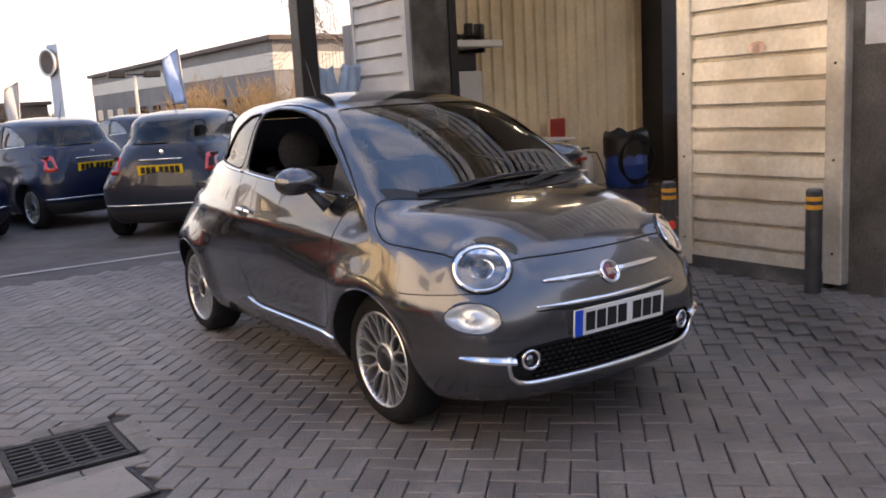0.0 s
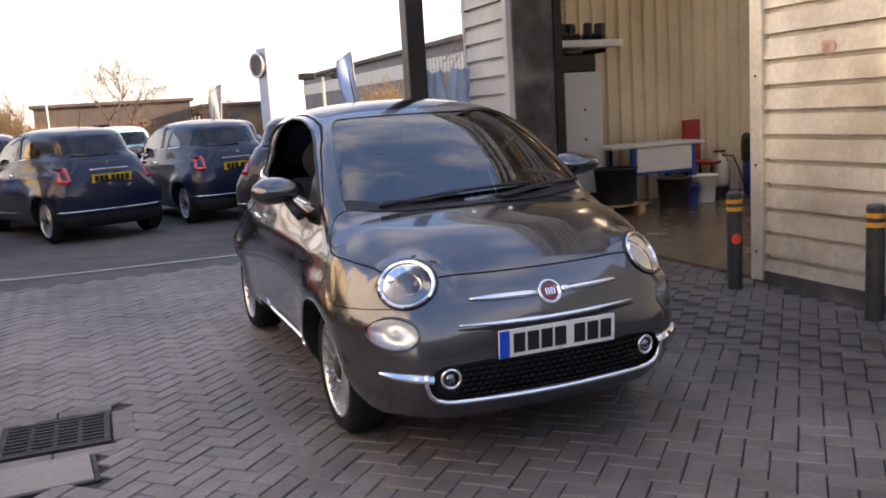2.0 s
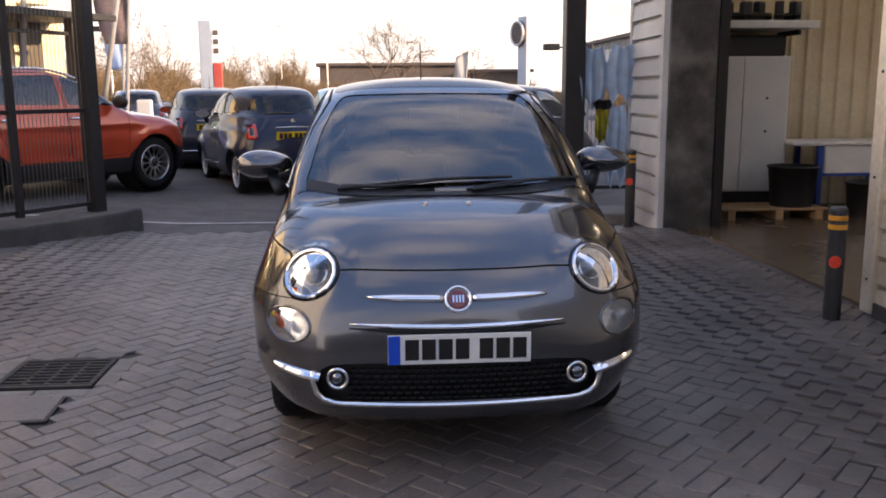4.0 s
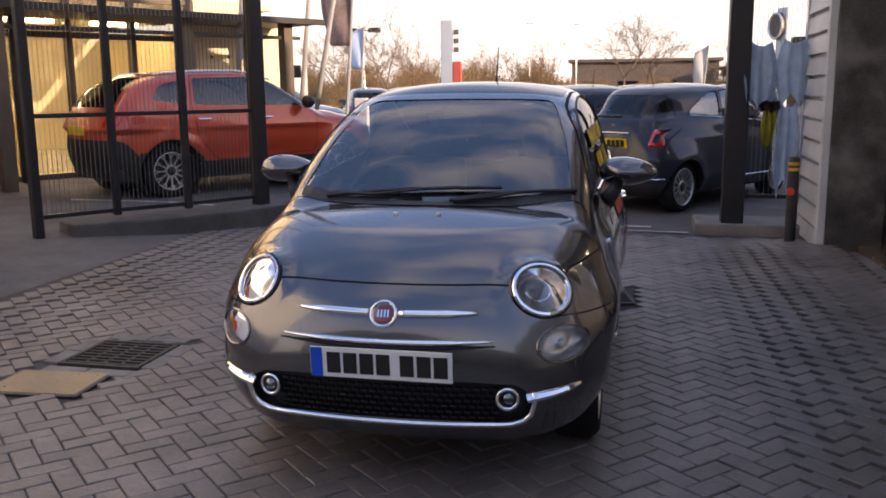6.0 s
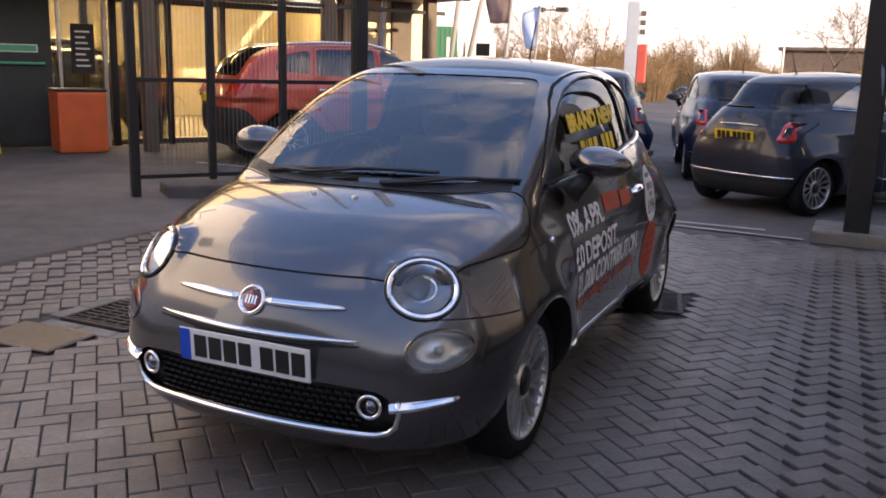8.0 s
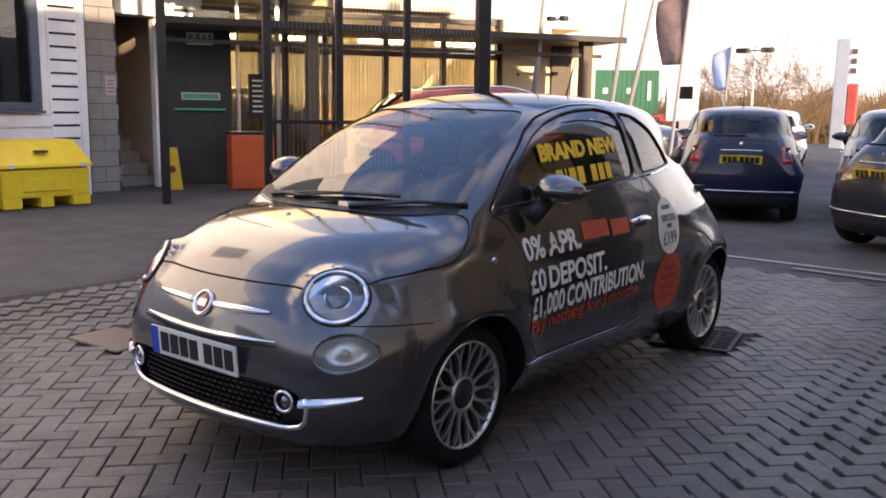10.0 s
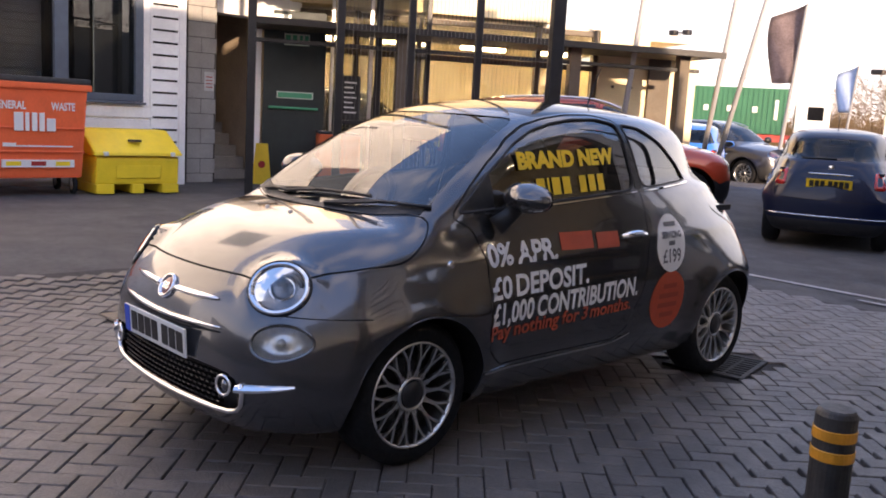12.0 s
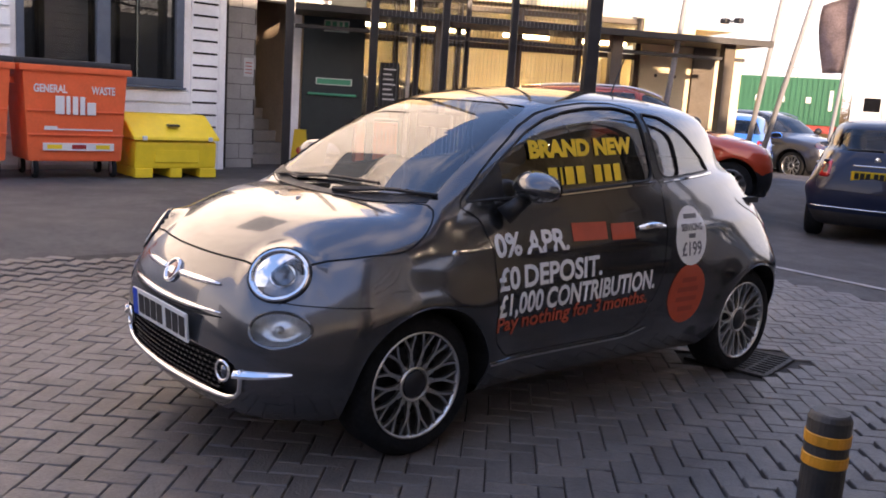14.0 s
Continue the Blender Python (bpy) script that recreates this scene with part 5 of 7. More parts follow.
for i, x in enumerate((3.35, 3.5, 3.68, 3.82, 3.98, 4.14)):
    boot(x, 5.62 + 0.05 * (i % 2), 2.101, 20 + 35 * i)


def hung_cloth(name, material, label, x, y, z, w, h, ax=(1, 0), seed=0):
    """A cloth hung by its top edge, with folds, narrowing to points below."""
    bm = bmesh.new()
    n, m = 14, 16
    rows = []
    for j in range(m + 1):
        v = j / m
        row = []
        for i in range(n + 1):
            u = i / n - 0.5
            width = w * (0.55 + 0.5 * math.sin(min(1.0, v * 1.6) * 1.5)) * (1 - 0.35 * v * v)
            sag = 0.10 * h * math.sin((u + 0.5) * math.pi) * (1 - v) * -0.6
            o = 0.035 * math.sin(u * 16 + seed) * (0.3 + v) + 0.02 * math.sin(v * 7 + seed * 2)
            zz = z - v * h * (1 - 0.22 * abs(math.sin(u * 5 + seed))) + sag
            row.append(bm.verts.new((x + ax[0] * u * width - ax[1] * o, y + ax[1] * u * width + ax[0] * o, zz)))
        rows.append(row)
    for a, b in zip(rows, rows[1:]):
        for i in range(n):
            bm.faces.new((a[i], a[i + 1], b[i + 1], b[i]))
    r = bmesh.ops.solidify(bm, geom=bm.faces[:], thickness=0.006)
    return tagged(part(name, bm, material, smooth=True), label, "cloth")


hung_cloth("hanging_cloth", "green_cloth", "green cleaning cloth hung beside the cupboard", 3.10, 5.44, 1.35, 0.26, 0.5, seed=1)
hung_cloth("hanging_cloth", "blue_cloth", "blue cleaning cloth hung beside the cupboard", 3.05, 5.42, 0.95, 0.20, 0.45, seed=3)
table = empty("work_table", pose(4.75, 5.62, 0), label="pale work table with blue legs in the bay", category="table")
part("top", box((-0.68, -0.32, 0.80), (0.68, 0.30, 0.84), 0.01), "white_board", table)
part("apron", box((-0.30, -0.29, 0.50), (0.50, -0.26, 0.80), 0.02, 2), "white_plastic", table)
for x in (-0.35, 0.52):
    for y in (-0.27, 0.25):
        part("leg", box((x - 0.03, y - 0.03, 0.076), (x + 0.03, y + 0.03, 0.80), 0.006), "blue_plastic", table)
part("stretcher", box((-0.35, -0.285, 0.47), (0.52, -0.255, 0.51)), "blue_plastic", table)
chair = empty("plastic_chair", pose(5.80, 5.80, 0.076, 0, 0, 25), label="red plastic chair behind the work table", category="chair")
part("seat", box((-0.22, -0.22, 0.42), (0.22, 0.2, 0.46), 0.015, 2), "red_plastic", chair)
part("backrest", box((-0.22, 0.17, 0.46), (0.22, 0.21, 1.0), 0.015, 2), "red_plastic", chair)
for x in (-0.19, 0.19):
    for y in (-0.19, 0.17):
        part("leg", tube([(x, y, 0.0), (x, y, 0.43)], 0.016, 8), "dark_steel", chair)


def bucket(name, x, y, z, r0, r1, h, material, label):
    b = empty(name, pose(x, y, z), label=label, category="bucket")
    part("pail", lathe([(r0, 0), (r1, h), (r1 + 0.012, h), (r1 + 0.012, h - 0.02), (r1 - 0.004, h - 0.02), (r0 - 0.005, 0.01), (0.002, 0.01)], 24, caps=False), material, b, smooth=True)
    part("handle", tube([(r1 * math.cos(a), 0.02, h - 0.02 - 0.10 * math.sin(a)) for a in np.linspace(0, math.pi, 14)], 0.005, 6), "dark_steel", b)
    return b


bucket("white_bucket", 5.35, 5.25, 0.076, 0.13, 0.16, 0.34, "white_plastic", "white plastic bucket on the bay floor")
bucket("black_bucket", 4.02, 5.15, 0.19, 0.21, 0.25, 0.42, "black_plastic", "large black bucket on a pallet")
bucket("black_bucket", 4.80, 5.10, 0.076, 0.17, 0.20, 0.36, "black_plastic", "black bucket beneath the work table")
bucket("blue_bucket", 5.05, 5.14, 0.076, 0.10, 0.13, 0.25, "blue_plastic", "small blue bucket beneath the work table")
pal = empty("pallet", pose(3.75, 5.18, 0.065), label="low wooden pallet in the bay", category="pallet")
for i in range(4):
    part("board", box((-0.55, -0.28 + i * 0.145, 0.105), (0.55, -0.17 + i * 0.145, 0.125), 0.003), "wood", pal)
for x in (-0.5, 0.0, 0.42):
    part("bearer", box((x, -0.28, 0.0), (x + 0.08, 0.27, 0.105), 0.004), "wood", pal)
gas = empty("pressure_sprayer", pose(5.95, 5.7, 0.076), label="white pressure sprayer bottle with a pump handle", category="sprayer")
part("tank", lathe([(0.10, 0.12), (0.115, 0.15), (0.115, 0.40), (0.09, 0.47), (0.03, 0.50), (0.03, 0.54)], 20), "white_plastic", gas, smooth=True)
part("base", lathe([(0.12, 0.0), (0.12, 0.12)], 20), "alloy_dark", gas)
part("handle", tube([(-0.09, 0, 0.57), (0.09, 0, 0.57)], 0.014, 8), "black_plastic", gas)
part("hose", tube([(0.03, 0, 0.52), (0.18, -0.05, 0.5), (0.28, -0.06, 0.3), (0.34, -0.1, 0.02)], 0.010, 6), "black_plastic", gas)
drum = empty("plastic_drum", pose(6.5, 5.45, 0.076), label="blue plastic drum with a dark bin liner", category="drum")
part("barrel", lathe([(0.26, 0), (0.29, 0.04), (0.29, 0.3), (0.30, 0.32), (0.29, 0.34), (0.29, 0.62), (0.27, 0.66), (0.25, 0.66)], 28), "blue_plastic", drum, smooth=True)
bm = lathe([(0.31, 0.45), (0.315, 0.68), (0.30, 0.76), (0.25, 0.70), (0.02, 0.62)], 28, caps=False)
for v in bm.verts:
    v.co.z += 0.06 * noise.noise(v.co * 9) + 0.08 * v.co.x
part("liner", bm, "black_plastic", drum, smooth=True)
for k in range(3):
    part("hose_loop", tube([(-0.10 - 0.03 * k + (0.30 + 0.02 * k) * math.cos(a), -0.31 - 0.02 * k, 0.40 + (0.34 - 0.03 * k) * math.sin(a)) for a in np.linspace(0, 2 * math.pi, 28, endpoint=False)], 0.013, 6, True), "rubber", drum, "coiled dark hose", smooth=True)
# ---- bollards ----
M["bollard"] = mat("black_bollard", (0.02, 0.02, 0.021), 0.5, 0, 0.3, 10, 0.2, 60, dirt=(0.10, 0.09, 0.08), dirt_amount=0.3, dirt_scale=5)
M["amber"] = mat("amber_tape", (0.6, 0.26, 0.02), 0.4, 0, 0.15, 20)
M["bollard_top"] = mat("worn_bollard_cap", (0.10, 0.098, 0.095), 0.7, 0, 0.3, 20, 0.3, 80)
M["red_reflector"] = mat("red_reflector", (0.75, 0.06, 0.03), 0.3, 0, 0.05, 20)


def bollard(x, y, h, reflector):
    b = empty("bollard", pose(x, y, 0), label="black bollard with two amber reflective bands", category="bollard", group="bollards by the bay")
    part("shaft", lathe([(0.050, -0.02), (0.050, h - 0.012), (0.046, h - 0.003), (0.043, h)], 28), "bollard", b, smooth=False)
    part("cap", lathe([(0.0435, h), (0.041, h + 0.004), (0.001, h + 0.005)], 28, caps=False), "bollard_top", b)
    for z in (h - 0.072, h - 0.124):
        part("band", lathe([(0.0505, z), (0.0525, z + 0.002), (0.0525, z + 0.026), (0.0505, z + 0.028)], 28, caps=False), "amber", b, "amber reflective band")
    if reflector:
        part("reflector", lathe([(0.036, 0.0), (0.034, -0.006), (0.001, -0.007)], 18, "y", (-0.015, -0.050, h - 0.31)), "red_reflector", b, "round red reflector", m=pose(0, 0, 0, 0, 0, -12))
    return b


bollard(2.391, -0.083, 0.735, False)
bollard(2.35, 1.047, 0.735, True)
bollard(2.24, 4.95, 0.80, True)

# ---- west building ----
GW = 0.15
WX = -8.9
block("wall_west_lower", (WX - 0.3, -9.0, 0), (WX, 3.78, 1.29), "white_clad", "white cladding below the window")
block("wall_west_left", (WX - 0.3, -9.0, 1.29), (WX, 1.0, 9.6), "white_clad", "white cladding wall")
block("wall_west_right", (WX - 0.3, 3.19, 1.29), (WX, 3.78, 9.6), "white_clad", "white cladding wall beside the window")
block("wall_west_top", (WX - 0.3, 1.0, 3.1), (WX, 3.19, 9.6), "white_clad", "white cladding wall above the window")
tagged(part("cladding_low", shiplap(-9.0, 3.30, GW + 0.05, 1.24, WX + 0.02, 0.178, 0.022, 1), "white_clad"), "white lapped cladding boards under the window", "cladding", kind="structure")
slotted = tagged(part("cladding_right", box((WX + 0.001, 3.302, GW), (WX + 0.035, 3.72, 9.4)), "white_clad"), "white slotted cladding beside the window", "cladding", kind="structure")
for k in range(18):
    z = 0.39 + 0.174 * k
    part("slot", box((WX + 0.03, 3.33, z), (WX + 0.0365, 3.70, z + 0.028)), "seam", slotted)
    part("slot_lip", box((WX + 0.034, 3.33, z + 0.030), (WX + 0.055, 3.715, z + 0.040)), "white_clad", slotted)
tagged(part("cladding_left", shiplap(-9.0, 0.92, 1.0, 9.4, WX + 0.02, 0.235, 0.03, 1), "white_clad"), "white louvred cladding", "cladding", kind="structure")
block("cladding_corner", (WX - 0.1, 3.722, GW - 0.1), (WX + 0.06, 3.82, 9.6), "white_clad", "white corner trim of the cladding", "trim", 0.006)
M["frame_blue"] = mat("blue_grey_frame", (0.10, 0.125, 0.16), 0.45, 0.2, 0.1, 8)
M["window_glass"] = glass("window_glass", (0.25, 0.27, 0.27), ior=2.0)
# Near-black backing for the window: an unlit room's shade as colour.
M["room_shade"] = mat("room_shade", (0.03, 0.028, 0.025), 0.9, 0, 0.2, 2)
win = tagged(empty("window_1"), "dark double window in a blue-grey frame", "window", kind="structure")
for lo, hi in (((WX - 0.06, 1.0, 1.30), (WX + 0.05, 3.19, 1.40)), ((WX - 0.06, 1.0, 3.0), (WX + 0.05, 3.19, 3.1)), ((WX - 0.06, 1.0, 1.4), (WX + 0.05, 1.09, 3.0)),
               ((WX - 0.06, 3.075, 1.4), (WX + 0.05, 3.19, 3.0)), ((WX - 0.06, 1.985, 1.4), (WX + 0.05, 2.165, 3.0))):
    part("frame", box(lo, hi, 0.008), "frame_blue", win)
part("sill", box((WX - 0.02, 0.98, 1.265), (WX + 0.10, 3.21, 1.298), 0.006), "frame_blue", win)
for y0, y1 in ((1.09, 1.985), (2.165, 3.075)):
    o = part("pane", box((WX - 0.02, y0, 1.4), (WX - 0.012, y1, 3.0)), "window_glass", win)
    o.visible_shadow = False
block("room_back", (WX - 2.4, 0.6, 0.0), (WX - 2.3, 3.4, 3.4), "room_shade", "near-black backing behind the window, room shade in its colour")
block("vent_upper", (WX + 0.0, 0.2, 6.4), (WX + 0.05, 1.7, 8.2), "frame_blue", "grey louvred vent high on the wall", "vent")

# stair entrance
def blockwork(name, x0, x1, y0, y1, z0, z1, label):
    w = tagged(part(name, box((x0, y0, z0), (x1 - 0.006, y1 - 0.006, z1)), "joint"), label, "wall", kind="structure")
    n = int((z1 - z0) / 0.225)
    for i in range(n):
        zz = z0 + i * 0.225
        off = 0.22 if i % 2 else 0.0
        y = y0 - off
        while y < y1:
            a, b = max(y, y0), min(y + 0.44, y1)
            if b - a > 0.03:
                part("block", box((x1 - 0.02, a + 0.003, zz + 0.004), (x1, b - 0.003, zz + 0.221), 0.004), "block", w)
            y += 0.44
    return w


M["stair_wall"] = mat("warm_stair_wall", (0.52, 0.41, 0.30), 0.8, 0, 0.12, 2)
blockwork("pier_west", -9.5, -9.15, 4.0, 4.47, GW - 0.1, 4.4, "grey painted blockwork pier by the stairs")
block("wall_stair_back", (-11.6, 3.6, 0), (-11.4, 6.2, 6), "stair_wall", "blockwork wall of the stairwell")
block("wall_stair_side", (-11.4, 3.5, 0), (-9.3, 3.98, 6), "block", "blockwork side wall of the stairwell")
block("wall_stair_right", (-11.4, 5.44, 0), (-9.45, 5.56, 3.1), "stair_wall", "blockwork side wall of the stairwell")
block("wall_stair_over", (-9.6, 3.78, 2.7), (-9.2, 6.0, 9.6), "white_clad", "white wall over the stair entrance")
block("ceiling_stair", (-11.4, 3.78, 3.1), (-9.6, 6.2, 3.2), "block", "stairwell ceiling", "ceiling")
stairs = tagged(empty("stairs"), "dim concrete stairs rising inside the entrance", "stairs", kind="structure")
for i in range(9):
    part("step", box((-9.9 - i * 0.24, 4.46, 0.1), (-9.66 - i * 0.24, 5.4, 0.30 + 0.18 * i), 0.008), "block", stairs)
rail = tagged(part("handrail", tube([(-9.55, 4.50, 1.15), (-9.75, 4.50, 1.2), (-11.2, 4.50, 2.35)], 0.028, 10), "dark_steel"), "dark handrail beside the stairs", "handrail", kind="structure")
nt = tagged(part("paper_notice", box((-9.148, 4.27, 1.52), (-9.143, 4.43, 1.80)), "paper"), "small pale notice fixed to the blockwork pier", "notice")
for k in range(4):
    part("text_bar", box((-9.142, 4.29, 1.57 + 0.05 * k), (-9.140, 4.40, 1.583 + 0.05 * k)), "red_plastic", nt)
# wet floor sign
M["sign_yellow"] = mat("yellow_plastic", (0.92, 0.66, 0.03), 0.45, 0, 0.06, 6)
ws_sign = empty("wet_floor_sign", pose(-8.75, 5.05, GW, 0, 0, 60), label="yellow folding wet-floor sign by the door", category="sign")
for s in (1, -1):
    bm = bmesh.new()
    v = [bm.verts.new(p) for p in ((-0.15, s * 0.14, 0), (0.15, s * 0.14, 0), (0.09, s * 0.015, 0.62), (-0.09, s * 0.015, 0.62))]
    bm.faces.new(v)
    bmesh.ops.solidify(bm, geom=bm.faces[:], thickness=0.012)
    part("panel", bm, "sign_yellow", ws_sign)
part("warning_mark", lathe([(0.055, -0.004), (0.055, 0.0), (0.001, 0.001)], 16, "y", (0, -0.098, 0.30)), "red_plastic", ws_sign, "round red mark", m=pose(0, 0, 0))
# green exit door, standing open
M["door_green"] = mat("dark_green_door", (0.016, 0.026, 0.026), 0.5, 0, 0.15, 4, dirt=(0.03, 0.035, 0.035))
M["sign_green"] = mat("safety_green", (0.06, 0.36, 0.2), 0.5, 0, 0.05, 10)
M["sign_white"] = mat("sign_white", (0.6, 0.68, 0.6), 0.5, 0, 0.05, 10)
dr = tagged(empty("door_1", pose(-9.28, 5.36, GW, 0, 0, 56.5)), "dark green steel door with green safety signs, standing open", "door", kind="structure")
part("leaf", box((0.0, 0.0, 0.02), (0.98, 0.05, 2.70), 0.006), "door_green", dr)
part("exit_sign", box((0.32, -0.012, 2.17), (0.72, 0.0, 2.35), 0.003), "sign_white", dr, "white and green running-figure exit sign reduced to blocks")
for x0, x1 in ((0.34, 0.42), (0.45, 0.52), (0.56, 0.61), (0.64, 0.70)):
    part("exit_mark", box((x0, -0.015, 2.19), (x1, -0.012, 2.33)), "sign_green", dr)
part("push_sign", box((0.22, -0.012, 1.33), (0.80, 0.0, 1.44), 0.003), "sign_white", dr, "green push-bar notice")
part("push_mark", box((0.24, -0.015, 1.345), (0.78, -0.012, 1.425)), "sign_green", dr)
part("push_bar", tube([(0.10, -0.05, 1.18), (0.88, -0.05, 1.18)], 0.02, 8), "sign_green", dr, "green push bar")
part("closer", box((0.12, -0.05, 2.58), (0.42, 0.0, 2.64), 0.006), "alloy", dr, "silver door closer")
block("door_frame", (-9.42, 5.18, 0.1), (-9.30, 5.34, 2.75), "white_clad", "pale door frame post", "door frame", 0.006)

# wheelie bins
M["bin_orange"] = mat("orange_red_bin", (0.90, 0.15, 0.045), 0.5, 0, 0.08, 3, dirt=(0.35, 0.07, 0.03), dirt_amount=0.3)
M["bin_lid"] = mat("dark_bin_lid", (0.03, 0.032, 0.035), 0.6, 0, 0.2, 6)
M["white_ink"] = mat("white_ink", (0.75, 0.74, 0.72), 0.55, 0, 0.0)


def wheelie_bin(y, lettered):
    b = empty("waste_bin", pose(-7.68, y, GW), label="orange-red four-wheeled waste bin with a dark lid", category="bin", group="bins by the wall")
    bm = bmesh.new()
    add_box(bm, (-0.78, -0.58, 0.16), (0.0, 0.58, 1.0), 0.03, 2)
    for v in bm.verts:
        k = 0.90 + 0.10 * (v.co.z - 0.16) / 0.84
        v.co.y *= k
        v.co.x = -0.39 + (v.co.x + 0.39) * (0.90 + 0.10 * (v.co.z - 0.16) / 0.84)
    part("tub", bm, "bin_orange", b, smooth=False)
    part("rim", box((-0.82, -0.62, 0.985), (0.035, 0.62, 1.045), 0.015, 2), "bin_orange", b)
    lid = bmesh.new()
    add_box(lid, (-0.83, -0.61, 1.046), (0.02, 0.61, 1.10), 0.02, 2)
    part("lid", lid, "bin_lid", b, "dark plastic lid")
    for yy in (-0.44, 0.44):
        for xx in (-0.65, -0.10):
            cst = part("castor", lathe([(0.085, -0.022), (0.09, 0.0), (0.085, 0.022)], 20, "y", (xx, yy, 0.09)), "rubber", b)
            part("fork", box((xx - 0.03, yy - 0.035, 0.09), (xx + 0.03, yy + 0.035, 0.19), 0.006), "alloy", cst)
            part("hub", lathe([(0.05, -0.026), (0.05, 0.026)], 14, "y", (xx, yy, 0.09)), "alloy", cst)
    for yy in (-0.64, 0.60):
        part("lifting_arm", box((-0.45, yy, 0.86), (-0.30, yy + 0.05, 0.92), 0.01), "bin_orange", b)
    for zz in (0.40, 0.62):
        part("rib", box((-0.012, -0.54, zz), (0.006, 0.54, zz + 0.02), 0.006), "bin_orange", b)
    if lettered:
        put = lambda u, v: Vector((0.008, u, v))
        for words, y0, w in (("GENERAL", -0.47, 0.36), ("WASTE", 0.16, 0.27)):
            me = text_mesh(words, 0.10, "white_ink", width=w, bold=0.003, depth=0.0)
            part("lettering", wrapped(me, lambda u, v, a=y0: Vector((0.010, a + u, 0.80 + v))), None, b, "white letters")
        for y0, w, h in ((-0.24, 0.10, 0.17), (-0.12, 0.045, 0.17), (-0.05, 0.06, 0.17), (0.03, 0.06, 0.17), (0.11, 0.10, 0.12)):
            part("logo_shape", box((0.004, y0, 0.60), (0.012, y0 + w, 0.60 + h), 0.004), "white_ink", b, "white logo shape")
        part("white_stripe", box((0.0, -0.36, 0.455), (0.010, 0.40, 0.468)), "white_ink", b)
        part("white_stripe", box((0.0, -0.36, 0.468), (0.010, -0.22, 0.49)), "white_ink", b)
        part("hazard_strip", box((-0.03, -0.37, 0.265), (0.004, 0.42, 0.335)), "white_ink", b, "hazard sticker strip")
        for k in range(3):
            part("hazard_mark", box((-0.03, -0.33 + 0.27 * k, 0.28), (0.006, -0.17 + 0.27 * k, 0.32)), "red_plastic" if k == 1 else "sign_yellow", b)
    b.scale = (1.0, 1.04, 1.27)
    return b


wheelie_bin(1.36, True)
wheelie_bin(0.03, False)

# grit bin
grit = empty("grit_bin", pose(-7.72, 2.62, GW), label="yellow moulded plastic grit bin with a sloping lid", category="grit bin")
grit.scale = (1.0, 0.88, 0.95)
def extruded(prof, y0, y1, bevel=0.02):
    bm = bmesh.new()
    a = [bm.verts.new((x, y0, z)) for x, z in prof]
    b = [bm.verts.new((x, y1, z)) for x, z in prof]
    n = len(prof)
    for i in range(n):
        bm.faces.new((a[i], a[(i + 1) % n], b[(i + 1) % n], b[i]))
    bm.faces.new(a[::-1]), bm.faces.new(b)
    bmesh.ops.recalc_face_normals(bm, faces=bm.faces)
    if bevel:
        bmesh.ops.bevel(bm, geom=bm.edges[:], offset=bevel, segments=2, affect="EDGES", profile=0.6)
    return bm


part("tub", extruded([(-0.72, 0.12), (0.0, 0.12), (0.02, 0.48), (-0.05, 0.50), (-0.74, 0.50)], -0.62, 0.62, 0.03), "sign_yellow", grit)
part("lid", extruded([(-0.74, 0.505), (0.06, 0.505), (0.05, 0.55), (-0.42, 0.84), (-0.74, 0.84)], -0.66, 0.66, 0.04), "sign_yellow", grit, "sloping yellow lid")
for y0, y1 in ((-0.62, -0.36), (-0.10, 0.08), (0.36, 0.62)):
    part("foot", box((-0.70, y0, 0.0), (0.015, y1, 0.125), 0.015, 2), "sign_yellow", grit)
part("recess", box((0.0, -0.34, 0.20), (0.022, 0.34, 0.38), 0.01), "sign_yellow", grit)
for y in (-0.5, 0.5):
    part("catch", box((0.03, y - 0.035, 0.50), (0.075, y + 0.035, 0.56), 0.01), "white_plastic", grit, "pale lid catch")
part("grip", box((-0.16, -0.09, 0.685), (-0.08, 0.09, 0.715), 0.008), "pier", grit)

# ---- fence and posts ----
def post(x, y, w, z0, z1, label="dark painted square steel post"):
    return tagged(part("fence_post", box((-w / 2, -w / 2, 0), (w / 2, w / 2, z1 - z0), 0.008), "dark_steel", m=pose(x, y, z0, 0, 0, 60 if x < 0 else 0)), label, "post", group="steel posts")


POSTS = [(-3.14, 5.25, 0.14, 0.22), (-3.62, 4.55, 0.07, 0.27), (-4.08, 4.00, 0.07, 0.27), (-4.50, 3.38, 0.085, 0.13)]
for x, y, w, z in POSTS:
    post(x, y, w, z, 5.2)
post(-7.1, 3.86, 0.11, ground_z(-7.1), 5.2)
post(1.78, 5.62, 0.21, 0.09, 5.4, "thick dark painted steel column on a kerb")


def bar_panel(a, b, z0, z1, rails, name="railing", label="dark steel railing panel of thin upright bars"):
    """Thin upright bars with cross rails between two places."""
    a, b = Vector((*a, 0)), Vector((*b, 0))
    d = b - a
    p = empty(name, Matrix.Translation((a.x, a.y, 0)) @ pose(0, 0, 0, 0, 0, math.degrees(math.atan2(d.y, d.x))), label=label, category="railing", group="railing panels")
    n = int(d.length / 0.042)
    me = mesh_of(box((-0.002, -0.002, z0), (0.002, 0.002, z1)), "bar")
    me.materials.append(M["bar_grey"])
    for i in range(1, n):
        part("bar", me, None, p, m=pose(d.length * i / n, 0, 0))
    for z in rails:
        part("rail", box((0.0, -0.018, z - 0.02), (d.length, 0.018, z + 0.02), 0.004), "dark_steel", p)
    return p


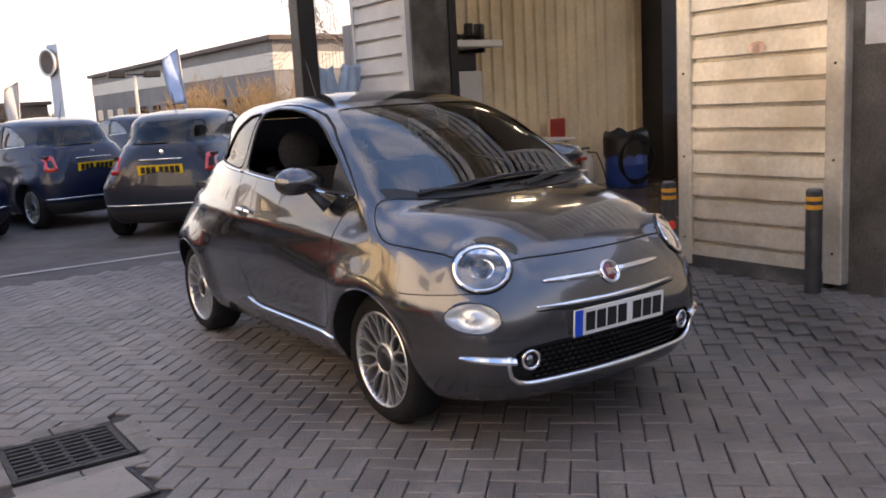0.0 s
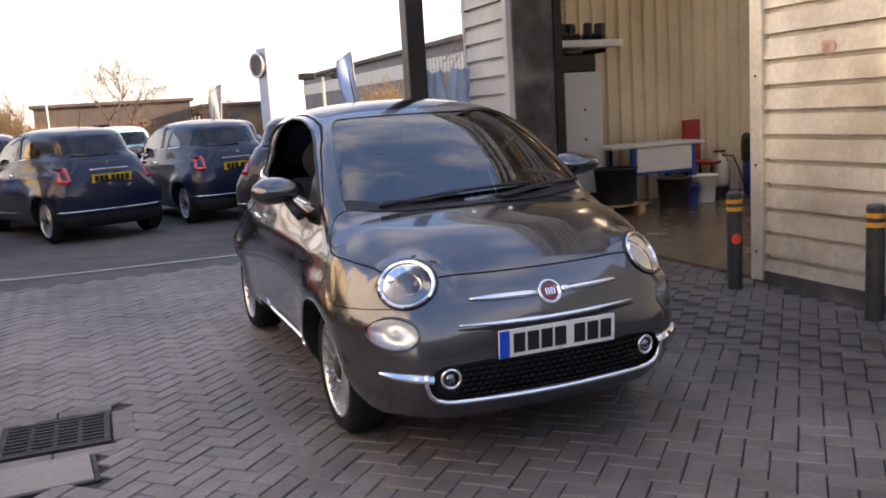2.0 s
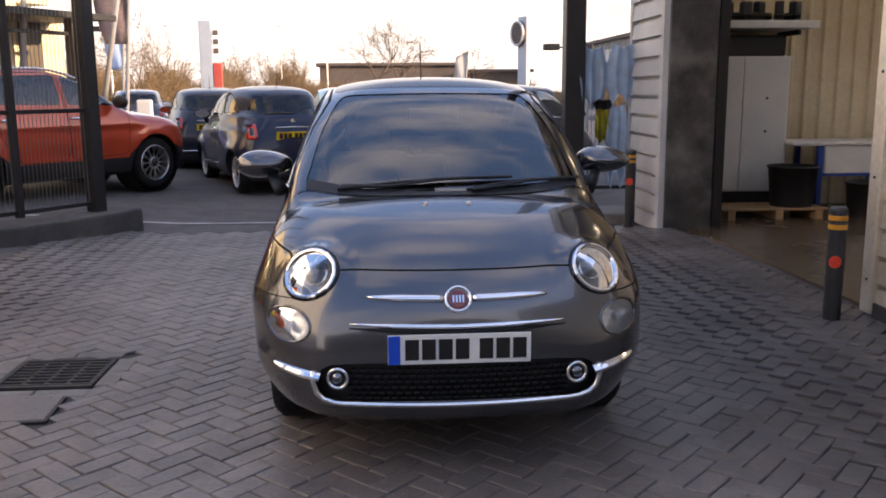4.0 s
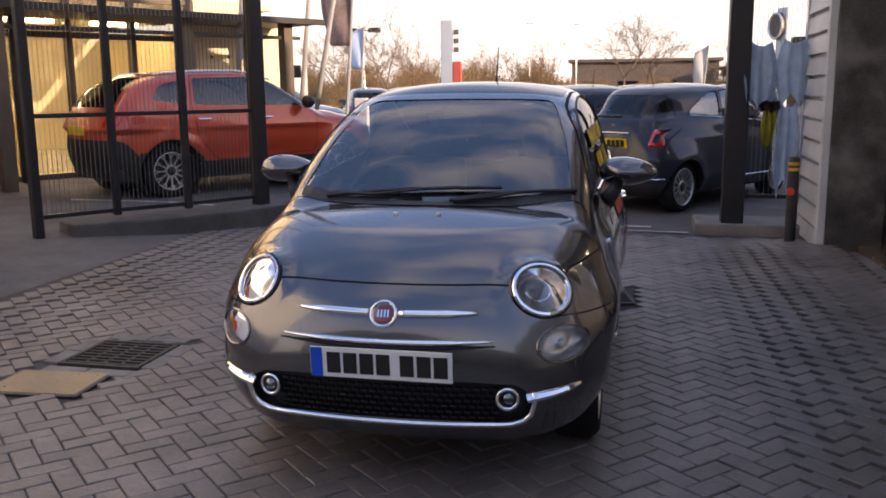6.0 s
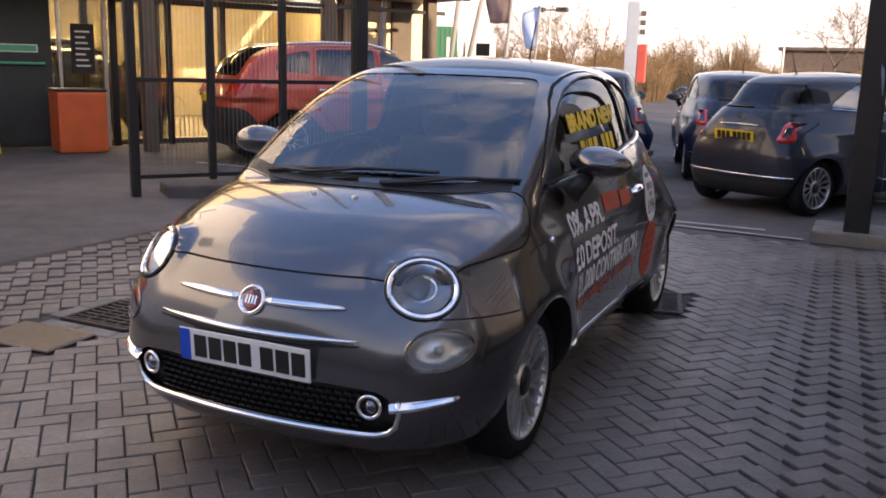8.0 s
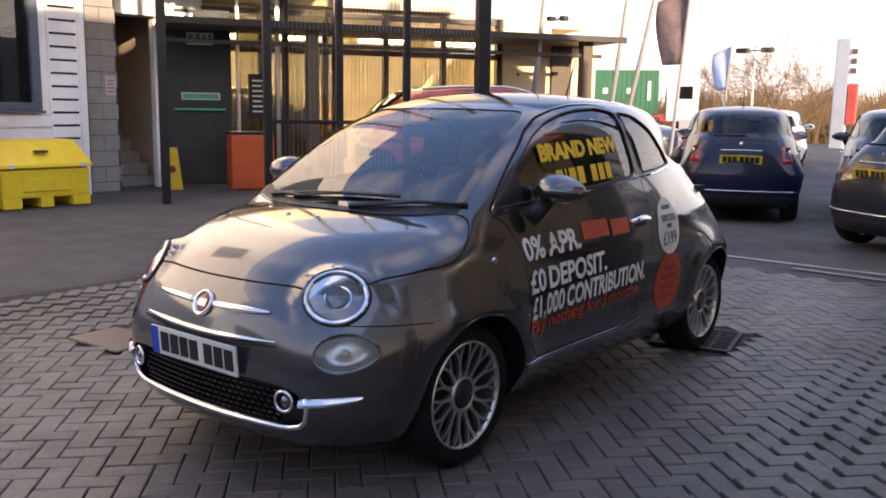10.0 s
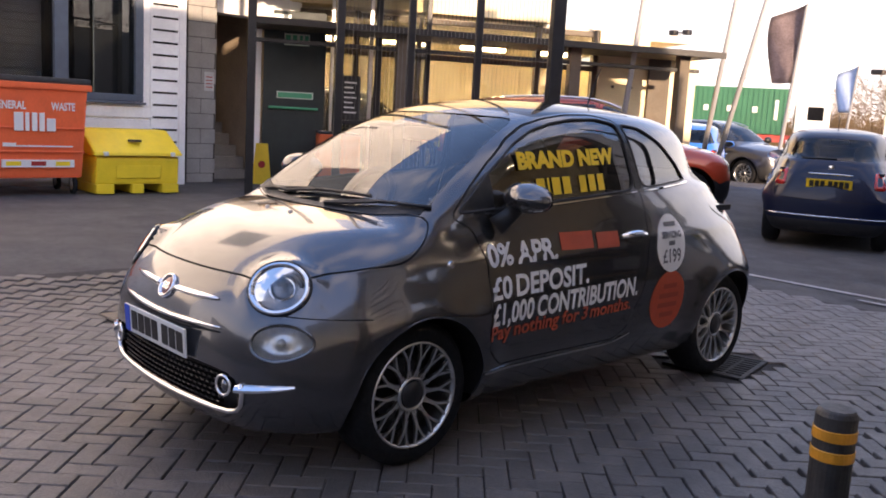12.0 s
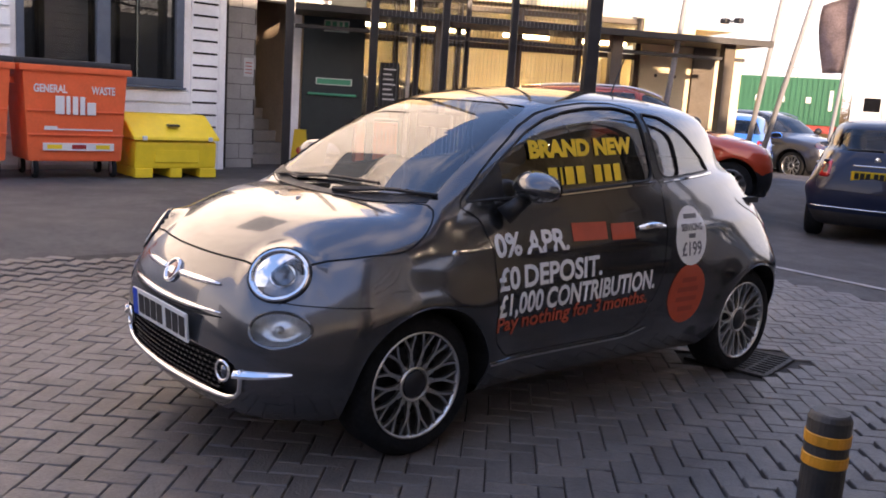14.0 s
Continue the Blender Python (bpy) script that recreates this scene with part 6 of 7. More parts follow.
for (x0, y0, *_), (x1, y1, *_) in zip(POSTS, POSTS[1:]):
    bar_panel((x0, y0), (x1, y1), 0.3, 4.6, (0.32, 1.24, 2.75))
bar_panel((1.90, 5.62), (2.42, 5.62), 0.35, 3.6, (0.36, 3.3))
# kerbs
def kerb(name, pts, z0, z1, label, material="kerb"):
    bm = bmesh.new()
    lo = [bm.verts.new((x, y, z0)) for x, y in pts]
    hi = [bm.verts.new((x, y, z1)) for x, y in pts]
    n = len(pts)
    for i in range(n):
        bm.faces.new((lo[i], lo[(i + 1) % n], hi[(i + 1) % n], hi[i]))
    top = bm.faces.new(hi)
    bmesh.ops.recalc_face_normals(bm, faces=bm.faces)
    bmesh.ops.bevel(bm, geom=list(top.edges), offset=0.025, segments=2, affect="EDGES", profile=0.6)
    return tagged(part(name, bm, material), label, "kerb", kind="structure")


kerb("kerb_fence", [(-2.75, 5.45), (-2.95, 5.0), (-3.55, 4.15), (-4.25, 3.55), (-4.55, 3.75), (-3.9, 4.55), (-3.25, 5.75)], 0.0, 0.235, "mottled dark kerb under the railings, ground shadow in its colour", "kerb_dark")
kerb("kerb_column", [(1.42, 5.45), (2.48, 5.40), (2.48, 6.1), (1.42, 6.15)], -0.02, 0.095, "pale concrete kerb island under the column")

# cloths on the railing
hung_cloth("hanging_towel", "pale_cloth", "pale blue towel hung on the railing", 1.98, 5.55, 1.86, 0.34, 0.70, seed=0)
hung_cloth("hanging_towel", "pale_cloth", "pale blue towel hung on the railing", 2.28, 5.54, 1.88, 0.36, 0.66, seed=2)
hung_cloth("hanging_towel", "pale_cloth", "long pale blue towel hung low on the railing", 2.24, 5.52, 1.28, 0.26, 0.95, seed=5)
hung_cloth("hanging_bag", "olive_cloth", "olive yellow cloth bag on the railing", 2.08, 5.53, 1.22, 0.17, 0.42, seed=4)
hung_cloth("dark_cap", "black_plastic", "dark cloth cap hung on the railing", 2.08, 5.50, 1.30, 0.24, 0.12, seed=6)

# ---- showroom ----
M["sun_cream"] = mat("cream_render", (0.78, 0.66, 0.42), 0.6, 0, 0.05, 2)
M["brown_clad"] = mat("brown_cladding", (0.10, 0.075, 0.05), 0.6, 0, 0.15, 3)
M["soffit"] = mat("timber_soffit", (0.40, 0.26, 0.13), 0.6, 0, 0.2, 4)
M["shop_glass"] = glass("shop_glass", (0.80, 0.80, 0.74))
M["shop_wall"] = mat("warm_interior_wall", (0.64, 0.57, 0.44), 0.7, 0, 0.08, 2)
M["shop_floor"] = mat("pale_tile_floor", (0.45, 0.42, 0.38), 0.25, 0, 0.08, 3)
M["shop_lamp"] = glow("warm_ceiling_light", (1.0, 0.84, 0.55), 30.0)
SR = pose(-9.3, 5.9, 0.12, 0, 0, 60)


def srpart(name, lo, hi, material, label, category, bevel=0.0):
    return tagged(part(name, box(lo, hi, bevel), material, m=SR), label, category, kind="structure")


srpart("floor_showroom", (0.1, 0.1, -0.1), (7.1, 7.0, 0.02), "shop_floor", "pale tiled showroom floor", "floor")
srpart("wall_showroom_back", (-1.0, 7.0, 0), (7.1, 7.2, 2.85), "shop_wall", "warm lit back wall of the showroom", "wall")
srpart("wall_showroom_end", (-1.2, 1.4, 0), (-1.0, 7.2, 3.2), "shop_wall", "warm lit side wall of the showroom", "wall")
srpart("ceiling_showroom", (0.1, 0.1, 2.75), (7.1, 7.2, 2.88), "shop_wall", "showroom ceiling", "ceiling")
srpart("wall_showroom_upper", (-1.2, -0.15, 2.9), (4.4, 7.2, 6.0), "sun_cream", "cream upper wall of the showroom", "wall")
srpart("wall_showroom_far", (7.1, 0.1, 0), (7.3, 7.2, 2.52), "sun_cream", "cream end wall of the showroom", "wall")
for x in (0.8, 2.6, 4.4, 6.2):
    for y in (1.6, 4.4):
        lamp = tagged(part("ceiling_light", box((x - 0.5, y - 0.08, 2.68), (x + 0.5, y + 0.08, 2.74), 0.01), "shop_lamp", m=SR), "warm glowing showroom ceiling light", "lamp", group="showroom lights")
win2 = tagged(empty("window_2", SR), "tall showroom glazing with dark mullions", "window", kind="structure")
edges = [0.0, 1.05, 2.1, 3.15, 4.2, 5.25]
for x in edges:
    part("mullion", box((x - 0.045, -0.06, 0.0), (x + 0.045, 0.08, 2.85), 0.006), "brown_clad", win2)
for a, b in zip(edges, edges[1:]):
    for z0, z1 in ((0.12, 2.15), (2.23, 2.72)):
        o = part("pane", box((a + 0.045, -0.005, z0), (b - 0.045, 0.005, z1)), "shop_glass", win2)
        o.visible_shadow = False
for z in (0.06, 2.19, 2.78):
    part("transom", box((0.0, -0.05, z - 0.05), (5.25, 0.06, z + 0.04), 0.006), "brown_clad", win2)
srpart("panel_cream", (5.30, -0.1, 0), (6.25, 0.1, 2.85), "sun_cream", "cream facade panel with fixings", "panel")
srpart("panel_brown", (6.25, -0.16, 0), (6.65, 0.1, 2.55), "brown_clad", "dark brown facade column", "column")
srpart("panel_cream_2", (6.65, -0.1, 0), (7.1, 0.1, 2.52), "sun_cream", "cream facade panel", "panel")
for x, z in ((5.6, 1.9), (5.95, 1.9)):
    tagged(part("panel_fixing", lathe([(0.03, 0), (0.025, -0.015), (0.001, -0.017)], 10, "y", (x, -0.1, z)), "brown_clad", m=SR), "small dark panel fixing", "fixing", kind="structure")
can = tagged(empty("canopy", SR), "thin dark flat canopy along the showroom front", "canopy", kind="structure")
part("roof_sheet", box((-0.6, -1.55, 2.42), (6.9, -0.02, 2.47)), "brown_clad", can)
part("fascia", box((-0.6, -1.60, 2.40), (6.9, -1.55, 2.50), 0.006), "dark_steel", can)
part("lower_beam", box((-0.6, -1.30, 2.16), (6.6, -1.24, 2.22), 0.006), "dark_steel", can)
for x in (1.6, 4.4, 6.3):
    part("column", box((x - 0.09, -1.36, 0), (x + 0.09, -1.18, 2.42), 0.006), "brown_clad", can)
srpart("overhang", (-1.2, -2.4, 3.3), (2.2, -0.2, 3.5), "soffit", "slatted timber soffit of the upper floor", "soffit")
for i in range(20):
    tagged(part("soffit_slat", box((-1.2 + i * 0.17, -2.4, 3.27), (-1.12 + i * 0.17, -0.2, 3.30)), "brown_clad", m=SR), "dark soffit slat", "slat", kind="structure", group="soffit slats")
# entrance lobby in front of the showroom
M["orange_box"] = mat("orange_box", (0.68, 0.12, 0.03), 0.5, 0, 0.1, 4)
ob_ = empty("orange_bin", pose(-8.15, 6.05, GW, 0, 0, 60), label="orange-red bin standing inside the lobby", category="bin")
part("tub", box((-0.32, -0.3, 0), (0.32, 0.3, 0.82), 0.03, 2), "orange_box", ob_)
part("lid", box((-0.33, -0.31, 0.822), (0.33, 0.31, 0.86), 0.012), "bin_lid", ob_)
lob = tagged(empty("lobby_glazing", pose(-8.72, 6.26, GW, 0, 0, 60)), "glazed lobby screen in dark and silver frames", "window", kind="structure")
for x, m_, w in ((0.0, "alloy", 0.05), (0.62, "alloy", 0.06), (0.72, "dark_steel", 0.10), (1.55, "dark_steel", 0.08)):
    part("frame", box((x, -0.04, 0), (x + w, 0.04, 3.2), 0.006), m_, lob)
for a, b in ((0.05, 0.62), (0.82, 1.55)):
    o = part("pane", box((a, -0.004, 0.05), (b, 0.004, 3.1)), "shop_glass", lob)
    o.visible_shadow = False
menu = tagged(part("notice_board", box((0.18, -0.03, 1.05), (0.50, -0.012, 1.75), 0.004), "ink", m=pose(-8.72, 6.26, GW, 0, 0, 60)), "dark notice with pale lines of writing", "notice")
for k in range(7):
    part("text_bar", box((0.24, -0.034, 1.15 + 0.08 * k), (0.44 - 0.03 * (k % 3), -0.030, 1.175 + 0.08 * k)), "white_ink", menu)

# ---- cars ----
hero = hatchback("parked_car", label="dark grey metallic two-door city hatchback on the paving", category="car")
PARK = [(-2.47, 11.13, -0.366, 0.93, "paint_navy", "navy blue two-door hatchback parked nose away"),
        (-0.33, 12.0, -0.24, 0.97, "paint_navy", "dark navy two-door hatchback parked nose away"),
        (2.02, 9.30, 0.55, 0.835, "paint_slate", "dark slate hatchback parked at an angle"),
        (-3.75, 14.6, -0.2, 0.98, "paint_slate", "slate grey hatchback in the second row"),
        (-1.35, 18.3, -0.15, 0.99, "paint_mint", "mint green hatchback further back"),
        (0.55, 16.5, -0.2, 0.98, "paint_navy", "dark blue hatchback further back"),
        (2.6, 17.5, -0.2, 0.98, "paint_navy", "navy hatchback further back"),
        (-5.3, 21.0, -0.3, 0.95, "paint_white", "white hatchback far back in the car park"),
        (-7.6, 23.5, -0.3, 0.95, "paint_dark", "dark hatchback far back in the car park")]
for x, y, fx, fy, paint, label in PARK:
    c = repaint(copy_thing(hero, towards(x, y, fx, fy)), paint)
    c.name = "parked_car"
    tagged(c, label, "car", group="cars in the car park")


def crossover(name, m, paint, **tags):
    """A five-door crossover, nose towards -y, front axle at y = 0."""
    f = suv_shape()
    car = empty(name, m, **tags)
    verts, faces = hull_grid(f, -0.3, 2.75, 0.72, 0.72, 90, 24, 64)
    left = lambda x, y, z: x > 0.45
    for cy in (0.0, 2.57):
        _, faces = split(verts, faces, only(lambda x, y, z, c=cy: np.hypot(y - c, z - 0.34) - 0.40, left))
    clad, faces = split(verts, faces, lambda x, y, z: z - 0.45 - 0.30 / (1 + np.exp(-(y - 3.02) / 0.05)) - 0.12 / (1 + np.exp((y + 0.45) / 0.05)) - 0.15 * np.exp(-((y) / 0.42) ** 6) * (np.hypot(y, z - 0.34) < 0.46) - 0.15 * np.exp(-((y - 2.57) / 0.42) ** 6) * (np.hypot(y - 2.57, z - 0.34) < 0.46))
    wins = [rounded([(0.42, 1.12), (1.28, 1.14), (1.26, 1.50), (1.0, 1.48), (0.75, 1.36)], 0.2), rounded([(1.36, 1.14), (2.20, 1.16), (2.16, 1.49), (1.34, 1.51)], 0.15), rounded([(2.28, 1.17), (2.75, 1.22), (2.62, 1.40), (2.24, 1.48)], 0.25)]
    for pts in wins:
        g = polygon(pts)
        pane, faces = split(verts, faces, only(lambda x, y, z, g=g: g(y, z), left))
        for sd in (True, False):
            part("side_window", hull_mesh("side_window", verts, pane, f, both=False, push=-0.004, right=sd), "light_tint", car)
    ws = lambda x, y, z: smax(smax(np.abs(x) - (0.74 - (z - 1.1) * 0.3), z - 1.52, 0.05), 1.11 - z, 0.04)
    scr, faces = split(verts, faces, only(ws, lambda x, y, z: (y < 1.2) & (y > 0.1)))
    part("windscreen", hull_mesh("windscreen", verts, scr, f, push=-0.004), "privacy", car)
    rw = lambda x, y, z: smax(smax(np.abs(x) - (0.68 - (z - 1.15) * 0.4), z - 1.50, 0.06), 1.14 - z, 0.06)
    rr, faces = split(verts, faces, only(rw, lambda x, y, z: y > 2.7))
    part("rear_window", hull_mesh("rear_window", verts, rr, f, push=-0.004), "privacy", car)
    for pts in ([(0.40, 1.10), (0.44, 0.5), (1.28, 0.46), (1.30, 1.53), (0.98, 1.52), (0.70, 1.38)], [(1.31, 0.46), (1.95, 0.46), (2.20, 0.75), (2.24, 1.16), (2.18, 1.52), (1.32, 1.54)]):
        g = polygon(rounded(pts, 0.15))
        st, core, faces = seam(verts, faces, only(lambda x, y, z, g=g: g(y, z), left), 0.004)
        for sd in (True, False):
            part("door", hull_mesh("door", verts, core, f, both=False, right=sd), paint, car)
            part("door_gap", hull_mesh("door_gap", verts, st, f, both=False, push=-0.004, right=sd), "seam", car)
    part("body", hull_mesh("body", verts, faces, f), paint, car)
    part("lower_cladding", hull_mesh("lower_cladding", verts, clad, f), "black_plastic", car, "black plastic lower cladding")
    for s in (1, -1):
        for cy in (0.0, 2.57):
            wheel(car, s * 0.86, cy, 0.345, 0.235, (12, 0.10, True))
            bm = lathe([(0.40, 0.0), (0.40, -0.35), (0.1, -0.36)], 32, "x", caps=False)
            part("arch_liner", bm, "black_plastic", car, m=pose(s * 0.84, cy, 0.34, 0, 0, 0 if s > 0 else 180))
        bm = bmesh.new()
        bmesh.ops.create_uvsphere(bm, u_segments=20, v_segments=12, radius=1.0)
        for v in bm.verts:
            v.co = Vector((v.co.x * 0.13, v.co.y * (0.09 if v.co.y < 0 else 0.04), v.co.z * 0.085))
        part("door_mirror", bm, "black_plastic", car, smooth=True, m=pose(s * 0.98, 0.62, 1.17))
        sq = rounded([(0.62, 0.90), (0.84, 0.90), (0.82, 1.09), (0.66, 1.09)], 0.3)
        bm = bmesh.new()
        ring = [bm.verts.new(rear_at(f, s * x, z, 0.012)) for x, z in sq]
        base = [bm.verts.new(rear_at(f, s * x, z, -0.02)) for x, z in sq]
        for j in range(len(ring)):
            bm.faces.new((ring[j], ring[(j + 1) % len(ring)], base[(j + 1) % len(ring)], base[j]))
        bm.faces.new(ring)
        bmesh.ops.recalc_face_normals(bm, faces=bm.faces)
        part("tail_lamp", bm, "lamp_red", car)
        part("tail_lamp_wing", disc_patch(lambda u, v, s=s: side_at(f, u, v, 0.006, s), 2.99, 1.01, 0.13, 0.075, 20, 3), "lamp_red", car)
        bm = disc_patch(lambda u, v, s=s: front_at(f, s * u, v, 0.006), 0.62, 0.80, 0.12, 0.085, 24, 3)
        part("headlamp", bm, "reflector", car)
        for y in (1.12, 2.02):
            part("door_handle", tube([side_at(f, yy, 0.98, 0.02, s) for yy in np.linspace(y, y + 0.17, 5)], 0.012, 8), "chrome", car)
        part("roof_rail", tube([top_at(f, s * 0.56, y, 0.03) for y in np.linspace(0.95, 2.6, 14)], 0.016, 8), "alloy", car)
    part("underbody", box((-0.75, -0.6, 0.22), (0.75, 3.2, 0.4), 0.03), "black_plastic", car)
    part("cabin", box((-0.62, 0.55, 0.4), (0.62, 2.8, 0.95), 0.05), "cabin_dark", car)
    part("rear_plate", box((-0.26, rear_at(f, 0, 0.85).y, 0.80), (0.26, rear_at(f, 0, 0.85).y + 0.012, 0.91)), "plate_yellow", car)
    return car


suv = crossover("crossover_car", towards(-4.05, 9.0, 0.58, 0.815), "paint_orange", label="orange-red five-door crossover with black lower cladding", category="car")
blk = crossover("crossover_car", pose(-7.55, 18.7, 0.0, 0, 0, 84), "paint_dark", label="black hatchback parked side-on far back", category="car")
blu = repaint(copy_thing(hero, towards(-7.95, 15.9, -0.5, 0.87)), "paint_blue")
tagged(blu, "bright blue small car parked far back", "car", group="cars in the car park")
dkc = crossover("display_car", SR @ pose(2.4, 3.4, 0.03, 0, 0, 115), "paint_navy", label="navy car on show inside the showroom", category="car")

# signwriting on the grey car's passenger side
HF = hatch_shape()
M["decal_white"] = mat("white_vinyl", (0.78, 0.78, 0.77), 0.45, 0, 0.03, 30)
M["decal_red"] = mat("orange_red_vinyl", (0.46, 0.07, 0.03), 0.5, 0, 0.1, 12)
M["decal_yellow"] = mat("yellow_vinyl", (0.85, 0.55, 0.02), 0.5, 0, 0.03, 30)
on_side = lambda y, z: side_at(HF, y, z, 0.0035, 1)


def side_words(words, y0, z0, size, width, material, bold=0.0038, lean=0.035):
    """A line of vinyl letters on the passenger side, one part a word."""
    made = []
    for w in words.split():
        me = text_mesh(w, size, material, bold=bold, depth=0.0)
        xs = [v.co.x for v in me.vertices]
        made.append((me, min(xs), max(xs) - min(xs)))
    space = 0.22 * size
    k = width / (sum(m[2] for m in made) + space * (len(made) - 1))
    u0 = 0.0
    for me, x0, w in made:
        for v in me.vertices:
            v.co.x = u0 + (v.co.x - x0) * k
        u0 += (w + space) * k
        part("lettering", wrapped(me, lambda u, v: on_side(y0 + u, z0 + v + lean * u)), None, hero, "vinyl letters on the door")


side_words("0% APR.", 0.34, 0.784, 0.125, 0.42, "decal_white")
side_words("\u00a30 DEPOSIT.", 0.347, 0.650, 0.125, 0.63, "decal_white")
side_words("\u00a31,000 CONTRIBUTION.", 0.345, 0.541, 0.125, 1.025, "decal_white")


def side_bar(y0, y1, z0, z1, material, label):
    bm = flat_patch(on_side, np.linspace(y0, y1, max(3, int((y1 - y0) / 0.03))), np.linspace(z0, z1, 4))
    return part("vinyl_bar", bm, material, hero, label)


for y0, y1, z0, z1 in ((0.785, 1.005, 0.828, 0.905), (1.035, 1.20, 0.822, 0.895)):
    side_bar(y0, y1, z0, z1, "decal_red", "orange-red vinyl lettering bar")
side_words("Pay nothing for 3 months.", 0.34, 0.478, 0.088, 0.99, "decal_red", 0.002, 0.03)
part("white_roundel", disc_patch(on_side, 1.655, 0.81, 0.137, 0.146, 40, 6), "decal_white", hero, "white vinyl roundel")
part("red_roundel", disc_patch(lambda u, v: side_at(HF, u, v, 0.0028, 1), 1.65, 0.52, 0.15, 0.152, 40, 6), "decal_red", hero, "orange-red vinyl roundel")
M["decal_grey"] = mat("grey_vinyl", (0.12, 0.12, 0.13), 0.5, 0, 0.0)


def roundel_words(words, yc, z0, size, width, material):
    me = text_mesh(words, size, material, width=width, bold=0.002, depth=0.0)
    part("lettering", wrapped(me, lambda u, v: side_at(HF, yc - width / 2 + u, z0 + v, 0.006, 1)), None, hero, "vinyl letters on a roundel")


roundel_words("\u00a3199", 1.655, 0.715, 0.095, 0.17, "decal_grey")
roundel_words("SERVICING", 1.655, 0.838, 0.045, 0.19, "decal_grey")
for z, w in ((0.895, 0.12), (0.80, 0.06)):
    bm = flat_patch(lambda u, v: side_at(HF, u, v, 0.006, 1), np.linspace(1.655 - w / 2, 1.655 + w / 2, 5), (z, z + 0.022))
    part("lettering_bar", bm, "decal_grey", hero)
M["decal_dark_red"] = mat("dark_red_vinyl", (0.3, 0.04, 0.02), 0.5, 0, 0.0)
for z, w in ((0.58, 0.12), (0.53, 0.17), (0.48, 0.17), (0.43, 0.12)):
    bm = flat_patch(lambda u, v: side_at(HF, u, v, 0.006, 1), np.linspace(1.65 - w / 2, 1.65 + w / 2, 5), (z, z + 0.025))
    part("lettering_bar", bm, "decal_dark_red", hero)
# yellow words on the inside of the passenger window
pane_x = curve((1.0, side_at(HF, 1.1, 1.0, 0, 1).x), (1.1, side_at(HF, 1.1, 1.1, 0, 1).x), (1.2, side_at(HF, 1.1, 1.2, 0, 1).x), (1.3, side_at(HF, 1.1, 1.3, 0, 1).x))
inside = lambda y, z: Vector((min(side_at(HF, max(y, 0.7), z, -0.001, 1).x, float(pane_x(z))) + 0.002, y, z))
me = text_mesh("BRAND NEW", 0.095, "decal_yellow", width=0.67, bold=0.0055, depth=0.0)
part("window_lettering", wrapped(me, lambda u, v: inside(0.60 + u, 1.178 + 0.045 * u + v)), None, hero, "yellow letters on the window")
me = text_mesh("BRAND NEW", 0.095, "ink", width=0.67, bold=0.0055, depth=0.0)
part("lettering_back", wrapped(me, lambda u, v: inside(0.60 + u, 1.178 + 0.045 * u + v) - Vector((0.004, 0, 0))), None, hero)
y = 0.70
for w in (0.07, 0.03, 0.07, 0.07, 0, 0.065, 0.065, 0.065):
    if w:
        bm = flat_patch(lambda u, v: inside(u, v + 0.05 * (u - 0.7)), np.linspace(y, y + w - 0.018, 4), np.linspace(1.06, 1.135, 4))
        part("window_bar", bm, "decal_yellow", hero, "yellow bar on the window")
        bm = flat_patch(lambda u, v: inside(u, v + 0.05 * (u - 0.7)) - Vector((0.004, 0, 0)), np.linspace(y, y + w - 0.018, 4), np.linspace(1.06, 1.135, 4))
        part("bar_back", bm, "ink", hero)
    y += w or 0.045
# fuel-side round badge on the wing
part("wing_badge", lathe([(0.016, -0.002), (0.014, 0.006), (0.001, 0.008)], 16, "x", tuple(side_at(HF, 0.134, 0.809, 0, 1))), "chrome", hero, "small round wing repeater")
hero.matrix_basis = pose(0.006, 0, 0, 0, 0, 0.3)
# driver's window wound down
for o in list(hero.children_recursive):
    if o.name.startswith("door_window") and o.data.vertices[0].co.x < 0:
        bpy.data.objects.remove(o)

# ---- far surroundings ----
M["bark"] = mat("bare_bark", (0.16, 0.11, 0.075), 0.9, 0, 0.25, 3)
M["thicket"] = mat("bare_thicket", (0.22, 0.145, 0.075), 0.95, 0, 0.35, 0.5)
M["brick_far"] = mat("brown_warehouse", (0.13, 0.10, 0.085), 0.8, 0, 0.2, 0.3)
M["grey_far"] = mat("grey_warehouse", (0.20, 0.19, 0.185), 0.7, 0, 0.15, 0.2)
M["band_far"] = mat("pale_roof_band", (0.62, 0.58, 0.50), 0.6, 0, 0.06, 0.3)
M["pole_white"] = mat("white_pole", (0.70, 0.69, 0.67), 0.45, 0, 0.05, 4)
# Darker copy for white poles against the sky: backlit shade in the colour.
M["pole_grey"] = mat("backlit_pole_grey", (0.30, 0.30, 0.31), 0.45, 0, 0.05, 4)
M["totem_grey"] = mat("blue_grey_totem", (0.42, 0.47, 0.54), 0.45, 0, 0.08, 1)
M["flag_blue"] = mat("blue_flag", (0.62, 0.74, 0.93), 0.8, 0, 0.1, 2)
M["flag_red"] = mat("red_flag", (0.55, 0.09, 0.07), 0.8, 0, 0.1, 2)
M["flag_grey"] = mat("grey_red_flag", (0.36, 0.28, 0.28), 0.8, 0, 0.3, 2)
M["container"] = mat("green_container", (0.03, 0.15, 0.08), 0.5, 0, 0.1, 0.6)
M["grass"] = mat("rough_grass", (0.16, 0.17, 0.05), 0.95, 0, 0.4, 0.8)


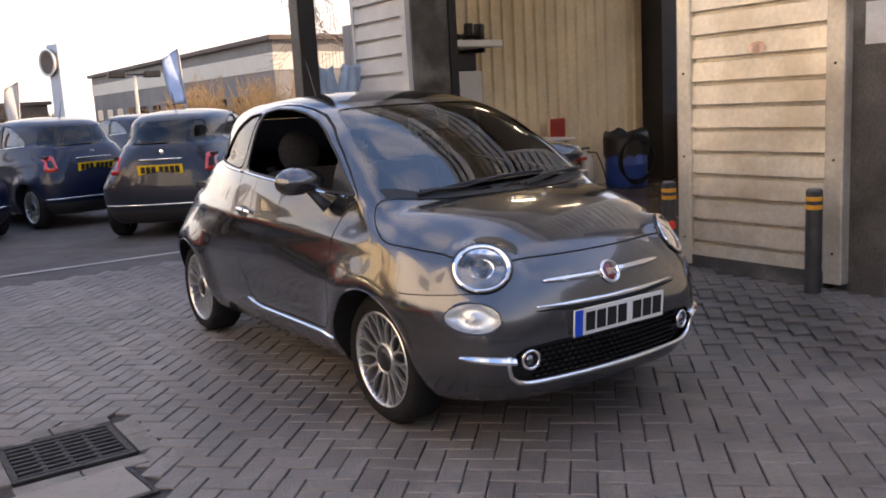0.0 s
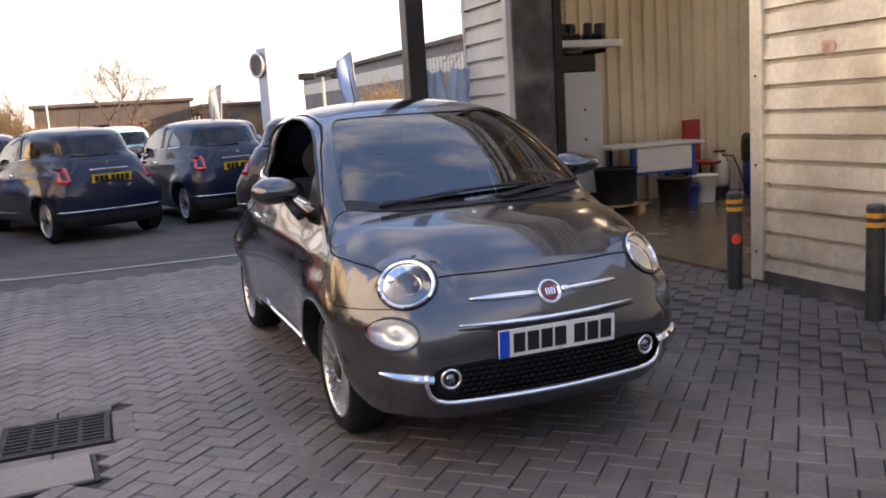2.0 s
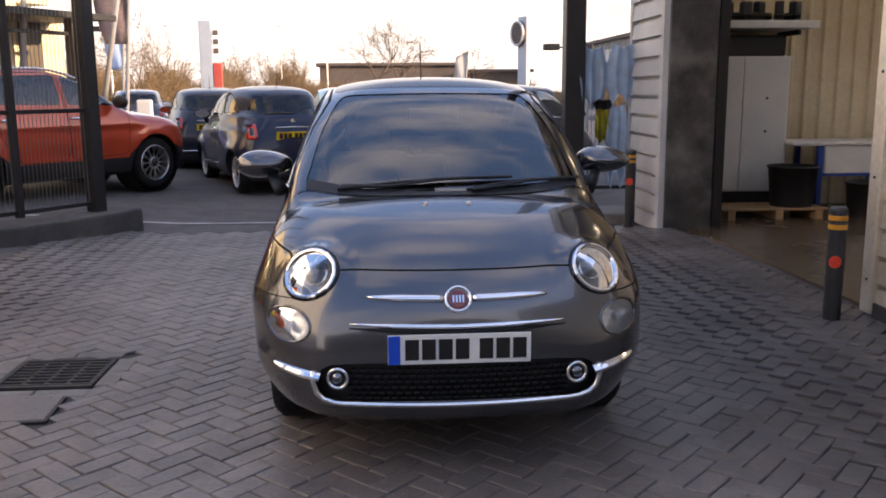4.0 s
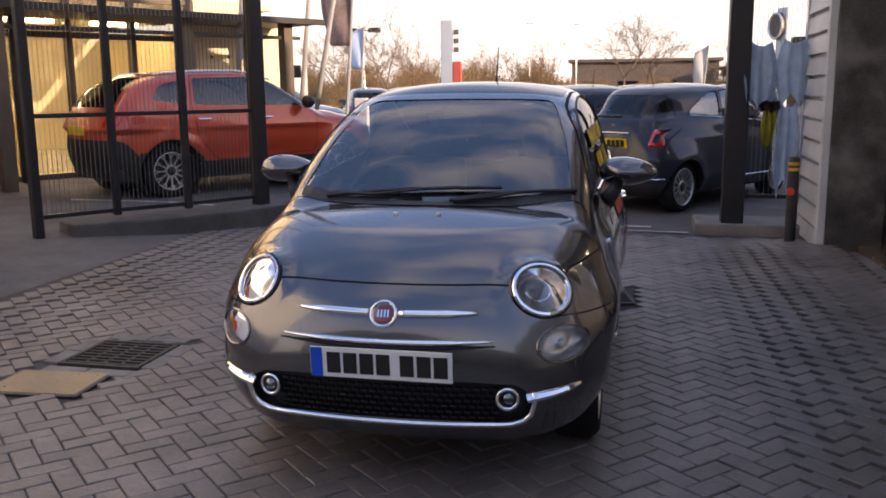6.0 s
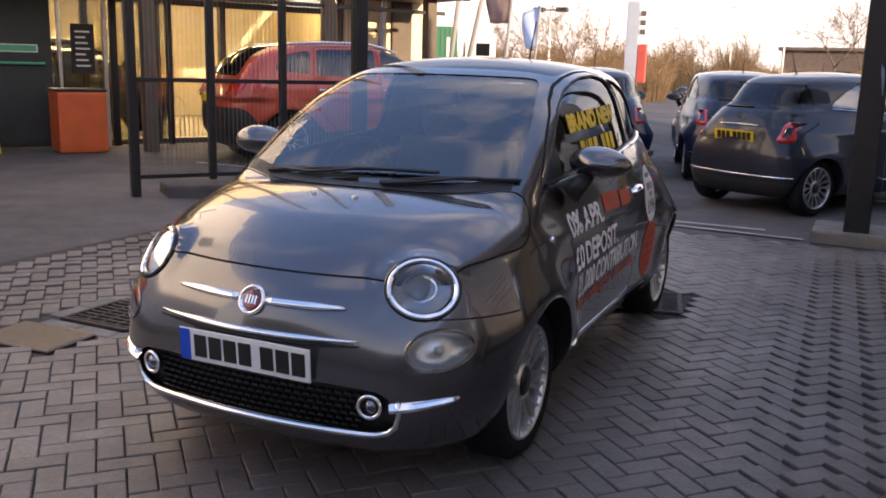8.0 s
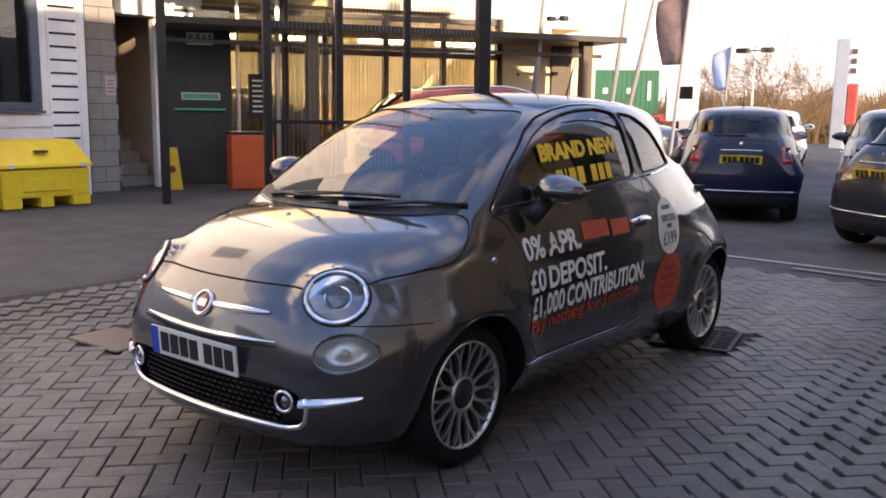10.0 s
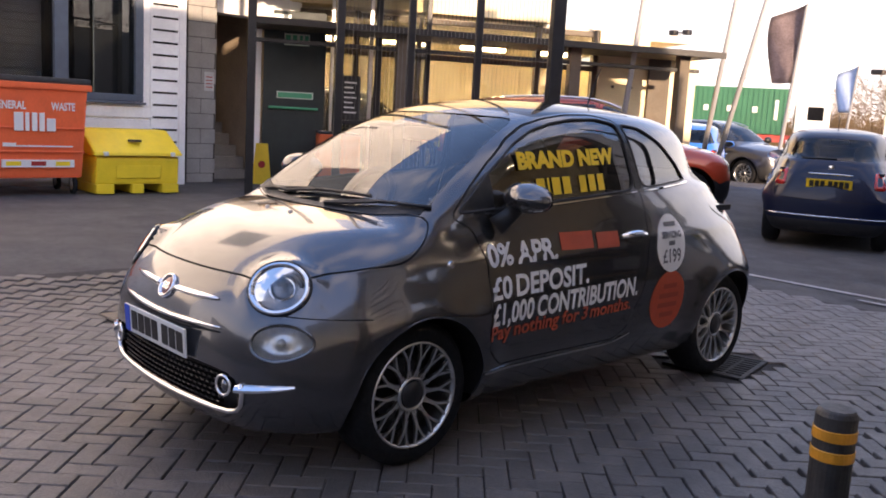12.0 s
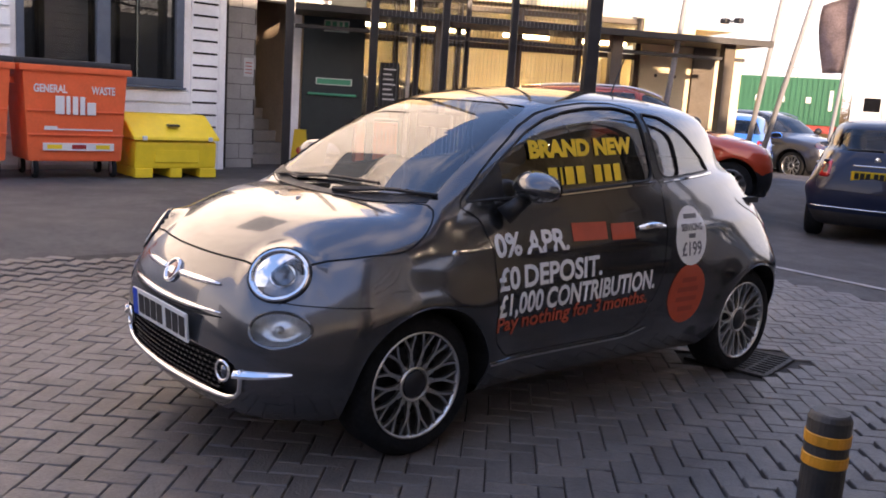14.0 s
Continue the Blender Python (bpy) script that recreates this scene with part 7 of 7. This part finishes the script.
def bare_tree(x, y, h, seed, spread=0.5):
    """A leafless tree: trunk, limbs and fine twigs."""
    rnd = random.Random(seed)
    t = empty("bare_tree", pose(x, y, 0), label="leafless winter tree with fine brown twigs", category="tree", group="bare trees")
    trunk, limbs, twigs = bmesh.new(), bmesh.new(), bmesh.new()

    def grow(bm, p, d, ln, r, depth):
        pts, q = [p], p
        dd = d
        for _ in range(3):
            dd = (dd + Vector((rnd.uniform(-1, 1), rnd.uniform(-1, 1), rnd.uniform(-0.2, 0.6))) * 0.13).normalized()
            q = q + dd * ln / 3
            pts.append(q)
        add_tube(bm, pts, [r, r * 0.85, r * 0.7, r * 0.5], 5 if depth < 2 else 3)
        if depth >= 5:
            return
        for k in range(4 if depth in (1, 2) else 3):
            a = rnd.uniform(0, 6.283)
            side = dd.orthogonal().normalized()
            side = side * math.cos(a) + dd.cross(side) * math.sin(a)
            nd = (dd + side * rnd.uniform(0.35, 0.9) * (0.7 + spread)).normalized()
            start = pts[rnd.choice((1, 2, 3, 3))]
            grow(limbs if depth < 2 else twigs, start, nd, ln * rnd.uniform(0.72, 0.86), max(r * 0.5, 0.009), depth + 1)
    grow(trunk, Vector((0, 0, -0.1)), Vector((0, 0, 1)), h * 0.28, h * 0.016, 0)
    part("trunk", trunk, "bark", t, smooth=True)
    part("limb_structure", limbs, "bark", t, smooth=True)
    tw = part("crown", twigs, "bark", t)
    tw["kind"] = "stuff"
    return t


def at_az(az, d, cx=0.4, cy=-3.6):
    return cx + d * math.sin(radians(az)), cy + d * math.cos(radians(az))


for k, (az, d, h) in enumerate(((-0.8, 62, 6.6), (0.6, 64, 6.2), (-15.5, 46, 5.4), (-13.8, 52, 5.2), (-8.6, 60, 5.0), (4.4, 60, 4.6), (-19, 70, 6.4), (-18, 66, 6.0), (26, 26, 7.5), (-33, 66, 5.5), (-36, 66, 5.2), (-5.5, 70, 5.0))):
    bare_tree(*at_az(az, d), h * (1.15 if d > 30 else 1.0), 10 + k)

for k, (x, y, h) in enumerate(((19.0, 9.5, 8.0), (21.0, 12.5, 9.0), (23.0, 8.0, 8.5))):
    bare_tree(x, y, h, 40 + k)


def thicket(name, az0, az1, d0, d1, h, n, seed, label):
    """A far belt of bare scrub: many thin crossing stems."""
    rnd = random.Random(seed)
    bm = bmesh.new()
    for _ in range(n):
        az, d = rnd.uniform(az0, az1), rnd.uniform(d0, d1)
        x, y = at_az(az, d)
        hh = h * rnd.uniform(0.45, 1.0) * (0.75 + 0.25 * math.sin(az * 1.7) + 0.12 * math.sin(az * 5.1))
        base = Vector((x, y, 0))
        top = base + Vector((rnd.uniform(-0.35, 0.35) * hh, rnd.uniform(-0.3, 0.3) * hh, hh))
        w = rnd.uniform(0.02, 0.055)
        u = Vector((w, 0, 0))
        mid = base.lerp(top, 0.5) + Vector((rnd.uniform(-0.2, 0.2), 0, 0))
        a = [bm.verts.new(p) for p in (base - u, base + u, mid + u * 0.7, top, mid - u * 0.7)]
        bm.faces.new(a)
        for _ in range(3):
            s = base.lerp(top, rnd.uniform(0.3, 0.9))
            e = s + Vector((rnd.uniform(-0.7, 0.7), rnd.uniform(-0.3, 0.3), rnd.uniform(0.0, 0.7))) * 0.9
            bm.faces.new([bm.verts.new(p) for p in (s, s + Vector((0, 0, w)), e)])
    return tagged(part(name, bm, "thicket"), label, "shrubs", kind="stuff")


thicket("scrub_strip", -4.5, 11, 66, 82, 2.5, 2400, 6, "low bare scrub before the warehouses")
thicket("scrub_belt", -46, -4.0, 68, 84, 4.3, 12000, 3, "far belt of bare brown scrub and saplings")
thicket("scrub_bank", -19.5, -10, 46, 60, 2.9, 3600, 4, "bare brown scrub on a bank")
thicket("scrub_near", 13, 25, 40, 48, 3.6, 1800, 5, "bare golden scrub before a warehouse")
bm = bmesh.new()
pts = [at_az(a, 62) for a in np.linspace(-60, -10, 26)]
far = [at_az(a, 90) for a in np.linspace(-60, -10, 26)]
for i in range(25):
    z = lambda k: 0.9 + 0.25 * math.sin(k * 0.9)
    bm.faces.new([bm.verts.new(p) for p in ((*pts[i], 0.0), (*pts[i + 1], 0.0), (*far[i + 1], z(i + 1)), (*far[i], z(i)))])
tagged(part("grass_bank", bm, "grass"), "rough grass bank beyond the car park", "grass", kind="stuff")

# warehouses
def warehouse(name, x0, x1, y0, y1, h, band, label):
    b = tagged(empty(name), label, "building")
    part("wall", box((x0, y0, 0), (x1, y1, h)), "grey_far" if band else "brick_far", b)
    part("roof", box((x0 - 0.4, y0 - 0.4, h), (x1 + 0.4, y1 + 0.4, h + 0.35), 0.05), "brick_far", b)
    if band:
        part("roof_band", box((x0 - 0.06, y0 - 0.06, h - 1.9), (x1 + 0.06, y1 + 0.06, h - 0.75)), "band_far", b, "pale band under the eaves")
    n = int((y1 - y0) / 4)
    for i in range(n):
        w = part("window", box((x0 - 0.04, y0 + 1 + 4 * i, 0.9), (x0 + 0.02, y0 + 3.2 + 4 * i, 2.4)), "gloss_black", b)
    for i in range(int((x1 - x0) / 4)):
        w = part("window", box((x0 + 1 + 4 * i, y0 - 0.04, 0.9), (x0 + 3.2 + 4 * i, y0 + 0.02, 2.0)), "gloss_black", b)
    return b


warehouse("warehouse", 22.0, 40.0, 51.5, 100.0, 5.9, True, "long grey warehouse with a pale band under its flat roof")
warehouse("low_warehouse", -7.0, 8.5, 96.0, 110.0, 4.0, False, "long low brown warehouse with a flat roof")
warehouse("low_warehouse", 9.8, 16.0, 94.0, 110.0, 3.2, False, "low brown warehouse beside a longer one")
# Unseen block, added to keep low sun off the parked cars.
tagged(part("wall_east_yard", box((9.0, 6.6, 0), (14.0, 18.0, 3.5)), "grey_far"), "unseen grey block added beyond the wash bay to shade the cars", "building", kind="structure")
# Added behind the view to cut sky light and reflections from the south.
tagged(part("wall_yard_south", box((-12, -16.4, 0), (12, -16.1, 4.5)), "grey_far"), "unseen wall added behind the yard to cut sky reflections", "wall", kind="structure")
# Two invented walls out of view; their heights keep the yard in shade.
tagged(part("wall_yard_far_east", box((14.0, -16.1, 0), (14.3, 6.6, 6.0)), "white_clad"), "unseen pale wall added far east to block low sun", "wall", kind="structure")
tagged(part("wall_yard_east", shiplap(-16.1, -0.65, 0.1, 6.5, 7.0, 0.22, 0.04), "galv"), "unseen ribbed wall added in the east to shade the yard", "wall", kind="structure")

# totem signs
def totem(x, y, h, w, disc, red):
    s = empty("totem_sign", pose(x, y, 0), label="tall pale totem sign" + (" with a dark roundel" if disc else " with a red panel"), category="sign")
    bm = bmesh.new()
    add_box(bm, (-w / 2, -0.15, 0), (w / 2, 0.15, h), 0.06, 2)
    part("mast", bm, "totem_grey", s)
    if disc:
        part("roundel", lathe([(0.75, 0.0), (0.75, -0.12), (0.62, -0.16), (0.001, -0.16)], 28, "y", (-0.25, -0.2, h - 1.0)), "brick_far", s)
        part("roundel_ring", tube([(-0.25 + 0.7 * math.cos(a), -0.36, h - 1.0 + 0.7 * math.sin(a)) for a in np.linspace(0, 6.283, 28, endpoint=False)], 0.07, 6, True), "pole_white", s)
    if red:
        part("red_panel", box((w * 0.55, -0.16, 1.0), (w * 1.15, 0.1, 2.6)), "flag_red", s)
        for k in range(3):
            part("sign_shape", box((w * 0.6, -0.17, 3.0 + 0.38 * k), (w * 1.0, -0.1, 3.22 + 0.38 * k)), "brick_far", s)
    return s


totem(8.4, 50.5, 5.7, 1.0, True, False).matrix_basis = pose(8.4, 50.5, 0, 0, 0, -68)
totem(-7.75, 35.7, 4.4, 0.55, False, True)


def flag(x, y, z0, z1, lean, w, material, label):
    """A banner on a leaning pole."""
    f_ = empty("banner_flag", pose(x, y, 0), label=label, category="flag", group="banner flags")
    top = Vector((lean, 0, z1))
    part("pole", tube([(0, 0, 0), top * 0.5, top], [0.045, 0.04, 0.03], 8), "pole_grey", f_)
    bm = bmesh.new()
    rows = []
    for j in range(11):
        v = j / 10
        z = z1 - (z1 - z0) * v
        c = lean * z / z1
        rows.append([bm.verts.new((c + w * u * (0.5 + 0.5 * math.sin(1.2 + v * 1.7)), 0.06 * math.sin(u * 5 + v * 4), z - 0.25 * u * (1 - v))) for u in np.linspace(0, 1, 6)])
    for a, b in zip(rows, rows[1:]):
        for i in range(5):
            bm.faces.new((a[i], a[i + 1], b[i + 1], b[i]))
    bmesh.ops.solidify(bm, geom=bm.faces[:], thickness=0.01)
    part("cloth", bm, material, f_, smooth=True)
    return f_


flag(5.2, 19.6, 1.7, 3.1, -0.15, -0.45, "flag_blue", "blue banner flag on a white pole")
flag(2.9, 31.3, 1.3, 2.9, 0.25, -0.5, "pole_white", "white banner flag on a leaning pole")
flag(-5.75, 15.65, 2.4, 4.0, 0.32, -0.75, "flag_grey", "grey and red feather banner on a leaning pole")
flag(-8.55, 25.4, 2.1, 3.5, 0.22, -0.6, "flag_blue", "slim blue feather banner on a leaning pole")
for x, y, dx, dy, h in ((-5.57, 12.30, 0.56, 0.34, 6.0), (-5.40, 12.41, 1.02, 0.56, 6.0), (-5.70, 9.9, 0.45, 0.18, 5.6)):
    p = empty("flag_pole", pose(x, y, 0), label="bare white flagpole leaning slightly, backlit shade in its grey", category="pole", group="white flagpoles")
    part("shaft", tube([(0, 0, 0), (dx / 2, dy / 2, h / 2), (dx, dy, h)], [0.05, 0.045, 0.035], 10), "pole_grey", p, smooth=True)
    part("base", lathe([(0.10, 0), (0.10, 0.04), (0.055, 0.12)], 14), "alloy_dark", p)
tagged(part("marker_post", box((-5.35, 15.2, 0), (-5.05, 15.35, 1.25), 0.02), "pole_white"), "short white marker post", "post")


def lamp_post(x, y, h, k=1.0):
    p = empty("street_lamp", pose(x, y, 0), label="car park lamp post with two flat heads", category="street lamp", group="lamp posts")
    part("column", tube([(0, 0, 0), (0, 0, h)], [0.08, 0.05], 10), "alloy", p)
    for s in (1, -1):
        part("head", box(((s * 0.62 - 0.3) * k, -0.18, h - 0.08), ((s * 0.62 + 0.3) * k, 0.18, h + 0.16), 0.04), "dark_steel", p)
    part("arm", box((-0.5 * k, -0.03, h), (0.5 * k, 0.03, h + 0.06)), "dark_steel", p)


lamp_post(-13.5, 41.5, 4.4)
lamp_post(-21.2, 35.5, 5.8, 0.6)
lamp_post(6.7, 29.5, 2.9)
lamp_post(-19.5, 30.5, 4.2)
for az, d, h in ((-6.8, 70, 6.2), (-3.9, 75, 6.4), (-26, 60, 4.6)):
    x, y = at_az(az, d)
    q = empty("thin_pole", pose(x, y, 0), label="thin far lamp pole", category="pole", group="thin poles")
    part("shaft", tube([(0, 0, 0), (0, 0, h)], [0.08, 0.05], 6), "alloy", q)
    part("tip", box((-0.3, -0.06, h), (0.3, 0.06, h + 0.08)), "alloy", q)

# lorry with a green container
lorry = empty("container_lorry", pose(-24.5, 50.6, 0, 0, 0, 28), label="lorry carrying a green shipping container", category="lorry")
part("container_box", box((-4.6, -1.2, 1.2), (1.4, 1.2, 4.0), 0.03), "container", lorry, "green corrugated container")
for i in range(20):
    part("container_rib", box((-4.5 + i * 0.3, -1.24, 1.3), (-4.38 + i * 0.3, -1.2, 3.9)), "container", lorry)
for x0, x1, z0, z1 in ((-3.5, -3.2, 2.5, 2.85), (-2.1, -1.8, 2.5, 2.85), (-0.6, -0.3, 2.5, 2.85), (0.7, 0.9, 2.1, 3.3)):
    part("marking", box((x0, -1.26, z0), (x1, -1.24, z1)), "white_ink", lorry, "plain white marking")
part("trailer", box((-4.6, -1.1, 0.75), (3.6, 1.1, 1.2)), "flag_red", lorry)
bm = bmesh.new()
add_box(bm, (1.9, -1.2, 0.8), (3.9, 1.2, 3.6), 0.15, 2)
part("cab", bm, "paint_white", lorry)
part("cab_window", box((2.6, -1.23, 2.2), (3.5, -1.19, 3.0), 0.02), "gloss_black", lorry)
for x in (-3.9, -2.8, -1.7, 2.8):
    part("wheel", lathe([(0.48, -0.15), (0.5, 0), (0.48, 0.15)], 20, "y", (x, -1.0, 0.5)), "rubber", lorry)

# ---- paving stones, laid herringbone ----
ANG = radians(46.5)
CU, SU = math.cos(ANG), math.sin(ANG)
L, W, GAP = 0.2, 0.1, 0.0030


def stone_mesh(lx, ly, name):
    a, b, c = lx / 2 - GAP, ly / 2 - GAP, 0.004
    v = [(-a, -b, -0.03), (a, -b, -0.03), (a, b, -0.03), (-a, b, -0.03), (-a, -b, -c), (a, -b, -c), (a, b, -c), (-a, b, -c),
         (-a + c, -b + c, 0), (a - c, -b + c, 0), (a - c, b - c, 0), (-a + c, b - c, 0)]
    q = [(8, 9, 10, 11)]
    for i in range(4):
        j = (i + 1) % 4
        q += [(i, j, 4 + j, 4 + i), (4 + i, 4 + j, 8 + j, 8 + i)]
    return v, q


rnd = random.Random(8)
shapes = {k: stone_mesh(*((L, W) if k == "h" else (W, L)), "paving_stone") for k in "hv"}
single = {}
for k, (v, q) in shapes.items():
    me = bpy.data.meshes.new("paving_stone")
    me.from_pydata(v, [], q)
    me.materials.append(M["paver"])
    single[k] = me
gx, gy = np.linspace(-3.42, 2.6, 41), np.linspace(-5.5, 5.25, 24)
bed_me = bpy.data.meshes.new("pavement")
bed_me.from_pydata([(x, y, ground_z(x, y) - 0.014) for x in gx for y in gy], [], [(i * 24 + j, (i + 1) * 24 + j, (i + 1) * 24 + j + 1, i * 24 + j + 1) for i in range(40) for j in range(23)])
bed = tagged(part("pavement", bed_me, "joint"), "sandy bed under the block paving", "pavement", kind="structure")
allv, allq = [], []
R = 80
for i in range(-R, R):
    for j in range(-R, R):
        k = (i - j) % 4
        if k not in (0, 3):
            continue
        kind = "h" if k == 0 else "v"
        u, v = ((i + 1) * W, (j + 0.5) * W) if kind == "h" else ((i + 0.5) * W, (j + 1) * W)
        x, y = u * CU - v * SU, u * SU + v * CU
        if not (-3.36 < x < 2.56 and -5.4 < y < 5.2):
            continue
        if any(abs(x - a) < p and abs(y - b) < q for a, b, p, q in DRAINS + ((-2.03, 0.14, 0.29, 0.2),)):
            continue
        z = ground_z(x, y) + rnd.uniform(-0.002, 0.002)
        tx, ty = rnd.gauss(0, 0.5), rnd.gauss(0, 0.5)
        m = Matrix.Translation((x, y, z)) @ Euler((radians(tx), radians(ty), ANG + radians(rnd.gauss(0, 0.5)))).to_matrix().to_4x4()
        if -1.75 < x < 1.45 and -2.1 < y < -0.35:
            part("paving_stone", single[kind], None, bed, m=m)
        else:
            vs, qs = shapes[kind]
            o = len(allv)
            allv += [tuple(m @ Vector(p)) for p in vs]
            allq += [tuple(n + o for n in f_) for f_ in qs]
me = bpy.data.meshes.new("paving_field")
me.from_pydata(allv, [], allq)
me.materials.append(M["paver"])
field = part("paving_field", me, None, bed)
field["kind"] = "stuff"
